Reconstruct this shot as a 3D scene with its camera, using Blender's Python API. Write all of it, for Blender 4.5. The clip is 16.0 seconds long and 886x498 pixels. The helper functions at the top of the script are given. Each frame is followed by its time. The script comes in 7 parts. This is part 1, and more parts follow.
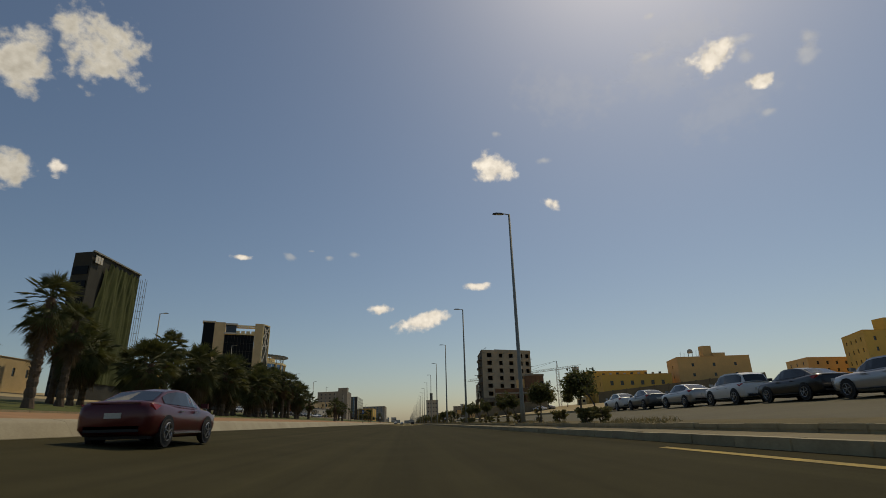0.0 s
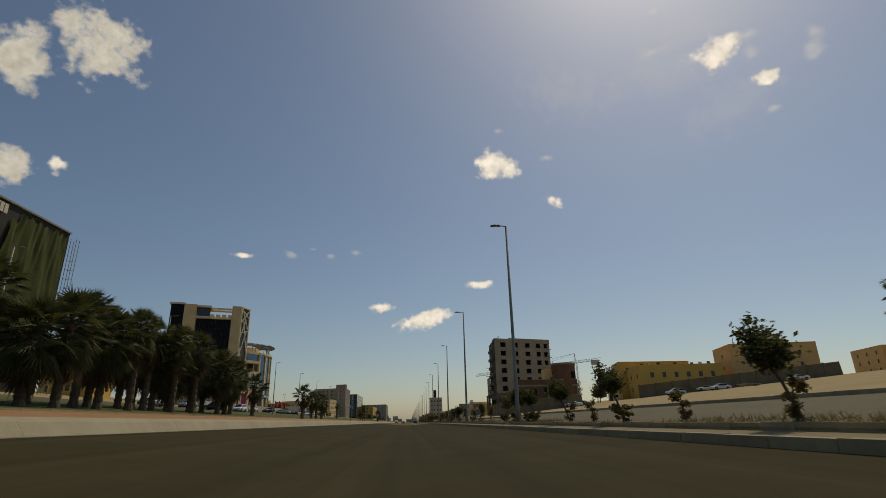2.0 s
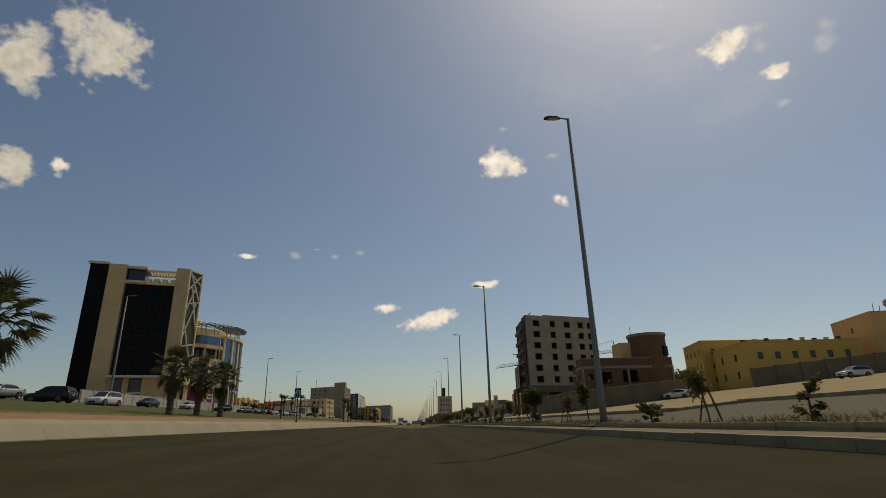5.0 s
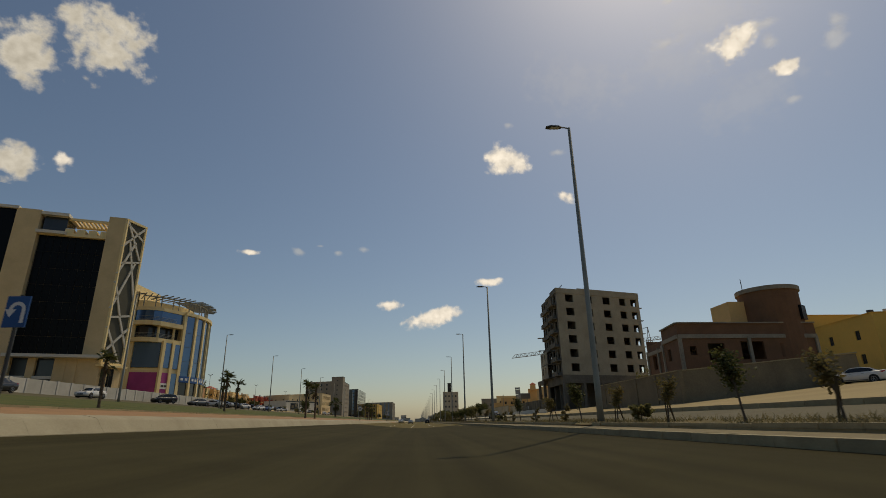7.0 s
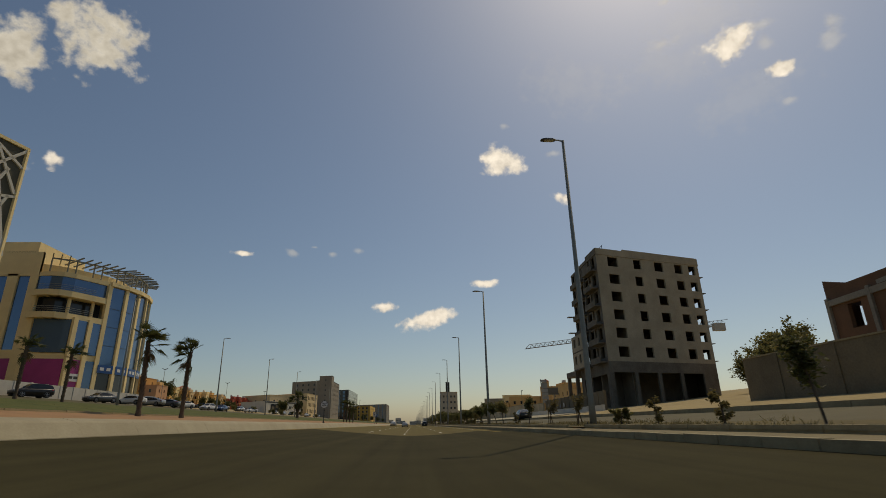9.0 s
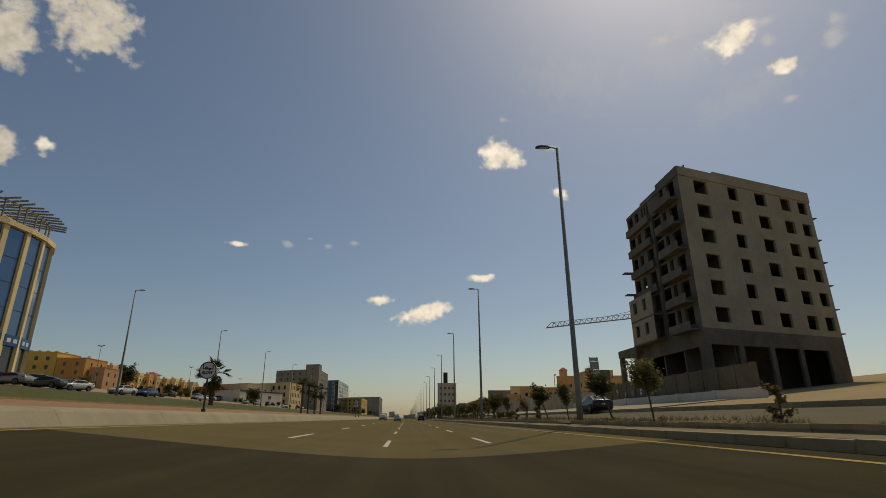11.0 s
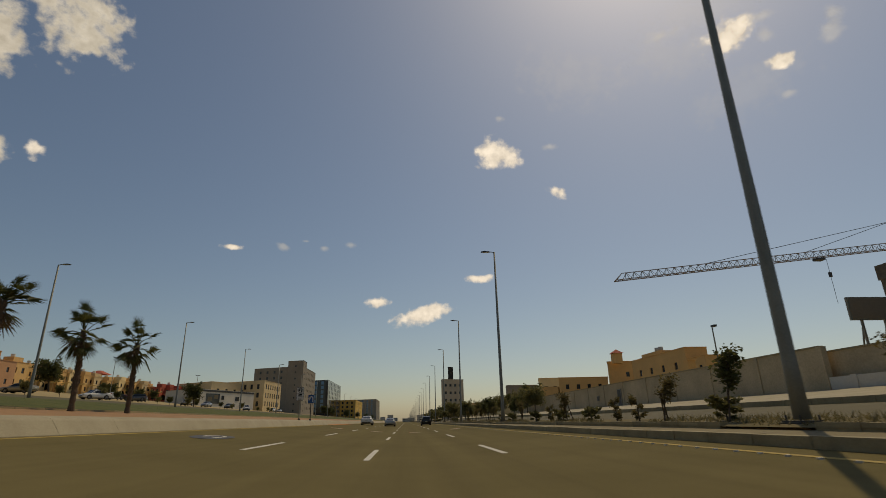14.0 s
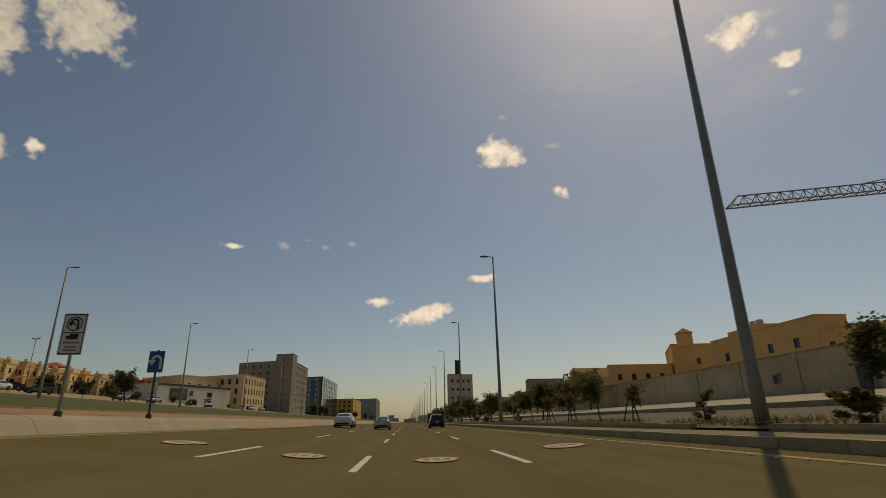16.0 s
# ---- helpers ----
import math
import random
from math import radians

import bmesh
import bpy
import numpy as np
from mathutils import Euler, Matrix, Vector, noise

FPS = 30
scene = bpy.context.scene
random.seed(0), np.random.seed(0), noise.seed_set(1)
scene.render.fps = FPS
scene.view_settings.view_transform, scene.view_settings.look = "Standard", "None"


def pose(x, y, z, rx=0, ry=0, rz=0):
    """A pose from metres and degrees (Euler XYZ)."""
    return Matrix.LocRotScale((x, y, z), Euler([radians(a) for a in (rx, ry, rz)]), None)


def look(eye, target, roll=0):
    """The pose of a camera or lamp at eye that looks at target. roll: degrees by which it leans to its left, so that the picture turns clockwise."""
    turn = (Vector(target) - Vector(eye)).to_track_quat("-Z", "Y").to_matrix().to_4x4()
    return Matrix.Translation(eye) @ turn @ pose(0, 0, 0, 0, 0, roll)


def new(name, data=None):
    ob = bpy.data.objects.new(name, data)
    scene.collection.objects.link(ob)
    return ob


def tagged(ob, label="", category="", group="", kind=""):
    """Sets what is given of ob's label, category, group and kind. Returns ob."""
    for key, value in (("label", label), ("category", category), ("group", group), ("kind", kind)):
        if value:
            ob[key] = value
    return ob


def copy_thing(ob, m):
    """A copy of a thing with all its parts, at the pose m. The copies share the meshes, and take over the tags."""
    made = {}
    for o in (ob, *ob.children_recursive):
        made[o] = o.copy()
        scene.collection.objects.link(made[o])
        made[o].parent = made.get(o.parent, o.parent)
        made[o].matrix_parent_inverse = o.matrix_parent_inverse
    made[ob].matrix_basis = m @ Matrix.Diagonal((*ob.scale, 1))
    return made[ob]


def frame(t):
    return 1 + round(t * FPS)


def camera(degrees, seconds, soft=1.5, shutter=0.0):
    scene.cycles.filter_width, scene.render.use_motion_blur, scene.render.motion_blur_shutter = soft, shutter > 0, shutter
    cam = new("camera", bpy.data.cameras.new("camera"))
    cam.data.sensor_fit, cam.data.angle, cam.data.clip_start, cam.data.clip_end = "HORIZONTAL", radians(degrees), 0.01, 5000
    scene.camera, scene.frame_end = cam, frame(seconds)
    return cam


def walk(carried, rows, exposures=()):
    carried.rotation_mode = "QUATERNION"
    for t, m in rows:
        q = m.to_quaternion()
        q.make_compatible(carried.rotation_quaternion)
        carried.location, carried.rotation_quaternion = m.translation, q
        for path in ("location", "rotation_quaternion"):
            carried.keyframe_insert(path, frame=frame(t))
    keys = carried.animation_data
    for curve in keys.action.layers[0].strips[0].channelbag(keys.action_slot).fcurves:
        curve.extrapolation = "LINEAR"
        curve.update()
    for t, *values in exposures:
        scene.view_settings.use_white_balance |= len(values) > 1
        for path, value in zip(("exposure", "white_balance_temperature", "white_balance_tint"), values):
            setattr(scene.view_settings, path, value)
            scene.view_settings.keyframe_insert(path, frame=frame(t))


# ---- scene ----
ROWS = [
    (0, 0.4, 1.74, -4.23, 18.72, 1.39),
    (0.5, 0.4, 9.71, -4.05, 18.94, 1.01),
    (1, 0.39, 17.68, -4.18, 19.15, 1.3),
    (1.5, 0.37, 25.75, -4.18, 18.91, 1.53),
    (2, 0.3, 33.99, -4.01, 18.62, 1.33),
    (2.5, 0.23, 42.33, -3.99, 18.82, 1.24),
    (3, 0.31, 50.7, -3.89, 18.95, 1.31),
    (3.5, 0.39, 59.13, -3.73, 18.68, 1.15),
    (4, 0.25, 67.69, -3.69, 18.79, 1.34),
    (6.5, -0.02, 110.36, -3.18, 18.78, 1.39),
    (7, -0.05, 118.8, -3.01, 18.6, 1.09),
    (7.5, -0.24, 127.28, -3.1, 18.6, 1.03),
    (8, -0.34, 135.8, -3.31, 18.69, 1.15),
    (8.5, -0.32, 144.28, -3.47, 18.76, 1.11),
    (9, -0.28, 152.79, -3.59, 18.87, 1.22),
    (11.5, -0.4, 194.76, -4.06, 18.22, 0.35),
    (12, -0.33, 202.79, -4.07, 18.72, 0.68),
    (12.5, -0.32, 210.94, -4.08, 18.56, 0.63),
    (13, -0.11, 219.76, -4.07, 18.73, 0.68),
    (13.5, -0.19, 228.73, -4.24, 18.98, 1.08),
    (14, -0.1, 237.1, -4.35, 18.57, 1.26),
    (14.5, -0.13, 245.73, -4.26, 18.84, 0.95),
    (15, -0.1, 254.14, -4.11, 18.82, 0.71),
    (15.5, -0.09, 262.31, -4.16, 18.83, 1.01),
    (16, -0.02, 270.85, -4.15, 18.64, 1.08),
]
cam = camera(81.8, 16.0, soft=0.8, shutter=0.1)
EYE = 0.93
walk(cam, [(t, pose(x, y, EYE, 90 + pitch, 0, yaw) @ pose(0, 0, 0, 0, 0, -roll)) for t, x, y, yaw, pitch, roll in ROWS],
     exposures=[(0.0, -0.47, 7200, 7), (4.0, -0.45, 7380, 7), (9.0, -0.43, 7460, 7), (11.5, -0.46, 7580, 7), (14.0, -0.49, 7820, 8), (15.0, -0.57, 8000, 8), (16.0, -0.56, 8250, 9)])

# ---- world and sun ----
SUN_AZ, SUN_EL = 34.0, 54.0           # degrees: right of the road's direction, above the horizon
world = bpy.data.worlds.new("sky")
scene.world = world
world.use_nodes = True
wt = world.node_tree
sky = wt.nodes.new("ShaderNodeTexSky")
sky.sky_type = "NISHITA"
sky.sun_disc = False
sky.sun_elevation, sky.sun_rotation = radians(SUN_EL), radians(SUN_AZ)
sky.altitude, sky.air_density, sky.dust_density, sky.ozone_density = 20, 1.0, 1.0, 3.0
deep = wt.nodes.new("ShaderNodeHueSaturation")
deep.inputs["Hue"].default_value, deep.inputs["Saturation"].default_value = 0.5, 1.01
wt.links.new(sky.outputs[0], deep.inputs["Color"])
wt.links.new(deep.outputs[0], wt.nodes["Background"].inputs[0])
wt.nodes["Background"].inputs[1].default_value = 0.091
sun_data = bpy.data.lights.new("sun", "SUN")
sun_data.energy, sun_data.angle, sun_data.color = 2.3, radians(0.5), (1.0, 0.86, 0.63)
sun = new("sun", sun_data)
to_sun = Vector((math.sin(radians(SUN_AZ)) * math.cos(radians(SUN_EL)), math.cos(radians(SUN_AZ)) * math.cos(radians(SUN_EL)), math.sin(radians(SUN_EL))))
sun.matrix_world = look(to_sun * 300, (0, 0, 0))

# ---- materials ----
def surface(name, a, b=None, rough=0.85, scale=1.0, fine=30.0, bump=0.15, metal=0.0, spread=0.0, spec=0.3, mid=0.5, streak=0.0, thin=0.0):
    """A procedural surface: two tones mixed by stains of the given scale and a fine grain, with a little relief."""
    m = bpy.data.materials.new(name)
    m.use_nodes = True
    n, l = m.node_tree.nodes, m.node_tree.links
    p = n["Principled BSDF"]
    p.inputs["Roughness"].default_value = rough
    p.inputs["Metallic"].default_value = metal
    p.inputs["Specular IOR Level"].default_value = spec
    b = b or tuple(c * 0.75 for c in a)
    geo = n.new("ShaderNodeNewGeometry")
    big = n.new("ShaderNodeTexNoise")
    big.inputs["Scale"].default_value, big.inputs["Detail"].default_value, big.inputs["Roughness"].default_value = scale, 6, 0.65
    small = n.new("ShaderNodeTexNoise")
    small.inputs["Scale"].default_value, small.inputs["Detail"].default_value = fine, 3
    for t in (big, small):
        l.new(geo.outputs["Position"], t.inputs["Vector"])
    add = n.new("ShaderNodeMath")
    add.operation = "MULTIPLY_ADD"
    l.new(small.outputs["Fac"], add.inputs[0])
    add.inputs[1].default_value = 0.5
    l.new(big.outputs["Fac"], add.inputs[2])
    ramp = n.new("ShaderNodeMapRange")
    ramp.inputs["From Min"].default_value, ramp.inputs["From Max"].default_value = mid + 0.02, mid + 0.48
    l.new(add.outputs[0], ramp.inputs["Value"])
    mix = n.new("ShaderNodeMix")
    mix.data_type = "RGBA"
    mix.inputs["A"].default_value, mix.inputs["B"].default_value = (*a, 1), (*b, 1)
    l.new(ramp.outputs["Result"], mix.inputs["Factor"])
    out = mix.outputs["Result"]
    if spread:
        info, hsv, vr = n.new("ShaderNodeObjectInfo"), n.new("ShaderNodeHueSaturation"), n.new("ShaderNodeMapRange")
        vr.inputs["To Min"].default_value, vr.inputs["To Max"].default_value = 1 - spread, 1 + spread
        l.new(info.outputs["Random"], vr.inputs["Value"])
        l.new(vr.outputs["Result"], hsv.inputs["Value"])
        l.new(out, hsv.inputs["Color"])
        out = hsv.outputs["Color"]
    if streak:
        # wheel tracks and paver joints drawn out along the road
        run, band, vr, hs = n.new("ShaderNodeMapping"), n.new("ShaderNodeTexNoise"), n.new("ShaderNodeMapRange"), n.new("ShaderNodeHueSaturation")
        run.inputs["Scale"].default_value = (1.1, 0.012, 0.0)
        band.inputs["Scale"].default_value, band.inputs["Detail"].default_value, band.inputs["Roughness"].default_value = 1.0, 5, 0.6
        l.new(geo.outputs["Position"], run.inputs["Vector"])
        l.new(run.outputs["Vector"], band.inputs["Vector"])
        vr.inputs["From Min"].default_value, vr.inputs["From Max"].default_value = 0.3, 0.7
        vr.inputs["To Min"].default_value, vr.inputs["To Max"].default_value = 1 - streak, 1 + streak
        l.new(band.outputs["Fac"], vr.inputs["Value"])
        l.new(vr.outputs["Result"], hs.inputs["Value"])
        l.new(out, hs.inputs["Color"])
        out = hs.outputs["Color"]
    l.new(out, p.inputs["Base Color"])
    if thin:
        # light passing through leaves
        tl, ms = n.new("ShaderNodeBsdfTranslucent"), n.new("ShaderNodeMixShader")
        ms.inputs[0].default_value = thin
        l.new(out, tl.inputs["Color"])
        l.new(p.outputs[0], ms.inputs[1]); l.new(tl.outputs[0], ms.inputs[2])
        l.new(ms.outputs[0], n["Material Output"].inputs["Surface"])
    if bump:
        bp = n.new("ShaderNodeBump")
        bp.inputs["Strength"].default_value, bp.inputs["Distance"].default_value = bump, 0.02
        l.new(small.outputs["Fac"], bp.inputs["Height"])
        l.new(bp.outputs["Normal"], p.inputs["Normal"])
    return m


def gloss(name, color, rough=0.15, metal=0.0, coat=0.0, spread=0.0):
    m = surface(name, color, tuple(c * 0.9 for c in color), rough=rough, scale=3, fine=60, bump=0.0, metal=metal, spread=spread, spec=0.5)
    m.node_tree.nodes["Principled BSDF"].inputs["Coat Weight"].default_value = coat
    return m


asphalt_new = surface("fresh_asphalt", (0.045, 0.04, 0.018), (0.06, 0.053, 0.026), rough=0.95, scale=0.25, fine=40, bump=0.3, spec=0.06, streak=0.22)
asphalt_old = surface("worn_asphalt", (0.135, 0.112, 0.048), (0.168, 0.138, 0.062), rough=0.95, scale=0.3, fine=40, bump=0.3, spec=0.06, streak=0.12)
asphalt_side = surface("dusty_asphalt", (0.08, 0.069, 0.034), (0.115, 0.098, 0.05), scale=0.4, fine=25, bump=0.2)
paint_white = surface("white_road_paint", (0.75, 0.73, 0.66), (0.5, 0.48, 0.42), scale=2, fine=25, bump=0.1)
paint_yellow = surface("yellow_road_paint", (0.52, 0.36, 0.08), (0.26, 0.2, 0.075), scale=2, fine=25, bump=0.1)
paint_red = surface("red_road_paint", (0.55, 0.12, 0.07), (0.4, 0.1, 0.06), scale=2, fine=25, bump=0.1)
paint_blue = surface("blue_road_paint", (0.06, 0.085, 0.14), (0.12, 0.105, 0.07), scale=2, fine=25, bump=0.1)
concrete_pale = surface("pale_concrete", (0.42, 0.375, 0.265), (0.31, 0.27, 0.185), scale=0.5, fine=20, bump=0.15)
paver_brown = surface("brown_pavers", (0.42, 0.24, 0.115), (0.31, 0.18, 0.09), scale=0.7, fine=12, bump=0.2, spread=0.12)
kerb_stone = surface("kerb_stone", (0.4, 0.335, 0.2), (0.26, 0.215, 0.125), scale=1.5, fine=25, bump=0.2, spread=0.1)
turf = surface("turf", (0.06, 0.08, 0.018), (0.12, 0.12, 0.03), scale=0.6, fine=14, bump=0.6, rough=1.0)
verge_paving = surface("dusty_verge_paving", (0.24, 0.195, 0.105), (0.17, 0.138, 0.075), scale=0.8, fine=15, bump=0.2)
sand = surface("sand", (0.42, 0.325, 0.165), (0.31, 0.238, 0.12), scale=0.2, fine=8, bump=0.3, rough=1.0)
weathered_plaster = surface("weathered_plaster", (0.64, 0.52, 0.34), (0.4, 0.325, 0.21), scale=0.3, fine=9, bump=0.1, mid=0.42)
verge_soil = surface("verge_soil", (0.17, 0.13, 0.055), (0.1, 0.084, 0.036), scale=0.8, fine=10, bump=0.4, rough=1.0)
raw_concrete = surface("raw_concrete", (0.36, 0.32, 0.25), (0.2, 0.175, 0.135), scale=0.22, fine=6, bump=0.2)
steel_grey = surface("galvanised_steel", (0.3, 0.295, 0.25), (0.22, 0.22, 0.185), rough=0.55, metal=0.15, scale=1, fine=20, bump=0.05)
dark_metal = surface("dark_metal", (0.05, 0.05, 0.05), (0.08, 0.08, 0.075), rough=0.5, metal=0.3, bump=0.0)
lamp_lens = gloss("lamp_lens", (0.6, 0.6, 0.55), rough=0.3)
render_beige = surface("beige_render", (0.7, 0.535, 0.3), (0.55, 0.42, 0.235), scale=0.3, fine=10, bump=0.08)
render_cream = surface("cream_render", (0.88, 0.7, 0.37), (0.77, 0.605, 0.32), scale=0.3, fine=10, bump=0.08)
render_yellow = surface("ochre_render", (0.72, 0.46, 0.11), (0.6, 0.385, 0.1), scale=0.25, fine=8, bump=0.08)
render_tan = surface("tan_render", (0.76, 0.485, 0.2), (0.62, 0.395, 0.165), scale=0.25, fine=8, bump=0.08)
render_red = surface("red_render", (0.5, 0.125, 0.075), (0.4, 0.105, 0.065), scale=0.25, fine=8, bump=0.08)
render_orange = surface("orange_brown_render", (0.62, 0.33, 0.1), (0.5, 0.26, 0.08), scale=0.25, fine=8, bump=0.08)
render_rose = surface("rose_brown_render", (0.55, 0.31, 0.17), (0.45, 0.25, 0.14), scale=0.25, fine=8, bump=0.08)
render_white = surface("white_render", (0.68, 0.64, 0.55), (0.56, 0.52, 0.45), scale=0.25, fine=8, bump=0.08)
render_grey_tan = surface("grey_tan_render", (0.52, 0.44, 0.325), (0.43, 0.36, 0.265), scale=0.25, fine=8, bump=0.08)
render_grey = surface("grey_cladding", (0.3, 0.265, 0.21), (0.235, 0.205, 0.165), scale=0.2, fine=8, bump=0.05)
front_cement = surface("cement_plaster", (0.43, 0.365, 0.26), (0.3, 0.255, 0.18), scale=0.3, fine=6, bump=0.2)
# stained concrete, darkened further with the shade on side walls and podium
site_concrete = surface("shaded_stained_concrete", (0.22, 0.19, 0.145), (0.1, 0.085, 0.064), scale=0.22, fine=6, bump=0.2)
# plaster with the shade of the lot and house walls in its dark tone
lot_plaster = surface("shade_dark_lot_plaster", (0.21, 0.172, 0.11), (0.12, 0.1, 0.066), scale=0.35, fine=8, bump=0.2)
brick_red = surface("red_block", (0.21, 0.108, 0.058), (0.13, 0.074, 0.042), scale=0.5, fine=10, bump=0.3)
mauve_panel = surface("magenta_panel", (0.4, 0.06, 0.23), (0.32, 0.048, 0.19), scale=0.5, fine=10, bump=0.02, rough=0.5)
dark_cladding = surface("dark_cladding", (0.05, 0.05, 0.04), (0.03, 0.03, 0.026), scale=0.3, fine=6, bump=0.1)
net_green = surface("green_netting", (0.085, 0.098, 0.032), (0.045, 0.054, 0.019), scale=0.3, fine=6, bump=0.5, rough=1.0)
plywood = surface("pale_hoarding", (0.55, 0.52, 0.46), (0.42, 0.4, 0.35), scale=0.6, fine=12, bump=0.1, spread=0.1)
glass_dark = gloss("dark_glass", (0.004, 0.004, 0.004), rough=0.25)
glass_dark.node_tree.nodes["Principled BSDF"].inputs["Specular IOR Level"].default_value = 0.12
glass_blue = gloss("blue_glass", (0.1, 0.175, 0.29), rough=0.08, metal=0.55)
sign_blue = surface("sign_blue", (0.02, 0.09, 0.28), (0.02, 0.08, 0.24), bump=0, rough=0.4)
sign_black = surface("sign_black", (0.02, 0.02, 0.02), bump=0, rough=0.5)
sign_grey = surface("sign_grey", (0.25, 0.25, 0.24), bump=0, rough=0.5)
sign_white = surface("sign_white", (0.72, 0.72, 0.7), (0.66, 0.66, 0.64), bump=0, rough=0.4)
fin_panel = surface("olive_fin_panel", (0.12, 0.115, 0.085), (0.085, 0.08, 0.06), scale=0.4, fine=8, bump=0.05)
glass_void = gloss("window_glass", (0.03, 0.035, 0.04), rough=0.1)
bark_palm = surface("palm_bark", (0.16, 0.11, 0.07), (0.09, 0.065, 0.045), scale=4, fine=18, bump=0.8)
frond_green = surface("palm_frond", (0.06, 0.075, 0.022), (0.125, 0.125, 0.042), scale=1.2, fine=12, bump=0.0, rough=0.6, thin=0.4)
frond_dry = surface("dry_frond", (0.16, 0.11, 0.055), (0.1, 0.07, 0.035), scale=1.2, fine=12, bump=0.0, rough=0.9, thin=0.4)
bark = surface("tree_bark", (0.13, 0.1, 0.07), (0.08, 0.06, 0.045), scale=4, fine=20, bump=0.6)
leaf_green = surface("leaf", (0.065, 0.08, 0.024), (0.125, 0.12, 0.042), scale=1.5, fine=10, bump=0.0, rough=0.6, thin=0.5)
leaf_olive = surface("olive_leaf", (0.16, 0.155, 0.055), (0.22, 0.195, 0.08), scale=1.5, fine=10, bump=0.0, rough=0.7, thin=0.5)
leaf_dry = surface("dry_leaf", (0.2, 0.155, 0.06), (0.12, 0.105, 0.04), scale=1.5, fine=10, bump=0.0, rough=0.8, thin=0.5)

# ---- plan: road along y; ground raised at both sides to fit the camera's view ----
def ground_z(x):
    s = 0.111 if x < 0 else 0.092
    a = min(abs(x), 140.0)
    return math.hypot(s * a, 0.28) - 0.28


# spots are shifted outward and along the road to fit the camera's view
def plan(x, y, z=0.0):
    px = 1.045 * x if x > 0 else 1.03 * x + 0.8 * (1 - math.exp(x / 8))
    return Vector((px, y + 0.37 * abs(x), z + ground_z(px)))


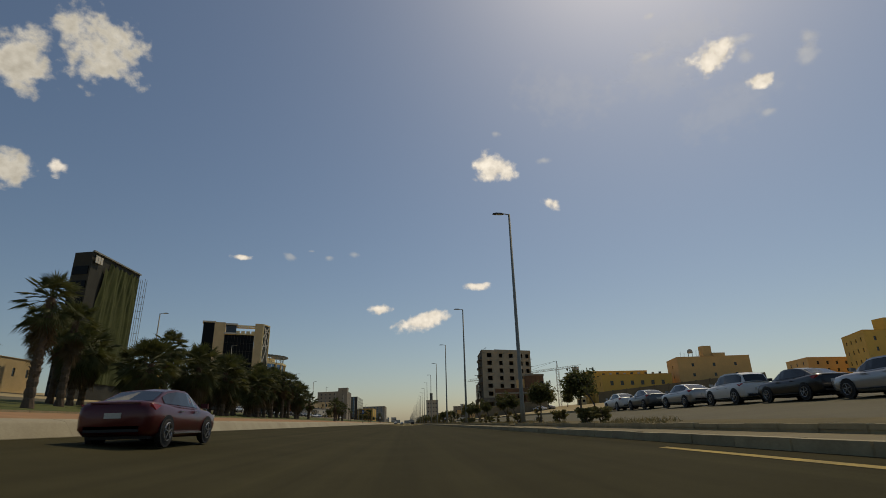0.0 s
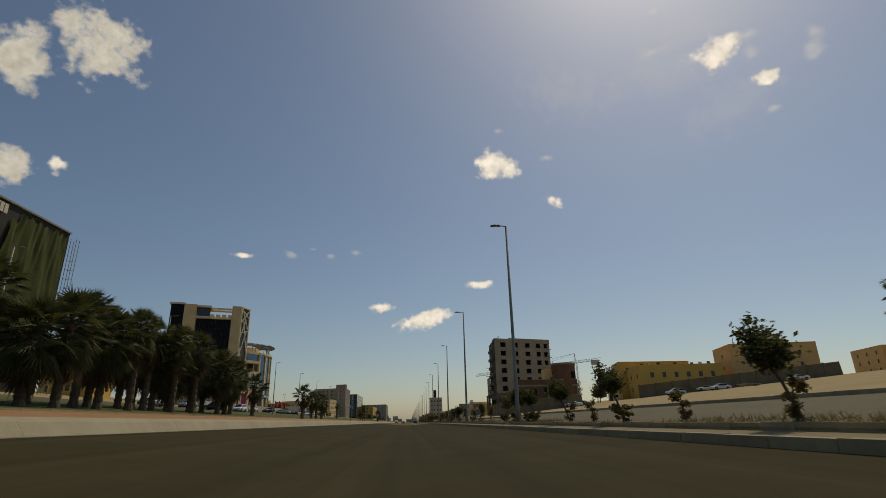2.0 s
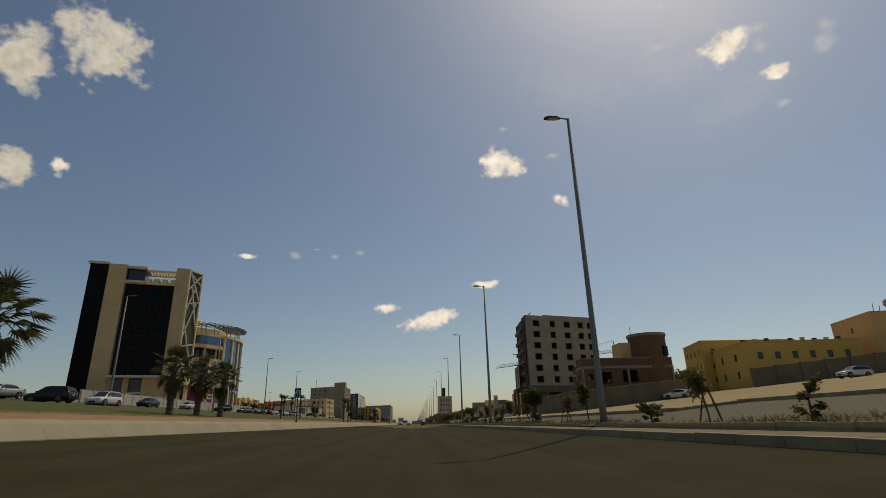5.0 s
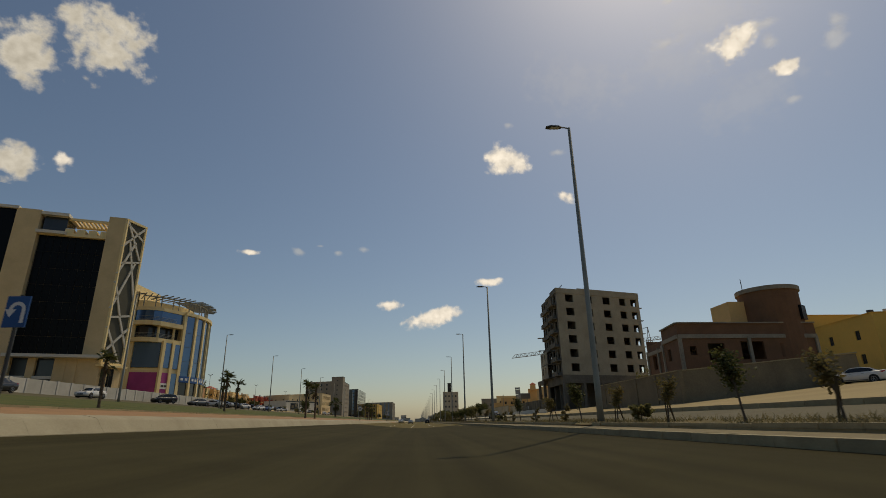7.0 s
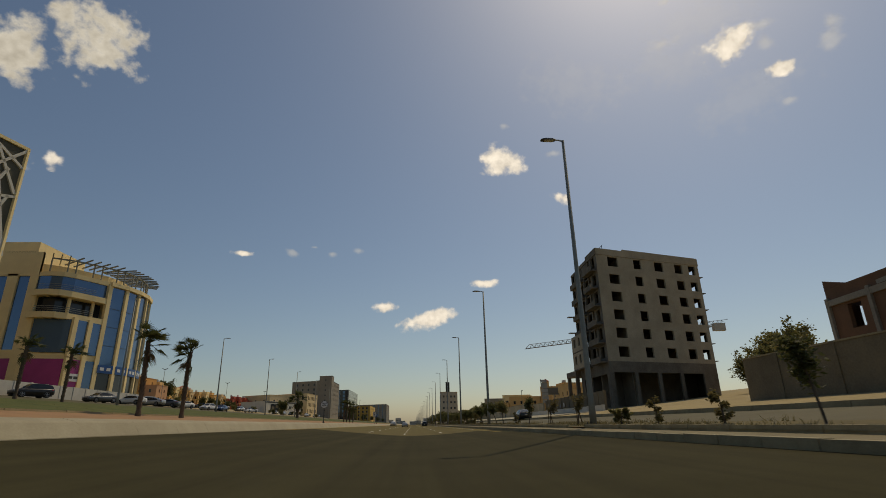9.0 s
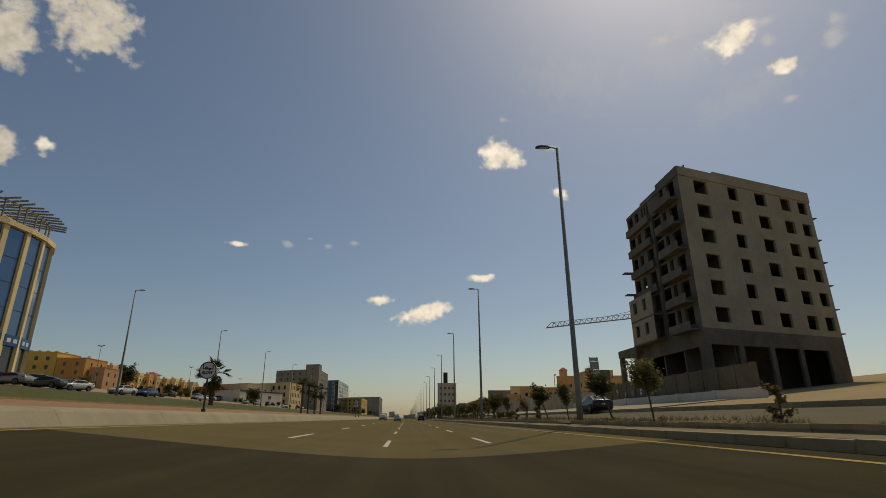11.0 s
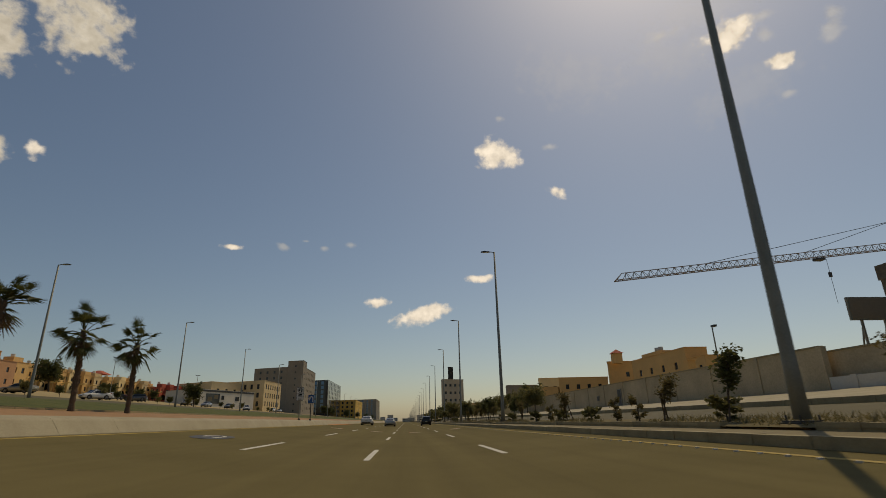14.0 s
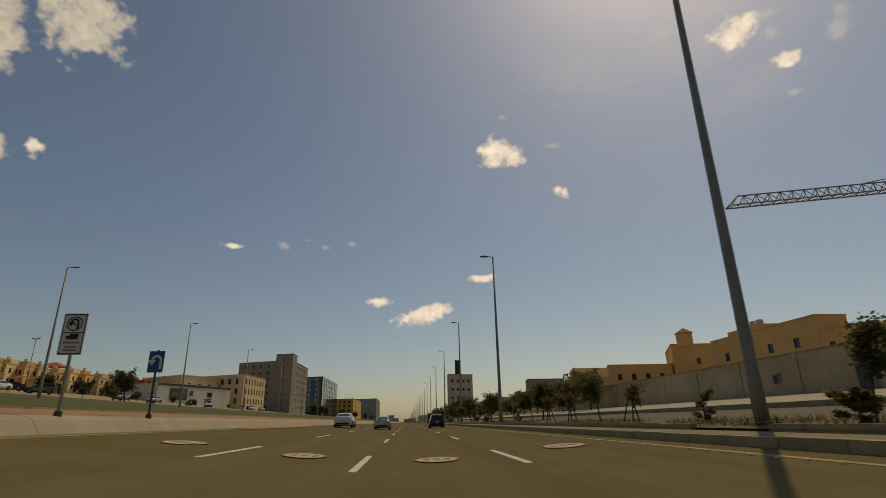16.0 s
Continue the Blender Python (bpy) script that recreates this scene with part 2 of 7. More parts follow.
class Shape:
    """Vertices and faces gathered for one mesh."""
    def __init__(self):
        self.v, self.f = [], []

    def poly(self, pts):
        i = len(self.v)
        self.v += [tuple(p) for p in pts]
        self.f.append(tuple(range(i, i + len(pts))))

    def box(self, c, s, rz=0.0, m=None):
        i = len(self.v)
        cr, sr = math.cos(rz), math.sin(rz)
        for dz in (-0.5, 0.5):
            for dx, dy in ((-0.5, -0.5), (0.5, -0.5), (0.5, 0.5), (-0.5, 0.5)):
                x, y = dx * s[0], dy * s[1]
                p = Vector((c[0] + x * cr - y * sr, c[1] + x * sr + y * cr, c[2] + dz * s[2]))
                self.v.append(tuple(m @ p if m else p))
        self.f += [tuple(i + k for k in q) for q in ((3, 2, 1, 0), (4, 5, 6, 7), (0, 1, 5, 4), (1, 2, 6, 5), (2, 3, 7, 6), (3, 0, 4, 7))]
        return self

    def beam(self, a, b, w, h=None):
        """A square bar from a to b."""
        a, b = Vector(a), Vector(b)
        d = b - a
        q = d.to_track_quat("Z", "Y").to_matrix().to_4x4()
        self.box((0, 0, d.length / 2), (w, h or w, d.length), m=Matrix.Translation(a) @ q)
        return self

    def tube(self, pts, radii, n=8, cap=True):
        """A tapered tube through the points."""
        pts = [Vector(p) for p in pts]
        base = len(self.v)
        for k, (p, r) in enumerate(zip(pts, radii)):
            d = (pts[min(k + 1, len(pts) - 1)] - pts[max(k - 1, 0)]).normalized()
            q = d.to_track_quat("Z", "Y")
            for j in range(n):
                a = 2 * math.pi * j / n
                self.v.append(tuple(p + q @ Vector((r * math.cos(a), r * math.sin(a), 0))))
        for k in range(len(pts) - 1):
            for j in range(n):
                a, b = base + k * n + j, base + k * n + (j + 1) % n
                self.f.append((a, b, b + n, a + n))
        if cap:
            self.f.append(tuple(base + (len(pts) - 1) * n + j for j in range(n)))
            self.f.append(tuple(base + j for j in reversed(range(n))))
        return self

    def prism(self, foot, z0, z1, bottom=False):
        n = len(foot)
        area = sum(foot[i][0] * foot[(i + 1) % n][1] - foot[(i + 1) % n][0] * foot[i][1] for i in range(n))
        foot = list(foot) if area > 0 else list(reversed(foot))
        for i in range(n):
            a, b = foot[i], foot[(i + 1) % n]
            self.poly([(a[0], a[1], z0), (b[0], b[1], z0), (b[0], b[1], z1), (a[0], a[1], z1)])
        self.poly([(p[0], p[1], z1) for p in foot])
        if bottom:
            self.poly([(p[0], p[1], z0) for p in reversed(foot)])
        return self

    def wall(self, a, b, z0, z1, holes=(), depth=0.3):
        """A wall face from a to b (outside on the right of a to b seen from above), with openings (u0, u1, v0, v1) in metres and reveals."""
        a, b = Vector((a[0], a[1], 0)), Vector((b[0], b[1], 0))
        length = (b - a).length
        u = (b - a) / length
        inward = Vector((-u.y, u.x, 0))
        P = lambda s, z, d=0.0: tuple(a + u * s + inward * d + Vector((0, 0, z0 + z)))
        us = sorted({0.0, length, *(h[0] for h in holes), *(h[1] for h in holes)})
        vs = sorted({0.0, z1 - z0, *(h[2] for h in holes), *(h[3] for h in holes)})
        for i in range(len(us) - 1):
            for j in range(len(vs) - 1):
                mu, mv = (us[i] + us[i + 1]) / 2, (vs[j] + vs[j + 1]) / 2
                if not any(h[0] < mu < h[1] and h[2] < mv < h[3] for h in holes):
                    self.poly([P(us[i], vs[j]), P(us[i + 1], vs[j]), P(us[i + 1], vs[j + 1]), P(us[i], vs[j + 1])])
        for u0, u1, v0, v1 in holes:
            self.poly([P(u0, v0), P(u1, v0), P(u1, v0, depth), P(u0, v0, depth)])
            self.poly([P(u0, v1, depth), P(u1, v1, depth), P(u1, v1), P(u0, v1)])
            self.poly([P(u0, v0, depth), P(u0, v1, depth), P(u0, v1), P(u0, v0)])
            self.poly([P(u1, v0), P(u1, v1), P(u1, v1, depth), P(u1, v0, depth)])
        return self

    def mesh(self, name, material, smooth=False):
        seen, index, verts = {}, [], []
        for p in self.v:
            key = (round(p[0], 4), round(p[1], 4), round(p[2], 4))
            if key not in seen:
                seen[key] = len(verts)
                verts.append(p)
            index.append(seen[key])
        faces = [tuple(dict.fromkeys(index[i] for i in f)) for f in self.f]
        me = bpy.data.meshes.new(name)
        me.from_pydata(verts, [], [f for f in faces if len(f) > 2])
        me.materials.append(material)
        if smooth:
            me.polygons.foreach_set("use_smooth", [True] * len(me.polygons))
        me.update()
        return me


def thing(name, at=(0, 0, 0), rz=0.0, **tags):
    ob = new(name)
    ob.matrix_world = pose(*at, 0, 0, rz)
    ob.empty_display_size = 0.3
    return tagged(ob, **tags)


def part(name, shape, material, parent, label="", smooth=False):
    ob = new(name, shape.mesh(name, material, smooth))
    ob.parent = parent
    if label:
        ob["label"] = label
    return ob


def piece(name, mesh, m, parent):
    ob = new(name, mesh)
    ob.parent = parent
    ob.matrix_local = m
    return ob


def single(name, shape, material, smooth=False, **tags):
    return tagged(new(name, shape.mesh(name, material, smooth)), **tags)


def px_of(x):
    return plan(x, 0).x


# ---- ground, road and strips ----
Y0, Y1 = -90.0, 4300.0
def strip(name, material, x0, x1, y0=Y0, y1=Y1, lift=0.0, steps=4, lift0=None, **tags):
    """A band of ground along the road between two distances from its axis."""
    s = Shape()
    lift0 = lift if lift0 is None else lift0        # height over the ground at x0
    H = lambda x: ground_z(x) + lift0 + (lift - lift0) * (x - x0) / (x1 - x0)
    xs = [x0 + (x1 - x0) * i / steps for i in range(steps + 1)]
    ys = [y for y in (y0, 60, 200, 400, 800, 1600, 2800, y1) if y0 <= y <= y1]
    ys = sorted(set(ys + [y0, y1]))
    for i in range(steps):
        for j in range(len(ys) - 1):
            s.poly([(xs[i], ys[j], H(xs[i])), (xs[i + 1], ys[j], H(xs[i + 1])), (xs[i + 1], ys[j + 1], H(xs[i + 1])), (xs[i], ys[j + 1], H(xs[i]))])
    tags.setdefault("kind", "structure")
    return single(name, s, material, **tags)


E_L, E_R = -9.15, 6.45                  # edges of the carriageway
AP, BR, GM, GR, OP = -9.85, -12.9, px_of(-25.0), px_of(-29.5), px_of(-50)
MED = 0.42                                      # height of the raised median
VB = px_of(9.0)                                 # back of the verge
SV, SV_WIDE, BEND = 16.2, 21.3, 118.0           # far side of the service road: narrow stretch, wide stretch, where they meet
FRESH = 200.0
s = Shape()
gx = [-2600, -600, -140, -60, -30, -12, 0, 12, 30, 60, 140, 600, 2600]
for i in range(len(gx) - 1):
    for a, b in ((Y0, 700), (700, Y1)):
        s.poly([(gx[i], a, ground_z(gx[i]) - 0.12), (gx[i + 1], a, ground_z(gx[i + 1]) - 0.12), (gx[i + 1], b, ground_z(gx[i + 1]) - 0.12), (gx[i], b, ground_z(gx[i]) - 0.12)])
single("ground", s, sand, label="dusty sand ground reaching the horizon, sides raised to fit the view", category="ground", kind="structure")
strip("road", asphalt_new, E_L, E_R, Y0, FRESH, steps=48, label="fresh dark asphalt carriageway without lane marks", category="road")
strip("road_worn", asphalt_old, E_L, E_R, FRESH, Y1, steps=48, label="sunlit worn asphalt carriageway with lane marks", category="road")
strip("pavement_brown", paver_brown, BR, AP + 0.05, lift=MED, label="brown paved strip on top of the raised median", category="pavement")
strip("ground_grass", turf, GM, BR, lift=MED + 0.02, label="mown green grass on the median under the palms", category="grass")
strip("ground_grass_bank", turf, GR, GM, lift=MED + 0.02, lift0=0.0, label="grass bank sloping to the side road", category="grass")
strip("road_opposite", asphalt_side, OP, GR, label="dusty side road with parked cars", category="road")
strip("pavement_verge", verge_paving, E_R + 0.3, E_R + 1.0, lift=0.165, label="narrow dusty paved strip behind the kerb", category="pavement")
strip("ground_verge", verge_soil, E_R + 0.9, VB, lift=0.2, lift0=0.22, label="dry soil verge with shrubs and lamp posts", category="verge")
strip("road_service", asphalt_side, VB + 0.2, SV_WIDE, Y0, BEND, label="dusty olive-grey service road behind the verge", category="road")
strip("road_service_narrow", asphalt_side, VB + 0.2, SV, BEND, Y1, label="dusty olive-grey service road behind the verge", category="road")
strip("ground_lot", sand, SV_WIDE + 0.3, 76, 56, BEND, lift=0.1, steps=8, label="open sandy lot beside the service road", category="ground")
strip("ground_lot_far", sand, SV + 0.3, 76, BEND, 226, lift=0.1, steps=8, label="open sandy lot in front of the houses", category="ground")
strip("pavement_service", concrete_pale, SV + 0.3, 24.8, 226, 900, lift=0.17, label="pale dusty pavement at the foot of the compound wall", category="pavement")

def kerb_line(name, x, y0, y1, width, height, near0, near1, label):
    """A kerb: single stones along the stretch that the camera passes, a joined rest beyond."""
    root = tagged(new(name), label, "kerb", kind="structure")
    root.empty_display_size = 0.2
    st = Shape().box((0, 0, height / 2 - 0.1), (width, 1.47, height + 0.2)).mesh("kerb_stone", kerb_stone)
    y = near0
    while y < near1:
        piece("kerb_stone", st, Matrix.Translation((x + random.uniform(-0.008, 0.008), y + 0.75, ground_z(x) + random.uniform(-0.008, 0.008))), root)
        y += 1.5
    rest = Shape()
    for a, b in ((y0, near0), (near1, y1)):
        if b > a:
            rest.box((x, (a + b) / 2, ground_z(x) + height / 2 - 0.1), (width, b - a, height + 0.2))
    r = part("kerb_run", rest, kerb_stone, root)
    tagged(r, kind="stuff")

kerb_line("kerb_verge", E_R + 0.15, Y0, 2500, 0.3, 0.18, 4, 400, "pale kerb stones along the verge")
LAMP_Y = [35.0 * k + 0.37 * 7.9 for k in range(0, 42)]

def planter_edge():
    """The low inner kerb round the planting, broken by a paved gap at every lamp post."""
    root = tagged(new("kerb_planter"), "low inner kerb of the planted beds, broken at each lamp post", "kerb", kind="structure")
    root.empty_display_size = 0.2
    st = Shape().box((0, 0, 0.12), (0.16, 0.985, 0.38)).mesh("kerb_stone", kerb_stone)
    rest = Shape()
    x = E_R + 1.0
    y = 6.0
    while y < 700:
        if min(abs(y - l) for l in LAMP_Y) > 1.3:
            if y < 330:
                piece("kerb_stone", st, pose(x + random.uniform(-0.012, 0.012), y, ground_z(x) + random.uniform(-0.012, 0.012), 0, 0, random.uniform(-0.4, 0.4)), root)
            else:
                rest.box((x, y, ground_z(x) + 0.12), (0.16, 0.985, 0.38))
        y += 1.0
    tagged(part("kerb_run", rest, kerb_stone, root), kind="stuff")
planter_edge()
for k, l in enumerate(LAMP_Y[:12]):
    s = Shape()
    for i in range(6):
        for j in range(7):
            x, y = E_R + 1.1 + 0.21 * i, l - 1.05 + 0.3 * j
            s.box((x + 0.1, y + 0.15, ground_z(x) + 0.115 + random.uniform(0, 0.008)), (0.2, 0.29, 0.12))
    single("paved_gap", s, paver_brown, label="small brown paved gap in the planting round a lamp post", category="pavement", group="paved gaps")
kerb_line("kerb_service", VB + 0.1, Y0, 2500, 0.2, 0.15, 20, 290, "kerb stones behind the planted verge")
strip("road_parking_bay", asphalt_side, SV_WIDE, px_of(25.0), Y0, 56, label="dusty grey parking bay beside the service road", category="road")
kerb_line("kerb_lot", SV_WIDE + 0.15, 56, BEND, 0.34, 0.2, 56, BEND, "pale kerb on the far side of the service road")
kerb_line("kerb_lot_far", SV + 0.15, BEND, 2500, 0.34, 0.22, BEND, 340, "pale kerb on the far side of the service road")
s = Shape()
for i in range(8):
    x = SV + 0.3 + (SV_WIDE - SV) * i / 8
    s.box((x + 0.32, BEND, ground_z(x) + 0.03), (0.63, 0.3, 0.34))
single("kerb_step", s, kerb_stone, label="pale kerb across the step in the service road", category="kerb", kind="structure")

def barrier(y0, y1, near0, near1):
    """The raised median's pale concrete edge: cast blocks with a leaning face."""
    root = tagged(new("kerb_median"), "pale concrete edge of the raised median", "kerb", kind="structure")
    root.empty_display_size = 0.2
    def cut(length):
        s = Shape()
        prof = [(E_L, -0.15), (E_L, 0.02), (E_L - 0.24, MED - 0.04), (E_L - 0.3, MED + 0.012), (AP, MED + 0.02), (AP, -0.15)]
        z = ground_z(E_L)
        a = [(x, -length / 2, z + h + (ground_z(AP) - z) * (1 if x <= AP else 0)) for x, h in prof]
        c = [(x, length / 2, zz) for x, _, zz in a]
        n = len(prof)
        for i in range(n):
            s.poly([a[i], a[(i + 1) % n], c[(i + 1) % n], c[i]][::-1])
        s.poly(a), s.poly(c[::-1])
        return s
    me = cut(2.992).mesh("edge_block", concrete_pale)
    y = near0
    while y < near1:
        piece("edge_block", me, Matrix.Translation((random.uniform(-0.003, 0.003), y + 1.5, random.uniform(-0.003, 0.003))), root)
        y += 3.0
    rest = Shape()
    for a, c in ((y0, near0), (near1, y1)):
        part_ = cut(c - a)
        k = len(rest.v)
        rest.v += [(x, yy + (a + c) / 2, z) for x, yy, z in part_.v]
        rest.f += [tuple(i + k for i in f) for f in part_.f]
    tagged(part("edge_run", rest, concrete_pale, root), kind="stuff")
barrier(Y0, 2500, 0, 402)
kerb_line("kerb_grass", BR, Y0, 2500, 0.14, MED + 0.06, 20, 320, "kerb stones edging the grass on the median")

def mark(name, material, x, y, w, l, label, category="road marking", group="", lift=0.006):
    s = Shape()
    n = max(1, int(w / 0.4))
    for i in range(n):
        a, b = x - w / 2 + w * i / n, x - w / 2 + w * (i + 1) / n
        s.poly([(a, y, ground_z(a) + lift), (b, y, ground_z(b) + lift), (b, y + l, ground_z(b) + lift), (a, y + l, ground_z(a) + lift)])
    return single(name, s, material, label=label, category=category, group=group)

for x in (-4.75, -1.16, 2.42):
    X = px_of(x)
    dy = 0.37 * abs(x)
    for k in range(0, 26):
        y = 204.5 + 15.36 * k + dy
        mark("lane_dash", paint_white, X, y, 0.16, 5.1, "worn white painted lane dash on asphalt", group="lane dashes")
for x, w in ((-8.93, 0.16), (5.8, 0.12)):
    mark("edge_line", paint_yellow, x, 190, w, 1500, "continuous yellow painted edge line")
mark("edge_line", paint_yellow, -8.93, Y0, 0.17, 103, "continuous yellow painted edge line")
mark("edge_line", paint_yellow, 5.8, Y0, 0.17, 103, "continuous yellow painted edge line")

# ---- street lamps ----
def street_lamp(height, label):
    root = thing("street_lamp", label=label, category="street lamp", group="street lamps")
    part("pole", Shape().tube([(0, 0, 0.1), (0, 0, 1.2), (0, 0, height)], [0.17, 0.15, 0.075], n=10), steel_grey, root, smooth=True)
    foot = Shape().box((0, 0, 0.06), (0.56, 0.56, 0.04)).box((0, 0, -0.02), (0.7, 0.7, 0.12))
    for dx in (-0.21, 0.21):
        for dy in (-0.21, 0.21):
            foot.tube([(dx, dy, 0.06), (dx, dy, 0.19)], [0.022, 0.022], n=6)
    part("base_plate", foot, dark_metal, root, "bolted steel foot plate")
    part("arm", Shape().tube([(0, 0, height - 0.05), (-0.25, 0, height + 0.02), (-0.5, 0, height + 0.03)], [0.045, 0.04, 0.04], n=6), steel_grey, root)
    hd = Shape()
    prof = [(0.0, 0.1, 0.05), (-0.15, 0.17, 0.09), (-0.6, 0.19, 0.1), (-0.85, 0.13, 0.05)]
    ring = []
    for dx, w, h in prof:
        ring.append([(-0.42 + dx, -w, height), (-0.42 + dx, -w * 0.7, height + h), (-0.42 + dx, w * 0.7, height + h), (-0.42 + dx, w, height)])
    for p, q in zip(ring, ring[1:]):
        for i in range(4):
            hd.poly([p[i], p[(i + 1) % 4], q[(i + 1) % 4], q[i]])
    hd.poly(ring[0]), hd.poly(ring[-1][::-1])
    head = part("lamp_head", hd, dark_metal, root)
    part("lens", Shape().box((-0.8, 0, height - 0.012), (0.5, 0.24, 0.03)), lamp_lens, head, "pale lens")
    return root

lamp_r = street_lamp(15.35, "tall grey steel street lamp on the verge")
for k in range(0, 42):
    p = plan(7.9, 35.0 * k, 0.17)
    if k == 0:
        lamp_r.matrix_world = Matrix.Translation(p)
    else:
        copy_thing(lamp_r, Matrix.Translation(p))
lamp_l = street_lamp(14.3, "tall grey steel street lamp beside the side road")
for k in range(2, 30):
    m = Matrix.Translation(plan(-38.1, 35.0 * k, -0.1)) @ pose(0, 0, 0, 0, 0, 180)
    if k == 2:
        lamp_l.matrix_world = m
    else:
        copy_thing(lamp_l, m)

# ---- buildings ----
def window_grid(length, cols, rows, w, h, z_first, storey, u0=None, u1=None):
    """Openings (u0, u1, v0, v1) in even columns and rows."""
    u0, u1 = (u0 if u0 is not None else 0.0), (u1 if u1 is not None else length)
    out = []
    for r in range(rows):
        for c in range(cols):
            m = u0 + (u1 - u0) * (c + 0.5) / cols
            out.append((m - w / 2, m + w / 2, z_first + r * storey, z_first + r * storey + h))
    return out


def panes(root, a, b, z0, holes, glass, frame_mat, depth=0.18):
    """A window with frame and pane for every opening in the face from a to b."""
    a, b = Vector((a[0], a[1], 0)), Vector((b[0], b[1], 0))
    u = (b - a).normalized()
    inward = Vector((-u.y, u.x, 0))
    rz = math.atan2(u.y, u.x)
    cache = {}
    for h in holes:
        w, t = round(h[1] - h[0], 3), round(h[3] - h[2], 3)
        if (w, t) not in cache:
            fr = Shape()
            e = 0.07
            fr.box((0, 0, e / 2), (w, 0.08, e)).box((0, 0, t - e / 2), (w, 0.08, e)).box((-w / 2 + e / 2, 0, t / 2), (e, 0.08, t - 2 * e)).box((w / 2 - e / 2, 0, t / 2), (e, 0.08, t - 2 * e))
            if w > 1.0:
                fr.box((0, 0, t / 2), (0.05, 0.07, t - 2 * e))
            cache[(w, t)] = (fr.mesh("window_frame", frame_mat), Shape().box((0, 0, t / 2), (w - 0.1, 0.02, t - 0.1)).mesh("pane", glass))
        at = a + u * (h[0] + h[1]) / 2 + inward * depth + Vector((0, 0, z0 + h[2]))
        win = piece("window", cache[(w, t)][0], Matrix.Translation(at) @ pose(0, 0, 0, 0, 0, math.degrees(rz)), root)
        piece("pane", cache[(w, t)][1], Matrix.Identity(4), win)


def block(name, corners, height, wall_mat, label, cols=(4, 3, 4, 3), storeys=2, win=(1.2, 1.4), glass=None, frame_mat=None, parapet=0.6, first=1.0, roof_mat=None, category="building", group=""):
    """A plain building on four plan corners (counter-clockwise): walls with real openings, windows, floor slab, roof and parapet."""
    c = [plan(*p) for p in corners]
    area = sum(c[i].x * c[(i + 1) % 4].y - c[(i + 1) % 4].x * c[i].y for i in range(4))
    if area < 0:
        c = c[::-1]
    z0 = min(p.z for p in c) - 0.3
    hb = max(p.z for p in c) - z0
    root = thing(name, label=label, category=category, group=group)
    storey = (height - parapet) / storeys
    w = Shape()
    todo = []
    for i in range(4):
        a, b = c[i], c[(i + 1) % 4]
        L = (b.xy - a.xy).length
        n = cols[i] if i < len(cols) else 0
        holes = window_grid(L, n, storeys, min(win[0], 0.7 * L / max(n, 1)), win[1], hb * 0.5 + first, storey, 0.06 * L, 0.94 * L) if n else []
        holes = [h for h in holes if h[3] < height + hb * 0.5 - 0.2]
        w.wall(a, b, z0, z0 + height + hb * 0.5 + 0.3, holes, 0.28)
        todo.append((a, b, holes))
    wall = part("wall", w, wall_mat, root)
    for a, b, holes in todo:
        panes(root, a, b, z0, holes, glass or glass_void, frame_mat or dark_metal)
    top = z0 + height + hb * 0.5 + 0.3
    ctr = sum((Vector((p.x, p.y)) for p in c), Vector((0, 0))) / 4
    inset = [(ctr + (Vector((p.x, p.y)) - ctr) * 0.97) for p in c]
    part("roof", Shape().prism([(p.x, p.y) for p in inset], top - parapet - 0.25, top - parapet), roof_mat or wall_mat, root)
    cop = Shape()
    for i in range(4):
        a, b = c[i], c[(i + 1) % 4]
        cop.beam((a.x, a.y, top + 0.04), (b.x, b.y, top + 0.04), 0.3, 0.12)
    part("coping", cop, wall_mat, root)
    return root, top


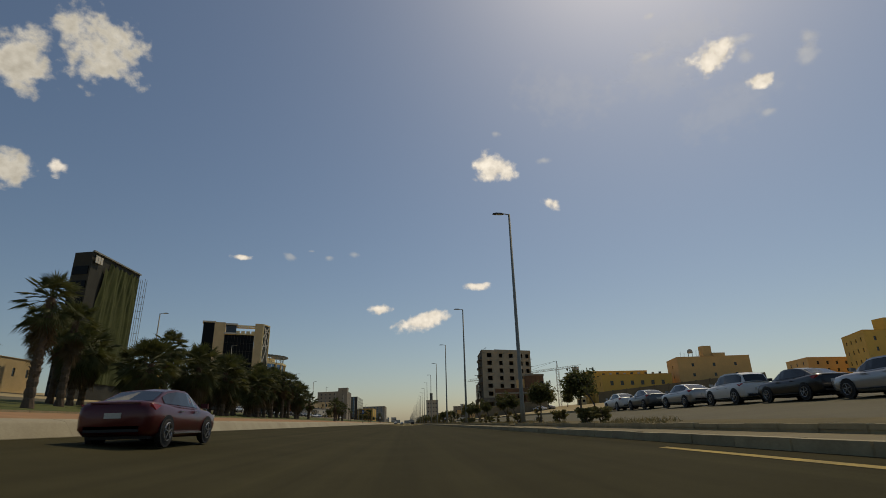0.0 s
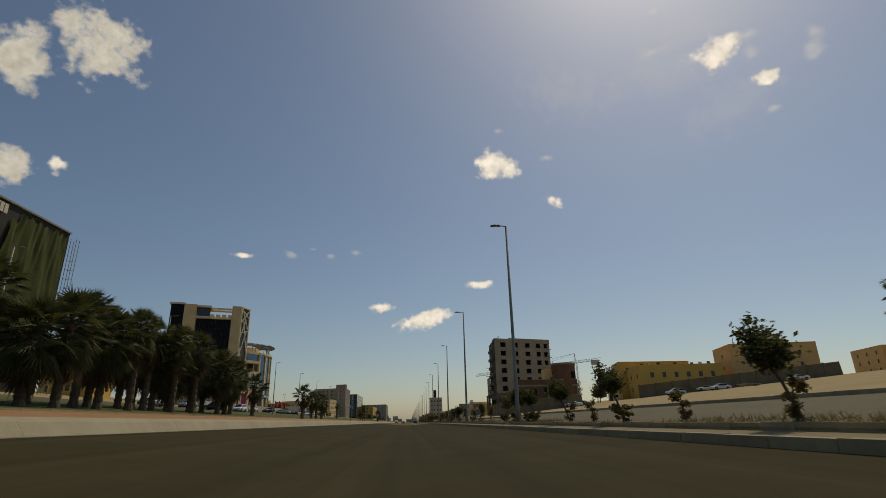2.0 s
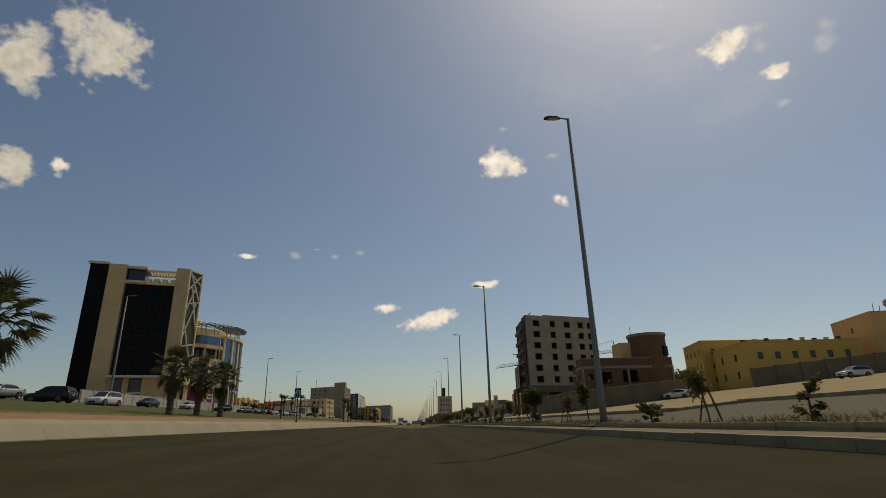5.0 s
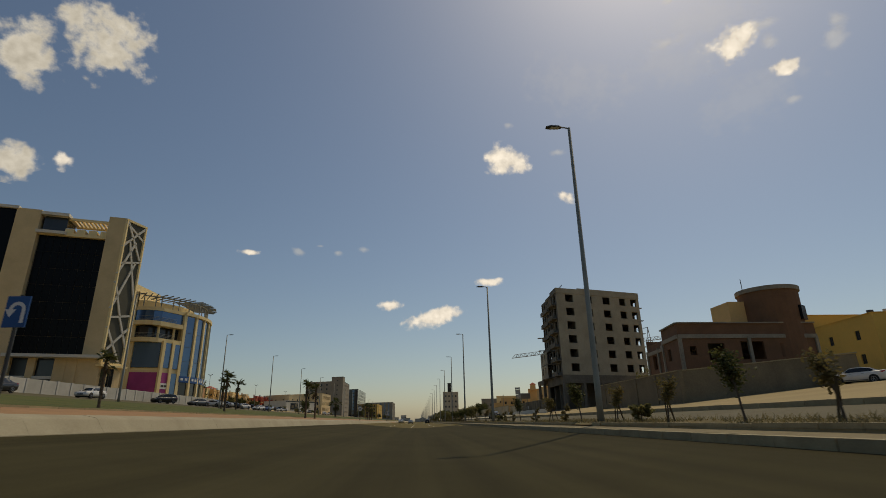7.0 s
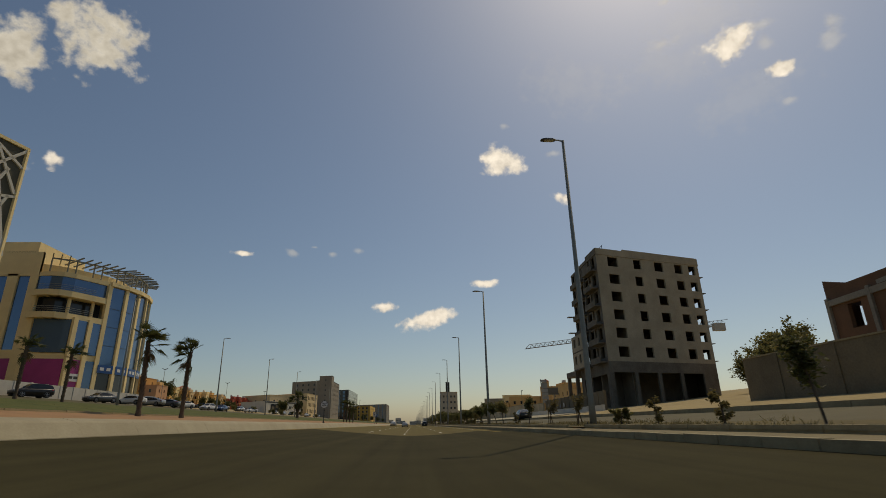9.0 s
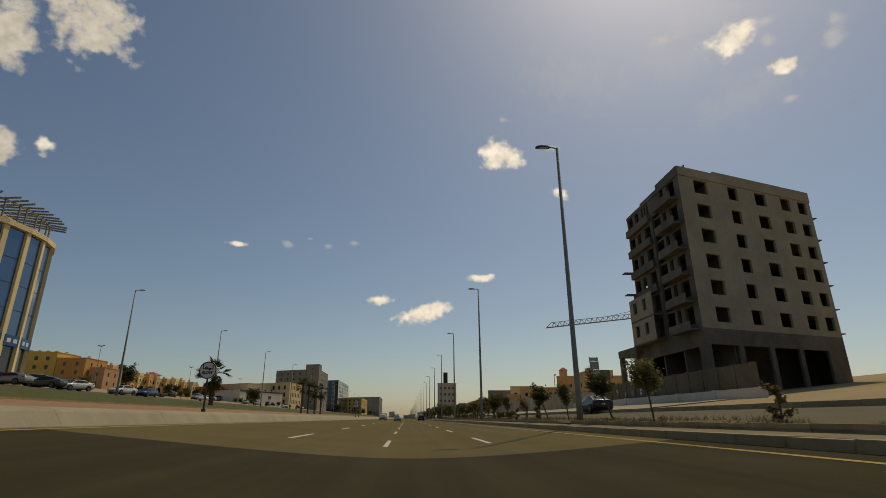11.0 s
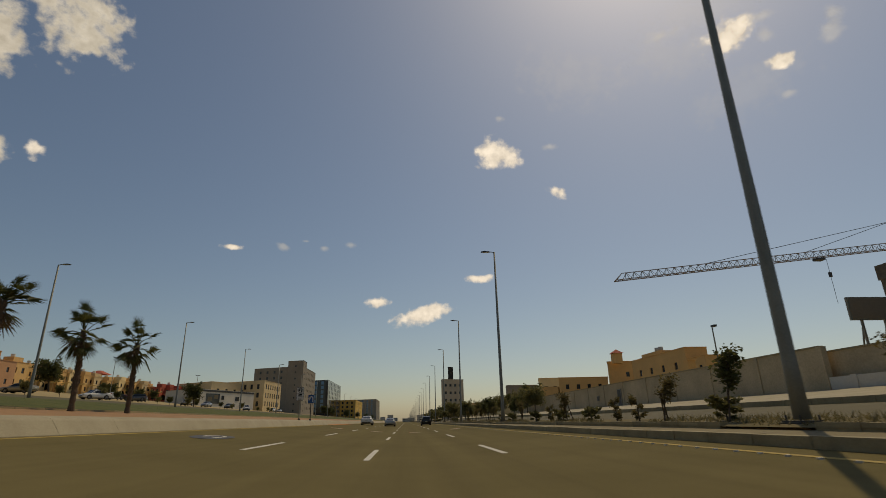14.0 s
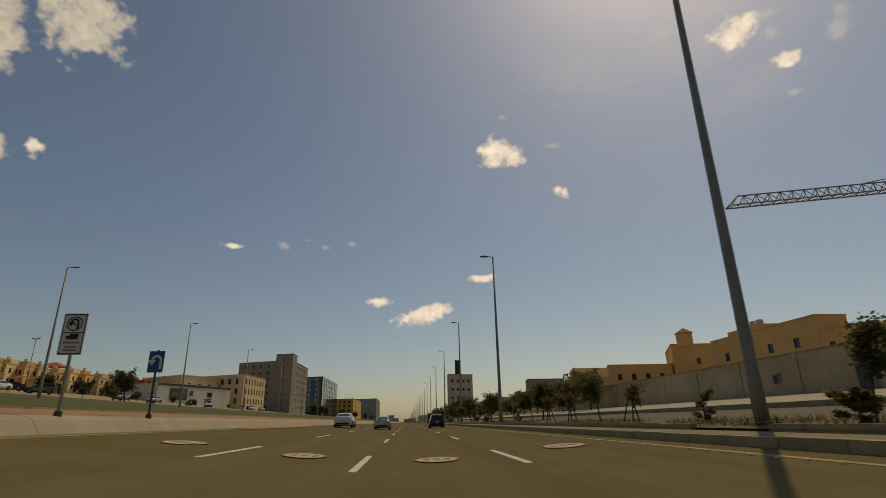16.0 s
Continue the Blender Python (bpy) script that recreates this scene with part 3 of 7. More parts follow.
# the unfinished concrete block on the service road side
def unfinished_block():
    A, B, C, D = plan(34.3, 234.4), plan(58.6, 233.8), plan(58.8, 251.6), plan(34.6, 251.8)
    root = thing("unfinished_building", label="seven-storey unfinished grey concrete building with empty window openings", category="building")
    z0 = A.z - 0.3
    H, POD = 29.9, 8.6
    L1, L2 = (B.xy - A.xy).length, (D.xy - A.xy).length
    st = (H - POD) / 6
    front = [(L1 * f - w / 2, L1 * f + w / 2, POD + 0.85 + r * st, POD + 2.8 + r * st) for r in range(6) for f, w in ((0.15, 2.5), (0.38, 1.9), (0.59, 2.3), (0.79, 2.1), (0.93, 1.9))]
    side = []
    for r in range(6):
        v = POD + 0.5 + r * st
        side += [(1.4, 3.5, v + 0.2, v + 2.4), (4.6, 5.6, v, v + 2.6)]
        side += [(9.6 + 0.9 * k, 10.2 + 0.9 * k, v + 0.5, v + 2.4) for k in range(3)] if r == 5 else [(9.8, 11.8, v + 0.1, v + 2.5)]
        side += [(13.2, 14.4, v + 0.2, v + 2.4), (15.4, 17.2, v + 0.2, v + 2.5)]
    side.append((6.3, 8.9, POD + 0.2, H - 3.2))          # open stair recess
    fw = Shape()
    fw.wall(A, B, z0 + POD, z0 + H, [(a, b, c - POD, d - POD) for a, b, c, d in front], 0.35)
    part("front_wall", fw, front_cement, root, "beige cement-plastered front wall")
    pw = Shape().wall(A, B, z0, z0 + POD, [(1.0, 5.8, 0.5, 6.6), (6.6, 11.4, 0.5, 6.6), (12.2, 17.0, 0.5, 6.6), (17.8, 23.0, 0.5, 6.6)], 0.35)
    part("podium_wall", pw, site_concrete, root, "bare concrete ground-floor wall, its shade put into the colour")
    w = Shape()
    w.wall(B, C, z0, z0 + H, window_grid(L2, 3, 6, 2.0, 1.7, POD + 0.95, st), 0.35)
    w.wall(C, D, z0, z0 + H, window_grid(L1, 5, 6, 2.1, 1.75, POD + 0.95, st), 0.35)
    w.wall(D, A, z0, z0 + H, [(L2 - h[1], L2 - h[0], h[2], h[3]) for h in side] + [(2.0, L2 - 1.5, 0.4, 6.4)], 0.35)
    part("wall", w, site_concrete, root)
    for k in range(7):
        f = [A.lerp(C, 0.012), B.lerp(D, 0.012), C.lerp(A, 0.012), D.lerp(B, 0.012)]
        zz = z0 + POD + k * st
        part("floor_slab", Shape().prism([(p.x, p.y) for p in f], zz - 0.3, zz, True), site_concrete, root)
    # unseen walls added inside to block daylight and keep the openings dark
    ux, uy = (B - A).normalized(), (D - A).normalized()
    for p, q in ((A + ux * 5.5 + uy * 0.6, A + ux * 5.5 + uy * (L2 * 0.68)), (A + ux * 0.6 + uy * (L2 * 0.68), A + ux * 12 + uy * (L2 * 0.68)), (A + ux * 0.5 + uy * 6.0, A + ux * 5.4 + uy * 6.0), (A + ux * 6.0 + uy * (L2 * 0.45), B + uy * (L2 * 0.45) - ux * 0.5)):
        part("light_blocker", Shape().beam((p.x, p.y, z0 + H * 0.5 - 0.2), (q.x, q.y, z0 + H * 0.5 - 0.2), 0.2, H - 1.0), site_concrete, root)
    # balcony slabs and upstands on the road side
    u = (D - A); u.z = 0; u.normalize()
    out = Vector((u.y, -u.x, 0)) * -1
    if out.x > 0:
        out = -out
    for r in range(6):
        zz = z0 + POD + r * st
        for s0, s1, dep in ((0.6, 6.0, 1.3), (9.2, L2 - 0.3, 1.5 if r in (0, 1) else 0.6)):
            m = A + u * (s0 + s1) / 2 + out * dep / 2
            b = Shape().box((m.x, m.y, zz - 0.1), (s1 - s0, dep, 0.22), math.atan2(u.y, u.x))
            e = A + u * (s0 + s1) / 2 + out * (dep - 0.08)
            b.box((e.x, e.y, zz + 0.45), (s1 - s0, 0.14, 0.9), math.atan2(u.y, u.x))
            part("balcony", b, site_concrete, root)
    # small ledges on the far edge of the front
    uf = (B - A); uf.z = 0; uf.normalize()
    for r in range(6):
        e = B + uf * 0.4
        part("ledge", Shape().box((e.x, e.y + 0.6, z0 + POD + r * st + 0.6), (1.0, 1.0, 0.14)), site_concrete, root)
    par = Shape()
    H -= 0.5
    s1, s2 = A.lerp(D, 0.36), A.lerp(D, 0.68)
    for p, q, h in ((B, C, 0.9), (C, D, 0.4), (A, s1, 1.3), (s1, s2, 0.7)):
        par.beam((p.x, p.y, z0 + H + h / 2), (q.x, q.y, z0 + H + h / 2), 0.25, h)
    m = A.lerp(B, 0.25)
    crest = Shape().beam((A.x, A.y, z0 + H + 0.65), (m.x, m.y, z0 + H + 0.65), 0.25, 1.3)
    crest.beam((m.x, m.y, z0 + H + 0.8), (B.x, B.y, z0 + H + 0.8), 0.25, 1.6)
    part("front_parapet", crest, front_cement, root, "plastered parapet, a step higher over most of the front")
    for r in (0, 1):
        zz = z0 + POD + r * st
        far, near = A + u * (L2 - 0.35) + out * 1.5, A + u * 9.3 + out * 1.5
        bay = Shape().wall(far, near, zz, zz + st - 0.25, [(1.3, 2.6, 1.0, 2.7), (4.6, 5.8, 1.0, 2.7)], 0.25)
        back = A + u * (L2 - 0.35) + out * 0.1
        bay.wall(back, far, zz, zz + st - 0.25, [], 0.2)
        part("bay_wall", bay, front_cement, root, "plastered side bay with two openings")
    for r in (2, 3):
        e = D + out * 0.9 - u * 0.4
        part("ledge", Shape().box((e.x, e.y, z0 + POD + r * st + 0.9), (1.1, 1.9, 0.14), math.atan2(u.y, u.x)), site_concrete, root)
    part("parapet", par, site_concrete, root)
    part("roof_house", Shape().box((A.lerp(C, 0.35).x, A.lerp(C, 0.35).y, z0 + H + 0.9), (6, 5, 2.0), math.atan2(uf.y, uf.x)), site_concrete, root)
    # ground-floor canopy frame beyond the far corner
    can = Shape()
    can.box((D.x + 2.6, D.y + 3.6, z0 + 8.0), (7.4, 7.0, 1.1), 0.0)
    part("canopy", can, site_concrete, root)
    for dx, dy in ((-0.7, 0.6), (-0.7, 6.6), (2.8, 6.6), (5.8, 6.6)):
        part("column", Shape().box((D.x + dx, D.y + dy, z0 + 3.8), (0.7, 0.7, 8.0)), site_concrete, root)
    part("beam", Shape().box((D.x + 2.6, D.y + 6.6, z0 + 3.2), (6.4, 0.5, 0.8)), site_concrete, root)
    aer = Shape()
    p = A.lerp(D, 0.1)
    aer.beam((p.x + 0.5, p.y, z0 + H + 0.8), (p.x + 2.4, p.y + 0.4, z0 + H + 2.6), 0.12).beam((p.x + 1.6, p.y, z0 + H + 0.8), (p.x + 2.2, p.y, z0 + H + 2.4), 0.1)
    part("aerial", aer, dark_metal, root)
    return root
unfinished_block()


# the dark glass office block with the lattice fin
def office_block():
    A, B, C = plan(-80.0, 183.2), plan(-59.0, 197.9), plan(-57.8, 202.7)
    root = thing("office_block", label="dark glass office block with beige frame and white lattice fin", category="building")
    z0, H = min(A.z, B.z) - 0.4, 32.0
    top = B.z + 35.4
    u = B - A; u.z = 0; L = u.length; u.normalize()
    n = Vector((-u.y, u.x, 0))           # inward
    if n.y < 0:
        n = -n
    D2 = 20.0
    rz = math.atan2(u.y, u.x)
    F = lambda s, d, z: A * 1 + u * s + n * d + Vector((0, 0, z - A.z))
    def slab(s0, s1, d0, d1, za, zb):
        m = F((s0 + s1) / 2, (d0 + d1) / 2, (za + zb) / 2)
        return Shape().box(m, (s1 - s0, d1 - d0, zb - za), rz)
    part("core", slab(0, 4.2, 0.4, D2, z0, top - 0.2), glass_dark, root, "black glass side block")
    part("coping", slab(-0.4, 4.5, -0.2, D2, top - 0.2, top + 0.35), render_white, root, "white coping slab")
    part("pier", slab(4.2, 8.2, 0.0, D2, z0, top), render_beige, root, "beige rendered pier")
    part("body", slab(8.2, L - 3.0, 1.4, D2, z0, top - 4.5), render_grey, root)
    s0, s1 = 8.4, L - 3.2
    k = 0
    zb = z0 + 8.0
    nb = 9
    for i in range(nb):
        a, b = s0 + (s1 - s0) * i / nb, s0 + (s1 - s0) * (i + 1) / nb
        for j in range(7):
            c0, c1 = zb + (top - 4.8 - zb) * j / 7, zb + (top - 4.8 - zb) * (j + 1) / 7
            part("glass_panel", slab(a + 0.04, b - 0.04, 1.15, 1.3, c0 + 0.04, c1 - 0.04), glass_dark, root)
    part("cornice", slab(8.2, L - 3.0, 0.3, 2.4, top - 4.8, top - 4.2), render_cream, root)
    part("podium_ledge", slab(8.0, L + 0.6, -1.7, 1.2, zb - 0.75, zb - 0.2), render_white, root, "projecting white ledge")
    # podium: two deep openings, then a long plain wall with shallow pilasters
    for a, b in ((8.2, 8.9), (11.5, 12.7), (15.6, L - 0.4)):
        part("podium_pier", slab(a, b, 0.2, 1.2, z0, zb - 0.75), render_beige, root)
    part("podium_glass", slab(8.9, 15.6, 1.2, 1.4, z0, zb - 0.75), glass_void, root, "dark glazing deep in the openings")
    for a, b in ((8.9, 11.5), (12.7, 15.6)):
        part("podium_beam", slab(a, b, 0.0, 1.15, z0 + 3.5, z0 + 4.0), render_white, root)
    for i in range(5):
        part("pilaster", slab(16.8 + 1.7 * i, 17.5 + 1.7 * i, 0.06, 0.2, z0, zb - 0.75), render_beige, root)
    # roof terrace: glazed pavilion, stepped blocks and a pergola
    part("roof_pavilion", slab(8.6, 12.5, 1.0, 6.0, top - 4.2, top - 0.9), glass_void, root, "glazed roof pavilion")
    part("pavilion_roof", slab(8.3, 12.9, -0.3, 6.4, top - 0.9, top - 0.3), render_white, root)
    part("pavilion_floor", slab(8.0, 12.9, -0.4, 2.0, top - 4.7, top - 4.1), render_white, root)
    for i in range(4):
        part("roof_step", slab(12.5 + 2.0 * i, 13.9 + 2.0 * i, 0.6, 4.5, top - 4.2, top - 3.2), render_cream, root)
    part("pergola_beam", slab(12.6, L - 2.8, 1.2, 1.6, top - 1.2, top - 0.7), render_cream, root)
    part("pergola_beam", slab(12.6, L - 2.8, 6.0, 6.4, top - 1.2, top - 0.7), render_cream, root)
    for i in range(10):
        a = 13.0 + (L - 3.2 - 13.0) * i / 9
        part("pergola_slat", slab(a, a + 0.35, 1.6, 6.0, top - 1.1, top - 0.75), render_cream, root)
    # the fin with its lattice, turned to the road
    v = C - B; v.z = 0
    W2 = v.length + 0.8
    v.normalize()
    face = Vector((v.y, -v.x, 0))
    foot = [B - u * 3.0, B, B + v * W2, B + v * W2 - u * 3.0]
    part("fin", Shape().prism([(p.x, p.y) for p in foot], z0, top), render_beige, root, "beige rendered fin")
    fz0, fz1 = z0 + 6.5, top - 0.3
    def lat(s, z, d=0.12):
        return B + v * s + face * d + Vector((0, 0, z - B.z))
    frame_ = Shape()
    for a, b_ in (((0.2, fz0), (0.2, fz1)), ((W2 - 0.2, fz0), (W2 - 0.2, fz1)), ((0, fz0), (W2, fz0)), ((0, fz1), (W2, fz1))):
        frame_.beam(lat(*a), lat(*b_), 0.45)
    fin = part("lattice_frame", frame_, render_cream, root)
    m = lat(W2 / 2, (fz0 + fz1) / 2, 0.03)
    part("lattice_back", Shape().box(m, (W2 - 0.5, 0.08, fz1 - fz0 - 0.4), math.atan2(v.y, v.x)), fin_panel, root)
    part("fin_ledge", Shape().box(lat(W2 / 2, fz0 - 0.45, 0.35), (W2 + 0.9, 1.3, 0.4), math.atan2(v.y, v.x)), render_cream, root)
    part("entrance_glass", Shape().box(lat(W2 * 0.4, (z0 + fz0) / 2 - 0.4, 0.06), (W2 * 0.5, 0.14, fz0 - z0 - 1.0), math.atan2(v.y, v.x)), glass_dark, root, "tall dark entrance glazing")
    for f in (0.15, 0.32, 0.48, 0.65):
        part("mullion", Shape().beam(lat(W2 * f, z0 + 0.2, 0.16), lat(W2 * f, fz0 - 0.9, 0.16), 0.1), fin_panel, root)
    hh = fz1 - fz0
    bars = [(0.0, 0.98, 1.0, 0.88), (0.0, 0.8, 1.0, 1.0), (0.05, 1.0, 0.9, 0.74), (0.0, 0.68, 1.0, 0.73), (0.0, 0.6, 0.6, 0.86), (0.3, 0.86, 1.0, 0.42), (0.0, 0.36, 0.75, 0.72), (0.0, 0.55, 0.5, 0.3), (0.0, 0.3, 1.0, 0.34), (0.0, 0.06, 1.0, 0.26), (0.0, 0.24, 0.8, 0.0), (0.5, 0.3, 1.0, 0.1)]
    for x0, y0, x1, y1 in bars:
        part("lattice_bar", Shape().beam(lat(x0 * W2, fz0 + y0 * hh), lat(x1 * W2, fz0 + y1 * hh), 0.4), render_white, fin)
    return root
office_block()


# the curved glass shopping block
def mall():
    """A shop block: a flat end wall, a balconied corner and a long bowed glass front."""
    root = thing("shopping_block", label="bowed cream shopping block with blue glass and magenta hoarding", category="building")
    V = lambda x, y: Vector((x, y, 0))
    g, course, led3, led2, cornice, wall_top = 6.9, 14.8, 22.1, 26.4, 30.0, 34.4
    A, B, C = V(-72.4, 252.6), V(-65.4, 254.2), V(-63.4, 260.2)
    bow = [C, V(-62.0, 264.0), V(-61.5, 268.0), V(-61.8, 272.0), V(-63.0, 276.0), V(-65.4, 279.4), V(-69.0, 282.0), V(-74.0, 283.4)]
    body = [V(-100, 252.6), A, V(-66.2, 255.0), V(-64.1, 260.4)] + [p + V(-0.7, -0.1) for p in bow[1:]] + [V(-100, 283.4)]
    part("body", Shape().prism([(p.x, p.y) for p in body], g - 2.5, led3 - 1.0), render_cream, root)
    rear = [V(-100, 252.7), V(-72.8, 252.7), V(-70.4, 257.0), V(-66.4, 262.0)] + [p + V(-2.2, -0.2) for p in bow[1:]] + [V(-100, 283.2)]
    part("upper_body", Shape().prism([(p.x, p.y) for p in rear], led3 - 1.0, cornice - 0.1), render_cream, root)

    def slab(a, b, s0, s1, d0, d1, za, zb):
        u = b - a
        L = u.length
        u.normalize()
        o = Vector((u.y, -u.x, 0))
        s1 = L + s1 if s1 <= 0 else s1
        m = a + u * (s0 + s1) / 2 + o * (d0 + d1) / 2
        return Shape().box((m.x, m.y, (za + zb) / 2), (s1 - s0, d1 - d0, zb - za), math.atan2(u.y, u.x))

    def ribbon(pts, depth, za, zb):
        """A slab whose outer edge follows the points."""
        s = Shape()
        for p, q in zip(pts, pts[1:]):
            u = (q - p).normalized()
            o = Vector((u.y, -u.x, 0))
            i0, i1 = p - o * depth, q - o * depth
            s.poly([(p.x, p.y, za), (q.x, q.y, za), (q.x, q.y, zb), (p.x, p.y, zb)])
            s.poly([(p.x, p.y, zb), (q.x, q.y, zb), (i1.x, i1.y, zb), (i0.x, i0.y, zb)])
            s.poly([(i0.x, i0.y, za), (i1.x, i1.y, za), (q.x, q.y, za), (p.x, p.y, za)])
            s.poly([(i1.x, i1.y, za), (i0.x, i0.y, za), (i0.x, i0.y, zb), (i1.x, i1.y, zb)])
        return s

    # flat end wall with two tall glass strips over the hoarding
    E = V(-100, 252.6)
    L = (A - E).length
    part("end_wall", slab(E, A, 0, 0, 0.0, 0.5, cornice - 0.4, wall_top), render_cream, root)
    part("end_pier", slab(E, A, L - 1.5, 0, 0.0, 0.55, g - 2, wall_top + 0.02), render_cream, root)
    for k in range(6):
        s1 = L - 1.6 - 4.2 * k
        part("glass_strip", slab(E, A, s1 - 2.1, s1, 0.0, 0.16, g + 8.6, wall_top - 2.6), glass_blue, root)
        part("end_pier", slab(E, A, s1 - 4.1, s1 - 2.2, 0.0, 0.5, g - 2, cornice), render_cream, root)
        part("hoarding_panel", slab(E, A, s1 - 2.15, s1 - 0.05, 0.05, 0.3, g - 1, g + 7.0), mauve_panel, root, "magenta hoarding panel")
        part("spandrel", slab(E, A, s1 - 2.15, s1 - 0.05, 0.02, 0.35, g + 7.0, g + 8.6), render_cream, root)
    # set-back roof storey
    part("roof_storey", Shape().box((-86, 263, wall_top + 0.6), (20, 15, 5.4)), render_cream, root)
    part("roof_slot", Shape().box((-84, 255.4, wall_top + 0.5), (18, 0.3, 1.2)), glass_dark, root)
    # corner under the balconies
    for (p, q, n) in ((A, B, 1), (B, C, 2)):
        l = (q - p).length
        w = l / n
        for k in range(n):
            part("glass_bay", slab(p, q, k * w + 0.75, k * w + w - 0.35, -0.05, 0.2, course + 0.3, led3 - 0.7), glass_blue, root)
            part("pier", slab(p, q, k * w - 0.3, k * w + 0.6, -0.1, 0.5, g - 2, led3 - 0.3), render_cream, root)
            part("hoarding_panel" if not (p is B and k) else "shop_window", slab(p, q, k * w + 0.65, k * w + w - 0.3, 0.0, 0.24, g - 1, course - 0.9), mauve_panel if not (p is B and k) else glass_blue, root, "magenta hoarding panel" if not (p is B and k) else "")
    part("sign_board", slab(B, C, 0.7, 2.9, 0.25, 0.4, g + 3.0, g + 4.4), sign_white, root, "white shop sign with dark lettering bars")
    for k in range(2):
        part("lettering_bar", slab(B, C, 0.95 + 1.0 * k, 1.75 + 1.0 * k, 0.41, 0.43, g + 3.45, g + 3.95), dark_metal, root)
    part("string_course", ribbon([A, B, C], 0.7, course - 0.9, course + 0.2), render_cream, root)
    # two wavy balcony slabs and the curved top storey
    wave = [V(-73.0, 252.0), V(-71.4, 251.3), V(-69.4, 251.1), V(-67.6, 251.7), V(-66.2, 253.2), V(-65.2, 255.4), V(-64.2, 257.4), V(-63.4, 259.2), C + V(0.35, 0.2)]
    for z in (led3, led2):
        part("balcony_slab", ribbon(wave, 3.0, z - 0.75, z + 0.35), render_cream, root)
    part("cornice", ribbon([p + V(-0.1, 0.5) for p in wave], 2.5, cornice - 0.5, cornice + 0.35), render_cream, root)
    inner = [p + V(-1.9, 2.2) for p in wave[1:-1]]
    part("curved_glass", ribbon([p + V(-0.35, 0.7) for p in wave], 0.1, led2 + 0.3, cornice - 0.45), glass_blue, root)
    part("recessed_glass", ribbon(inner, 0.1, led3 + 0.3, led2 - 0.7), glass_void, root)
    for k in (1, 4, 6):
        p = wave[k] + V(-0.9, 1.1)
        part("balcony_column", Shape().tube([(p.x, p.y, led3 + 0.3), (p.x, p.y, led2 - 0.7)], [0.32, 0.32], n=10), render_cream, root)
    for z in (led3 + 0.35, led2 + 0.35):
        for h in (0.35, 0.7, 1.05):
            rail = Shape()
            for p, q in zip(wave[1:6], wave[2:7]):
                rail.beam((p.x, p.y, z + h), (q.x, q.y, z + h), 0.06)
            part("balcony_rail", rail, steel_grey, root)
    # bowed front: tall glass between piers, with a shop fascia below
    for i in range(len(bow) - 1):
        p, q = bow[i], bow[i + 1]
        l = (q - p).length
        part("pier", slab(p, q, -0.45, 0.45, -0.3, 0.42, g - 2, cornice), render_cream, root)
        part("glass_bay", slab(p, q, 0.45, -0.45, -0.2, 0.12, g + 6.6, cornice - 0.6), glass_blue, root)
        for z in (g + 10.4, g + 14.2, g + 18.0):
            part("transom", slab(p, q, 0.45, -0.45, 0.0, 0.16, z, z + 0.09), dark_metal, root)
        part("shop_window", slab(p, q, 0.5, -0.5, -0.3, 0.05, g - 1.0, g + 5.0), glass_void, root)
        part("fascia", slab(p, q, 0.3, -0.3, 0.1, 0.5, g + 5.0, g + 6.6), sign_blue, root, "blue shop fascia")
        for k in range(2):
            part("lettering_bar", slab(p, q, 0.8 + 1.5 * k, 1.7 + 1.5 * k, 0.51, 0.53, g + 5.5, g + 6.1), sign_white, root)
        part("cornice", slab(p, q, -0.15, -0.001, -0.4, 0.7, cornice - 0.45, cornice + 0.35), render_cream, root)
    # pergola on the roof edge
    line = [V(-71.6, 253.6), V(-68.2, 256.0), V(-65.4, 260.0)] + [p + V(-0.9, 0) for p in bow[1:6]]
    for p, q in zip(line, line[1:]):
        u = (q - p)
        l = u.length
        u.normalize()
        o = Vector((u.y, -u.x, 0))
        n = 3
        for k in range(n):
            m = p + u * l * k / n
            if k != 1:
                part("pergola_post", Shape().beam((m.x, m.y, cornice), (m.x, m.y, cornice + 3.7), 0.2), steel_grey, root)
            c, d = m - o * 5.5, m + o * 2.4
            part("pergola_slat", Shape().beam((c.x, c.y, cornice + 3.9), (d.x, d.y, cornice + 3.9), 0.2, 0.26), steel_grey, root)
        part("pergola_rail", Shape().beam((p.x, p.y, cornice + 3.65), (q.x, q.y, cornice + 3.65), 0.2, 0.26), steel_grey, root)
    back = [p + V(-4.6, 2.0) for p in line]
    part("roof_parapet", ribbon(back, 0.4, cornice - 0.2, cornice + 3.3), render_cream, root)
    return root
mall()


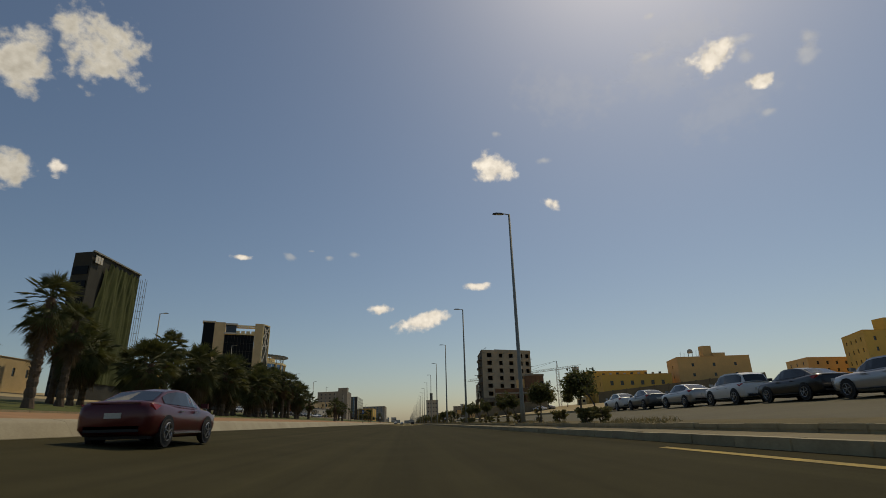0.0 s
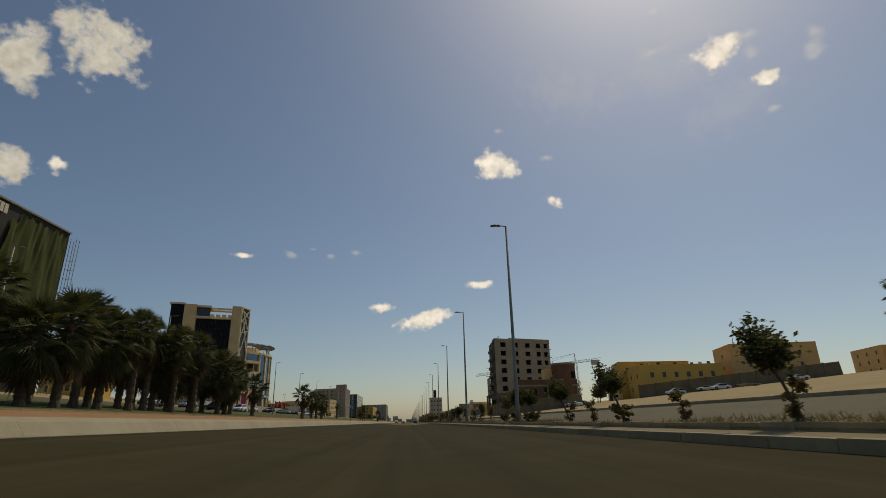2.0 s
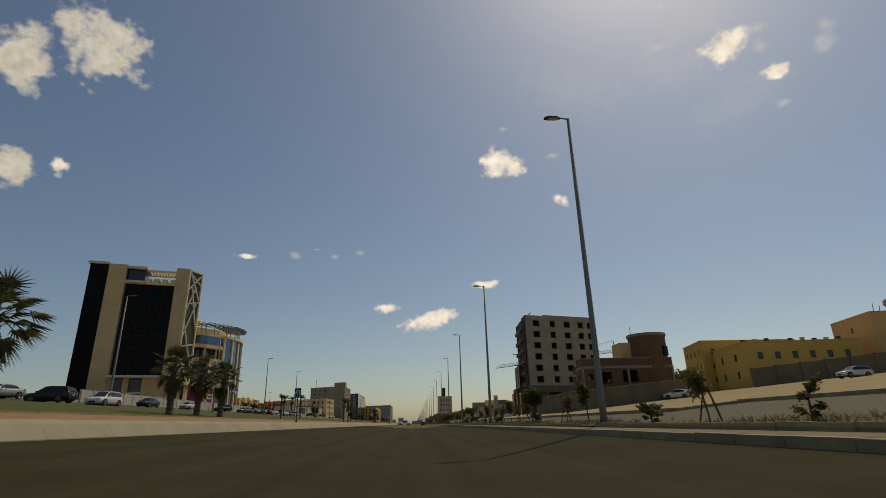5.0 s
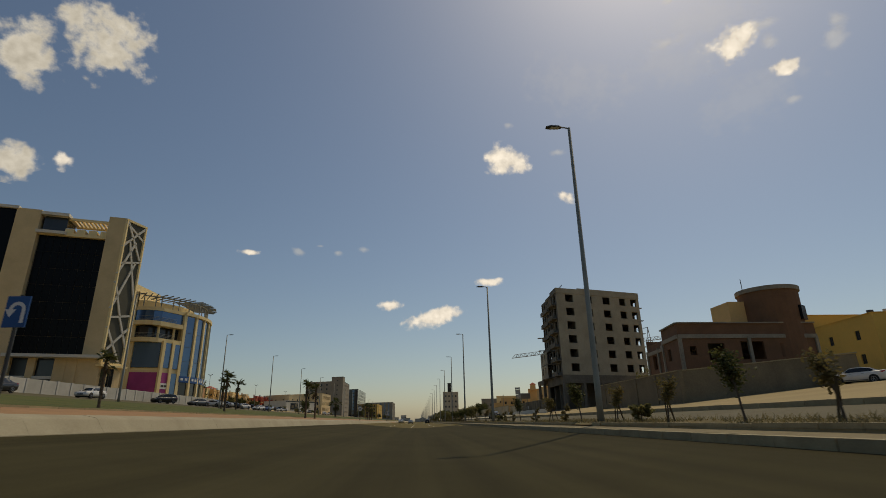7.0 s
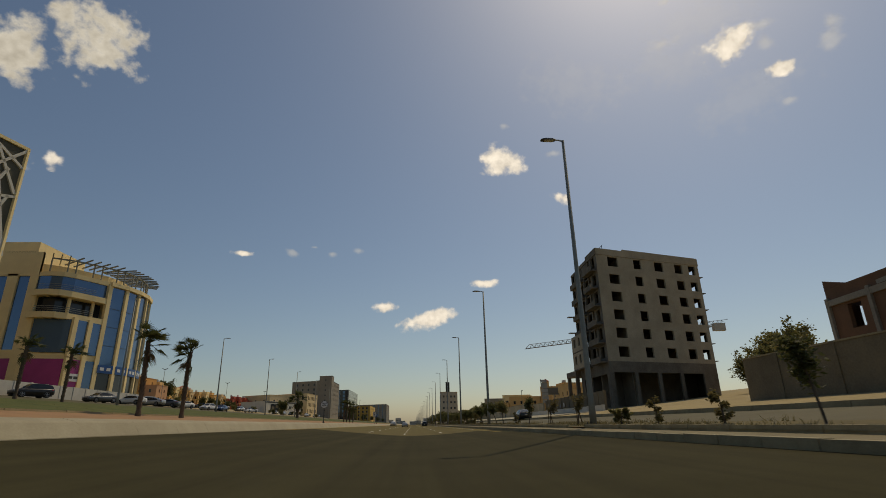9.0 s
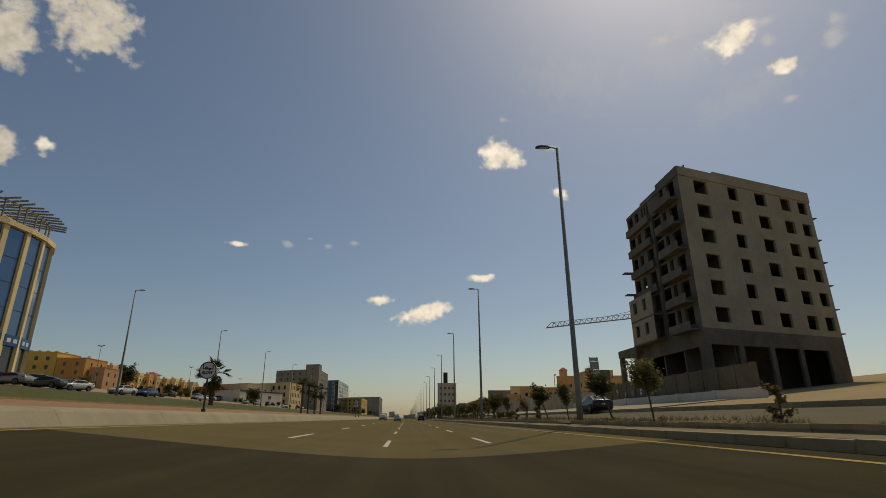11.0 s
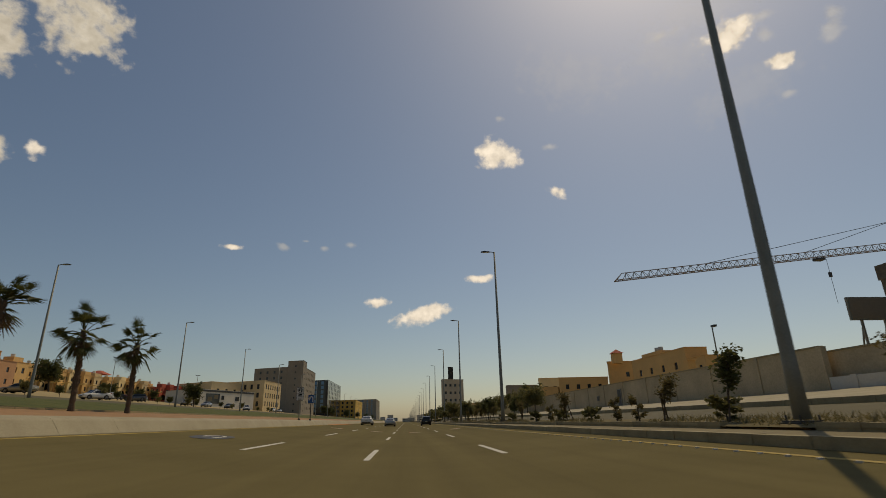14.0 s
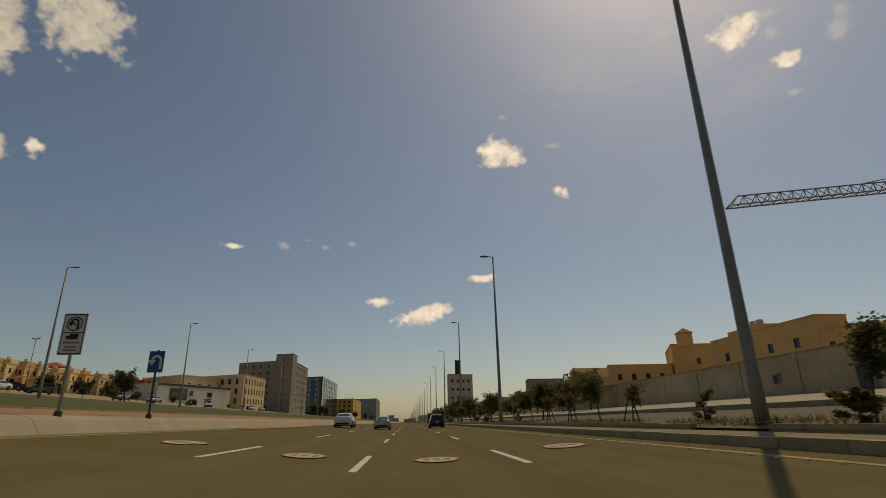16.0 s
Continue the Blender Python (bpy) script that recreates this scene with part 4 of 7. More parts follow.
# the netted tower
def netted_tower():
    root = thing("netted_tower", label="dark unfinished tower hung with green construction netting", category="building")
    A, B = plan(-72.7, 95.5), plan(-72.1, 116.8)
    C, D = plan(-82.0, 116.0), plan(-77.2, 94.8)
    z0, top = A.z - 0.5, A.z + 33.4
    part("body", Shape().prism([(p.x, p.y) for p in (A, B, C, D)], z0, top), dark_cladding, root)
    u = B - A; u.z = 0; L = u.length; u.normalize()
    o = Vector((u.y, -u.x, 0))
    rz = math.atan2(u.y, u.x)
    for j in range(8):
        m = D.lerp(A, 0.5)
        part("glass_band", Shape().box(((A.x + D.x) / 2, (A.y + D.y) / 2, z0 + 4.2 + j * 3.6), ((A.xy - D.xy).length - 0.8, 0.3, 2.0), math.atan2(A.y - D.y, A.x - D.x)), glass_dark, root)
    # netting in folds
    s = Shape()
    nx, nz = 60, 16
    grid = []
    for j in range(nz + 1):
        for i in range(nx + 1):
            lo = 0.12 + 0.13 * (j / nz) ** 1.6
            fu = lo + (0.96 - lo) * i / nx
            d = 0.38 + 0.16 * math.sin(i * 0.4 + j * 0.55 + 1.1 * math.sin(j * 0.4)) + 0.3 * noise.noise((i * 0.4, j * 0.3, 1.7))
            z = z0 + 4.0 + (top - z0 - 4.8) * j / nz - (0.8 * math.sin(i * 0.35) ** 2 + (1.6 if i < 8 else 0)) * (j / nz)
            p = A + u * (L * fu) + o * d
            grid.append((p.x, p.y, z))
    s.v = grid
    for j in range(nz):
        for i in range(nx):
            a = j * (nx + 1) + i
            s.f.append((a, a + 1, a + nx + 2, a + nx + 1))
    part("netting", s, net_green, root, "green construction netting in folds", smooth=True)
    part("roof_rail", Shape().beam((A.x + 0.2, A.y, top + 0.15), (B.x + 0.2, B.y, top + 0.15), 0.5, 0.35), steel_grey, root)
    for i in range(3):
        part("sign_panel", Shape().box(A + u * (1.0 + 1.0 * i) + o * 0.5 + Vector((0, 0, top - A.z - 1.6)), (0.8, 0.12, 1.8), rz), render_white, root, "pale sign panel")
    # scaffold tower at the far edge
    sc = Shape()
    for dx in (0.3, 1.5):
        for dy in (0.3, 1.3):
            sc.beam((B.x + dx, B.y + dy, z0), (B.x + dx, B.y + dy, top - 1.0), 0.08)
    for k in range(14):
        zz = z0 + 2 + k * 2.0
        sc.beam((B.x + 0.3, B.y + 0.3, zz), (B.x + 1.5, B.y + 1.3, zz), 0.06).beam((B.x + 0.3, B.y + 1.3, zz), (B.x + 1.5, B.y + 0.3, zz), 0.06)
    part("scaffold", sc, steel_grey, root)
    return root
netted_tower()

# the sandy lot's yellow and tan houses
root, zt = block("apartment_house", [(71.8, 172.5), (97.0, 160.6), (100, 176), (74, 188)], 8.6, render_yellow, "long ochre apartment house behind a sandy lot", cols=(6, 0, 0, 2), storeys=2, win=(1.2, 1.6))
for k in range(9):
    q = plan(73 + 2.6 * k, 172.6 - 1.2 * k)
    part("roof_unit", Shape().box((q.x, q.y + 1.0, zt + 0.35), (0.8, 0.6, 0.7 + 0.25 * (k % 3))), (dark_metal, plywood)[k % 2], root, "small roof unit")
root, zt = block("apartment_house", [(99.1, 157.9), (124.4, 144.7), (128, 160), (103, 173)], 11.7, render_tan, "tan rendered apartment house with a roof hut", cols=(3, 0, 0, 1), storeys=3, win=(1.0, 1.2))
hut = plan(110.5, 152.6)
part("roof_hut", Shape().box((hut.x, hut.y + 1.5, zt + 1.9), (3.4, 3.0, 4.4)), render_tan, root)
part("roof_parapet", Shape().box((hut.x + 4.0, hut.y + 0.6, zt + 0.5), (4.6, 3.0, 1.7)), render_tan, root)
part("tank_stand", Shape().box((hut.x - 6.6, hut.y + 2, zt + 0.6), (0.15, 0.15, 2)).box((hut.x - 5.0, hut.y + 2, zt + 0.6), (0.15, 0.15, 2)), dark_metal, root)
part("water_tank", Shape().tube([(hut.x - 5.8, hut.y + 2, zt + 1.6), (hut.x - 5.8, hut.y + 2, zt + 2.7), (hut.x - 5.8, hut.y + 2, zt + 3.2)], [1.0, 0.95, 0.3], n=10), plywood, root, "pale roof water tank", smooth=True)
for dx, h in ((-10, 2.2), (-8.5, 1.6), (-3.6, 2.6), (-2.8, 2.0)):
    part("aerial", Shape().beam((hut.x + dx, hut.y + 2, zt - 0.2), (hut.x + dx + 0.3, hut.y + 2, zt + h), 0.09), dark_metal, root)
root, zt = block("apartment_house", [(150, 112), (176, 104), (184, 120), (158, 128)], 15.0, render_yellow, "ochre apartment house with a roof hut and mast", cols=(5, 0, 0, 4), storeys=4, win=(1.0, 1.4))
hut = plan(164, 112)
part("roof_hut", Shape().box((hut.x, hut.y, zt + 2.0), (6, 5, 5.5)), render_yellow, root)
part("mast", Shape().beam((hut.x + 9, hut.y, zt - 1), (hut.x + 9, hut.y, zt + 12), 0.3), dark_metal, root)
block("apartment_house", [(150, 140), (185, 128), (190, 145), (155, 157)], 9.0, render_tan, "low tan house row behind parked cars", cols=(8, 0, 0, 3), storeys=3, win=(1.0, 1.3))
block("apartment_house", [(72, 190), (97, 181), (101, 195), (75, 204)], 11.5, render_yellow, "ochre apartment house with tall upper windows", cols=(8, 0, 0, 4), storeys=3, win=(1.0, 1.5))
# block-built villa under construction, with a round corner tower
def brick_house():
    root = thing("brick_house", label="unfinished red block house with concrete bands and a round tower", category="building")
    V = lambda x, y: Vector((x, y, 0))
    A, B, C, D = V(29.6, 176.0), V(46.5, 176.6), V(48.5, 193), V(32.4, 190.6)     # near road corner, then round
    E = V(30.4, 181.6)
    z0, top = 1.6, 11.1
    w = Shape()
    front = [(1.2, 2.0, 5.9, 6.9), (3.4, 5.4, 5.2, 7.2), (7.4, 10.2, 5.4, 7.4), (12.2, 13.2, 5.6, 7.2), (1.0, 3.4, 1.6, 3.4), (7.6, 15.5, 2.0, 3.9)]
    w.wall(A, B, z0, top, front, 0.3)
    w.wall(B, C, z0, top, [(3, 5, 5, 7), (9, 11, 5, 7)], 0.3)
    w.wall(C, D, z0, top, [(7, 9, 5, 7), (12.6, 13.6, 6.0, 7.6)], 0.3)
    w.wall(E, A, z0, top, [(1.5, 2.6, 5.6, 7.0)], 0.3)
    F = V(31.4, 181.6)
    w.wall(D, F, z0, top - 0.75, [(2.0, 3.4, 5.4, 7.2), (5.8, 7.4, 5.4, 7.2), (3.0, 6.4, 0.9, 3.2)], 0.3)
    w.wall(F, E, z0, top, [], 0.3)
    part("wall", w, brick_red, root)
    part("floor_slab", Shape().prism([(p.x, p.y) for p in (A + V(0.4, 0.4), B + V(-0.4, 0.4), C + V(-0.4, -0.4), D + V(0.4, -0.4))], 5.2, 5.5), raw_concrete, root)
    part("roof_slab", Shape().prism([(p.x, p.y) for p in (A + V(0.4, 0.4), B + V(-0.4, 0.4), C + V(-0.4, -0.4), D + V(0.4, -0.4))], 9.5, 9.8), raw_concrete, root)
    for p, q, zs in ((A, B, (5.3, 9.6)), (E, A, (5.3, 9.6)), (D, F, (5.1, 9.2))):
        u = (q - p).normalized()
        o = Vector((u.y, -u.x, 0)) * 0.02
        for z in zs:
            part("concrete_band", Shape().beam((p.x + o.x, p.y + o.y, z), (q.x + o.x, q.y + o.y, z), 0.3, 0.45), raw_concrete, root)
        L = (q - p).length
        for s_ in (0.15, L * 0.5, L - 0.15) if L > 8 else (0.15,):
            m = p + u * s_ + o
            part("concrete_column", Shape().box((m.x, m.y, (z0 + 9.6) / 2), (0.34, 0.34, 9.6 - z0), math.atan2(u.y, u.x)), raw_concrete, root)
    # parapet steps, stair room and the round tower
    part("coping", Shape().beam((A.x, A.y, top + 0.06), (B.x, B.y, top + 0.06), 0.4, 0.14).beam((A.x, A.y, top + 0.06), (E.x, E.y, top + 0.06), 0.4, 0.14), raw_concrete, root)
    part("stair_room", Shape().box((39.6, 181.2, 12.0), (2.6, 4.0, 4.6)), render_tan, root, "plastered tan stair room")
    tw = Shape()
    n = 28
    ring = [(43.6 + 3.3 * math.cos(2 * math.pi * i / n), 179.4 + 3.3 * math.sin(2 * math.pi * i / n)) for i in range(n)]
    part("round_tower", tw.prism(ring, z0, 15.3), brick_red, root)
    cap = [(43.6 + 3.5 * math.cos(2 * math.pi * i / n), 179.4 + 3.5 * math.sin(2 * math.pi * i / n)) for i in range(n)]
    part("tower_cornice", Shape().prism(cap, 15.2, 15.7, bottom=True), raw_concrete, root)
    part("dark_opening", Shape().box((45.6, 176.7, 12.4), (1.3, 0.4, 1.7), 0.6), glass_dark, root)
    part("antenna", Shape().beam((41.0, 180.0, 15), (41.0, 180.0, 17.4), 0.06), dark_metal, root)
    return root
brick_house()
# far left masses
block("grey_office", [(-61, 534), (-61.5, 583), (-92, 586), (-92, 536)], 25.4, render_grey, "grey stone office block with a roof tower", cols=(8, 0, 0, 6), storeys=7, win=(1.4, 1.6))
block("roof_tower_block", [(-60.6, 534), (-60.6, 545), (-70, 546), (-70, 533.5)], 30.0, render_grey, "grey square stair tower of the office block", cols=(1, 0, 0, 1), storeys=8, win=(1.0, 1.0))
block("dark_office", [(-58, 622), (-58, 702), (-92, 704), (-92, 624)], 24.0, glass_void, "dark glazed office block", cols=(8, 0, 0, 6), storeys=7, win=(2.4, 2.4), glass=glass_blue)
block("low_office", [(-64.9, 465), (-63.4, 492.5), (-86, 496), (-88, 468)], 12.2, render_beige, "cream three-storey office with tall windows", cols=(7, 0, 5, 6), storeys=3, win=(1.5, 2.2))
block("cream_block", [(-84, 446), (-74, 470), (-96, 478), (-104, 452)], 9.6, render_beige, "plain cream block behind the white shop", cols=(4, 0, 3, 3), storeys=2, win=(1.4, 1.6))
root, zt = block("white_shop", [(-78.6, 417.9), (-66.2, 453.8), (-82, 458), (-94, 422)], 5.6, render_white, "long low white shop building with a dark roof band", cols=(0, 0, 0, 0), storeys=1, win=(2.0, 2.5), first=2.2)
a, b = plan(-78.6, 417.9), plan(-66.2, 453.8)
u = (b - a); u.z = 0
L = u.length
u.normalize()
o = Vector((u.y, -u.x, 0))
for s0, s1, za, zb, mt, nm, lb in ((0.0, L, zt - 0.75, zt + 0.12, dark_metal, "roof_band", "dark roof band"), (5.0, 12.5, zt - 5.2, zt - 1.4, glass_void, "shop_window", "tall dark shop window"), (13.6, 15.0, zt - 3.6, zt - 2.0, glass_void, "window", ""), (22.0, 24.2, zt - 3.8, zt - 2.2, glass_void, "window", "")):
    m = a + u * ((s0 + s1) / 2) + o * 0.06
    part(nm, Shape().box((m.x, m.y, (za + zb) / 2), (s1 - s0, 0.16, zb - za), math.atan2(u.y, u.x)), mt, root, lb)
for s0, z in ((6.0, -3.4), (9.5, -2.6)):
    m = a + u * (s0 + 0.9) + o * 0.16
    part("poster", Shape().box((m.x, m.y, zt + z), (2.2, 0.05, 1.5), math.atan2(u.y, u.x)), lot_plaster, root, "brown poster panel")
block("yellow_shop", [(-46, 720), (-46, 800), (-66, 802), (-66, 722)], 15.0, render_yellow, "ochre low-rise shop block", cols=(8, 0, 0, 4), storeys=4, win=(2.0, 2.0))
block("far_office", [(-40, 960), (-40, 1050), (-90, 1055), (-90, 962)], 24.0, render_grey, "distant pale grey office slab", cols=(8, 0, 0, 7), storeys=7, win=(2.2, 2.2), glass=glass_blue)
# the far tower with a dark stack
block("far_tower", [(17.6, 500), (28.5, 500), (29, 512), (18, 512)], 19.0, render_grey_tan, "distant tan block with a dark stair tower", cols=(4, 0, 0, 3), storeys=5, win=(1.2, 1.3))
block("stair_tower", [(21.2, 503), (23.6, 503), (23.6, 506), (21.2, 506)], 25.6, dark_cladding, "dark stair tower against the tan block", cols=(1, 0, 0, 1), storeys=7, win=(0.8, 0.8))

# ---- palms ----
def palm_parts(height, seed, label, reach=1.9, count=38, skirt=16, wind=0.0):
    """A fan palm: a booted trunk, stalks that each carry a pleated fan split into drooping tips, and a skirt of dead fans."""
    rnd = random.Random(seed)
    root = thing("palm_tree", label=label, category="palm tree", group="palms on the grass strip")
    lean = rnd.uniform(-0.03, 0.03) * height
    slim = reach < 1.2
    pts, rad = [], []
    n = 22
    for i in range(n + 1):
        f = i / n
        pts.append((lean * f * f, 0.4 * lean * f, height * f))
        rad.append((0.2 - 0.05 * f + (0.07 if i == 0 else 0)) * (0.52 if slim else 1.05) * (1.1 if i % 2 else 0.9))
    trunk = part("trunk", Shape().tube(pts, rad, n=9), bark_palm, root)
    boots = Shape()
    for i in range(70):
        f = 0.25 + 0.73 * i / 70
        az = 2.399963 * i
        r = (0.2 - 0.05 * f) * (0.52 if slim else 1.05)
        a = Vector((lean * f * f + math.cos(az) * r * 0.8, 0.4 * lean * f + math.sin(az) * r * 0.8, height * f))
        boots.beam(a, a + Vector((math.cos(az) * (0.05 if slim else 0.1), math.sin(az) * (0.05 if slim else 0.1), 0.15)), 0.05 if slim else 0.075, 0.025)
    tagged(part("stubble", boots, bark_palm, trunk, "stubs of cut leaf stalks"), kind="stuff")
    top = Vector(pts[-1])
    blow = Vector((0.8, -0.5, 0)) * wind
    def fans(count, lo, hi, stem, fan, drop, droop, blades=15, arc=92):
        s = Shape()
        for i in range(count):
            az = 2.399963 * i + rnd.uniform(-0.35, 0.35)
            el = radians(hi + (lo - hi) * ((i + 0.5) / count) ** 0.9 + rnd.uniform(-9, 9))
            d = (Vector((math.cos(az) * math.cos(el), math.sin(az) * math.cos(el), math.sin(el))) + blow).normalized()
            side = d.cross(Vector((0, 0, 1)))
            side = side.normalized() if side.length > 0.05 else Vector((1, 0, 0))
            roll = rnd.uniform(-0.5, 0.5)
            up = side.cross(d)
            side = (side * math.cos(roll) + up * math.sin(roll)).normalized()
            up = side.cross(d)
            a = top + Vector((0, 0, rnd.uniform(-0.3, 0.12) - drop * rnd.random()))
            ln = stem * rnd.uniform(0.8, 1.15)
            m = a + d * ln * 0.55 + Vector((0, 0, 0.04 * ln))
            b = a + d * ln + Vector((0, 0, -0.06 * ln))
            s.beam(a, m, 0.04, 0.022), s.beam(m, b, 0.032, 0.02)
            R = fan * rnd.uniform(0.85, 1.12)
            w = math.radians(arc) / blades
            for k in range(blades):
                t = math.radians(-arc + 2 * arc * (k + 0.5) / blades)
                ray = (d * math.cos(t) + side * math.sin(t)).normalized()
                cup = up * (0.16 * R * (abs(t) / 2.0) ** 2)
                ln = R * (0.66 + 0.34 * math.cos(t * 0.62)) * rnd.uniform(0.9, 1.08)
                e0 = (d * math.cos(t - w) + side * math.sin(t - w)).normalized()
                e1 = (d * math.cos(t + w) + side * math.sin(t + w)).normalized()
                split = ln * rnd.uniform(0.34, 0.46)
                p0 = b + e0 * split + cup + Vector((0, 0, -0.06 * split))
                p1 = b + e1 * split + cup + Vector((0, 0, -0.06 * split))
                ridge = b + ray * split * 1.02 + cup + up * (0.035 * R)
                tip = b + ray * ln * 0.97 + cup * 0.6 + Vector((0, 0, -droop * ln * rnd.uniform(0.6, 1.4))) + blow * 0.15
                s.poly([b, p0, ridge]), s.poly([b, ridge, p1])
                s.poly([p0, tip, ridge]), s.poly([ridge, tip, p1])
        return s
    part("crown", fans(count, 12 if wind > 0.4 else -22, 86, reach * 0.56, reach * 0.52, 0.0, 0.16), frond_green, root)
    part("hanging_fronds", fans(skirt, -70, -24, reach * 0.5, reach * 0.48, 0.06 * height, 0.3), frond_green, root)
    part("dry_skirt", fans(skirt, -86, -58, reach * 0.38, reach * 0.5, 0.3 * height if not slim else 0.1, 0.28, 11), frond_dry, root, "dry hanging fronds")
    return root

palms = [palm_parts(3.6, 10, "fan palm with a shaggy green crown and dry skirt", 1.95, 30, 18),
         palm_parts(2.9, 11, "low fan palm with a shaggy drooping crown", 1.95, 32, 18),
         palm_parts(4.7, 12, "tall fan palm with a ragged crown and dry skirt", 1.45, 24, 12, 0.15),
         palm_parts(3.2, 13, "slim young fan palm with a bunched windblown crown", 0.95, 17, 2, 0.42),
         palm_parts(2.9, 14, "fan palm with spread ragged fronds on the median", 1.5, 22, 7, 0.1),
         palm_parts(3.0, 15, "slim young fan palm with open spread fronds", 1.15, 15, 4, 0.1)]
grove = [(-21, 25.5, 2), (-22, 28.5, 2), (-21.5, 31, 0), (-23, 33, 2), (-20.5, 28.5, 0), (-20.5, 18.2, 0), (-21.5, 20.5, 4), (-15.5, 19.2, 2), (-18.5, 25, 2), (-15.5, 29.1, 1), (-18, 32, 1), (-15.5, 36.7, 0), (-18.5, 40, 0), (-15.5, 42.6, 0), (-15.8, 44.6, 1), (-18, 47.5, 0), (-15.5, 50.6, 1), (-15.2, 52.4, 0), (-18.5, 54.3, 0), (-15.5, 56, 0),
         (-15.5, 59, 2), (-17.5, 61, 0), (-15.5, 64.4, 2), (-15.4, 67.6, 2), (-18.5, 69.5, 1), (-15.5, 72.9, 0), (-15.8, 75.4, 1), (-16.3, 78.2, 0), (-15.4, 82.4, 4), (-17.2, 34.5, 2), (-16.5, 39, 1), (-17, 45.5, 0), (-16.8, 49, 2), (-17.2, 57.5, 0), (-16.6, 66, 1), (-17.4, 74, 0), (-20, 36, 0), (-20.5, 52, 1), (-16.4, 62.2, 2), (-16.8, 64, 0), (-17, 70.5, 0), (-16.2, 55, 2), (-19, 60, 0), (-19.5, 66, 0)]
avenue = [(-13.1, 96.3, 4), (-15, 112.5, 4), (-15, 116.6, 4), (-14.6, 120, 4), (-12.2, 171.8, 3), (-11.9, 175.5, 3), (-24.5, 177.5, 3), (-23.9, 181.2, 3), (-17.9, 228.6, 4), (-12.8, 244.7, 3), (-12.8, 248.8, 3), (-12.7, 253.1, 5), (-12.5, 256.8, 5)]
spots = grove + avenue
used = set()
rnd = random.Random(5)
for x, y, k in spots:
    m = Matrix.Translation(plan(x, y, MED)) @ pose(0, 0, 0, 0, 0, rnd.uniform(0, 360))
    if k not in used:
        palms[k].matrix_world = m
        used.add(k)
    else:
        copy_thing(palms[k], m)

for x, y, k, size in ((-14.6, 138.1, 3, 0.66), (-17.6, 161.3, 3, 0.92)):
    copy_thing(palms[k], Matrix.Translation(plan(x, y, MED)) @ Matrix.Scale(size, 4))

# ---- clouds: far flat cards, their sunlit and shaded tones painted as glow ----
def cloud_material(name, density, tint, rim=(0.74, 0.69, 0.62)):
    m = bpy.data.materials.new(name)
    m.use_nodes = True
    n, l = m.node_tree.nodes, m.node_tree.links
    n.remove(n["Principled BSDF"])
    co, info = n.new("ShaderNodeTexCoord"), n.new("ShaderNodeObjectInfo")
    ctr = n.new("ShaderNodeVectorMath"); ctr.operation = "MULTIPLY_ADD"; ctr.inputs[1].default_value = (1, 1, 0); ctr.inputs[2].default_value = (-0.5, -0.5, 0)
    l.new(co.outputs["Generated"], ctr.inputs[0])
    off = n.new("ShaderNodeVectorMath"); off.operation = "MULTIPLY_ADD"
    comb = n.new("ShaderNodeCombineXYZ")
    l.new(info.outputs["Random"], comb.inputs[0]); l.new(info.outputs["Random"], comb.inputs[2])
    l.new(comb.outputs[0], off.inputs[0]); off.inputs[1].default_value = (40, 40, 40)
    sc = n.new("ShaderNodeVectorMath"); sc.operation = "SCALE"; sc.inputs["Scale"].default_value = 0.011
    l.new(co.outputs["Object"], sc.inputs[0])
    l.new(sc.outputs[0], off.inputs[2])
    def field(scale, detail, rough):
        no = n.new("ShaderNodeTexNoise")
        no.inputs["Scale"].default_value, no.inputs["Detail"].default_value, no.inputs["Roughness"].default_value = scale, detail, rough
        l.new(off.outputs[0], no.inputs["Vector"])
        return no.outputs["Fac"]
    def madd(x, k, c):
        q = n.new("ShaderNodeMath"); q.operation = "MULTIPLY_ADD"; q.inputs[1].default_value = k
        l.new(x, q.inputs[0])
        if isinstance(c, float):
            q.inputs[2].default_value = c
        else:
            l.new(c, q.inputs[2])
        return q.outputs[0]
    ln = n.new("ShaderNodeVectorMath"); ln.operation = "LENGTH"
    l.new(ctr.outputs[0], ln.inputs[0])
    body = madd(ln.outputs["Value"], -3.1, 1.2)
    body = madd(field(0.55, 2.0, 0.5), 2.0, madd(body, 1.0, -1.0))
    body = madd(field(1.6, 7.0, 0.53), 1.15, madd(body, 1.0, -0.575))
    al = n.new("ShaderNodeMapRange"); al.interpolation_type = "SMOOTHSTEP"
    al.inputs["From Min"].default_value, al.inputs["From Max"].default_value = 0.0, 0.75 if density > 0.5 else 1.2
    al.inputs["To Max"].default_value = density
    l.new(body, al.inputs["Value"])
    tone = madd(field(1.1, 5.0, 0.55), 1.6, madd(body, 0.35, -0.55))
    shade = n.new("ShaderNodeMapRange"); shade.inputs["From Min"].default_value, shade.inputs["From Max"].default_value = 0.0, 1.0
    l.new(tone, shade.inputs["Value"])
    mix = n.new("ShaderNodeMix"); mix.data_type = "RGBA"
    mix.inputs["A"].default_value, mix.inputs["B"].default_value = (*rim, 1), (*tint, 1)
    l.new(shade.outputs["Result"], mix.inputs["Factor"])
    em, tr, ms = n.new("ShaderNodeEmission"), n.new("ShaderNodeBsdfTransparent"), n.new("ShaderNodeMixShader")
    l.new(mix.outputs["Result"], em.inputs["Color"])
    l.new(al.outputs["Result"], ms.inputs[0]); l.new(tr.outputs[0], ms.inputs[1]); l.new(em.outputs[0], ms.inputs[2])
    l.new(ms.outputs[0], n["Material Output"].inputs["Surface"])
    return m

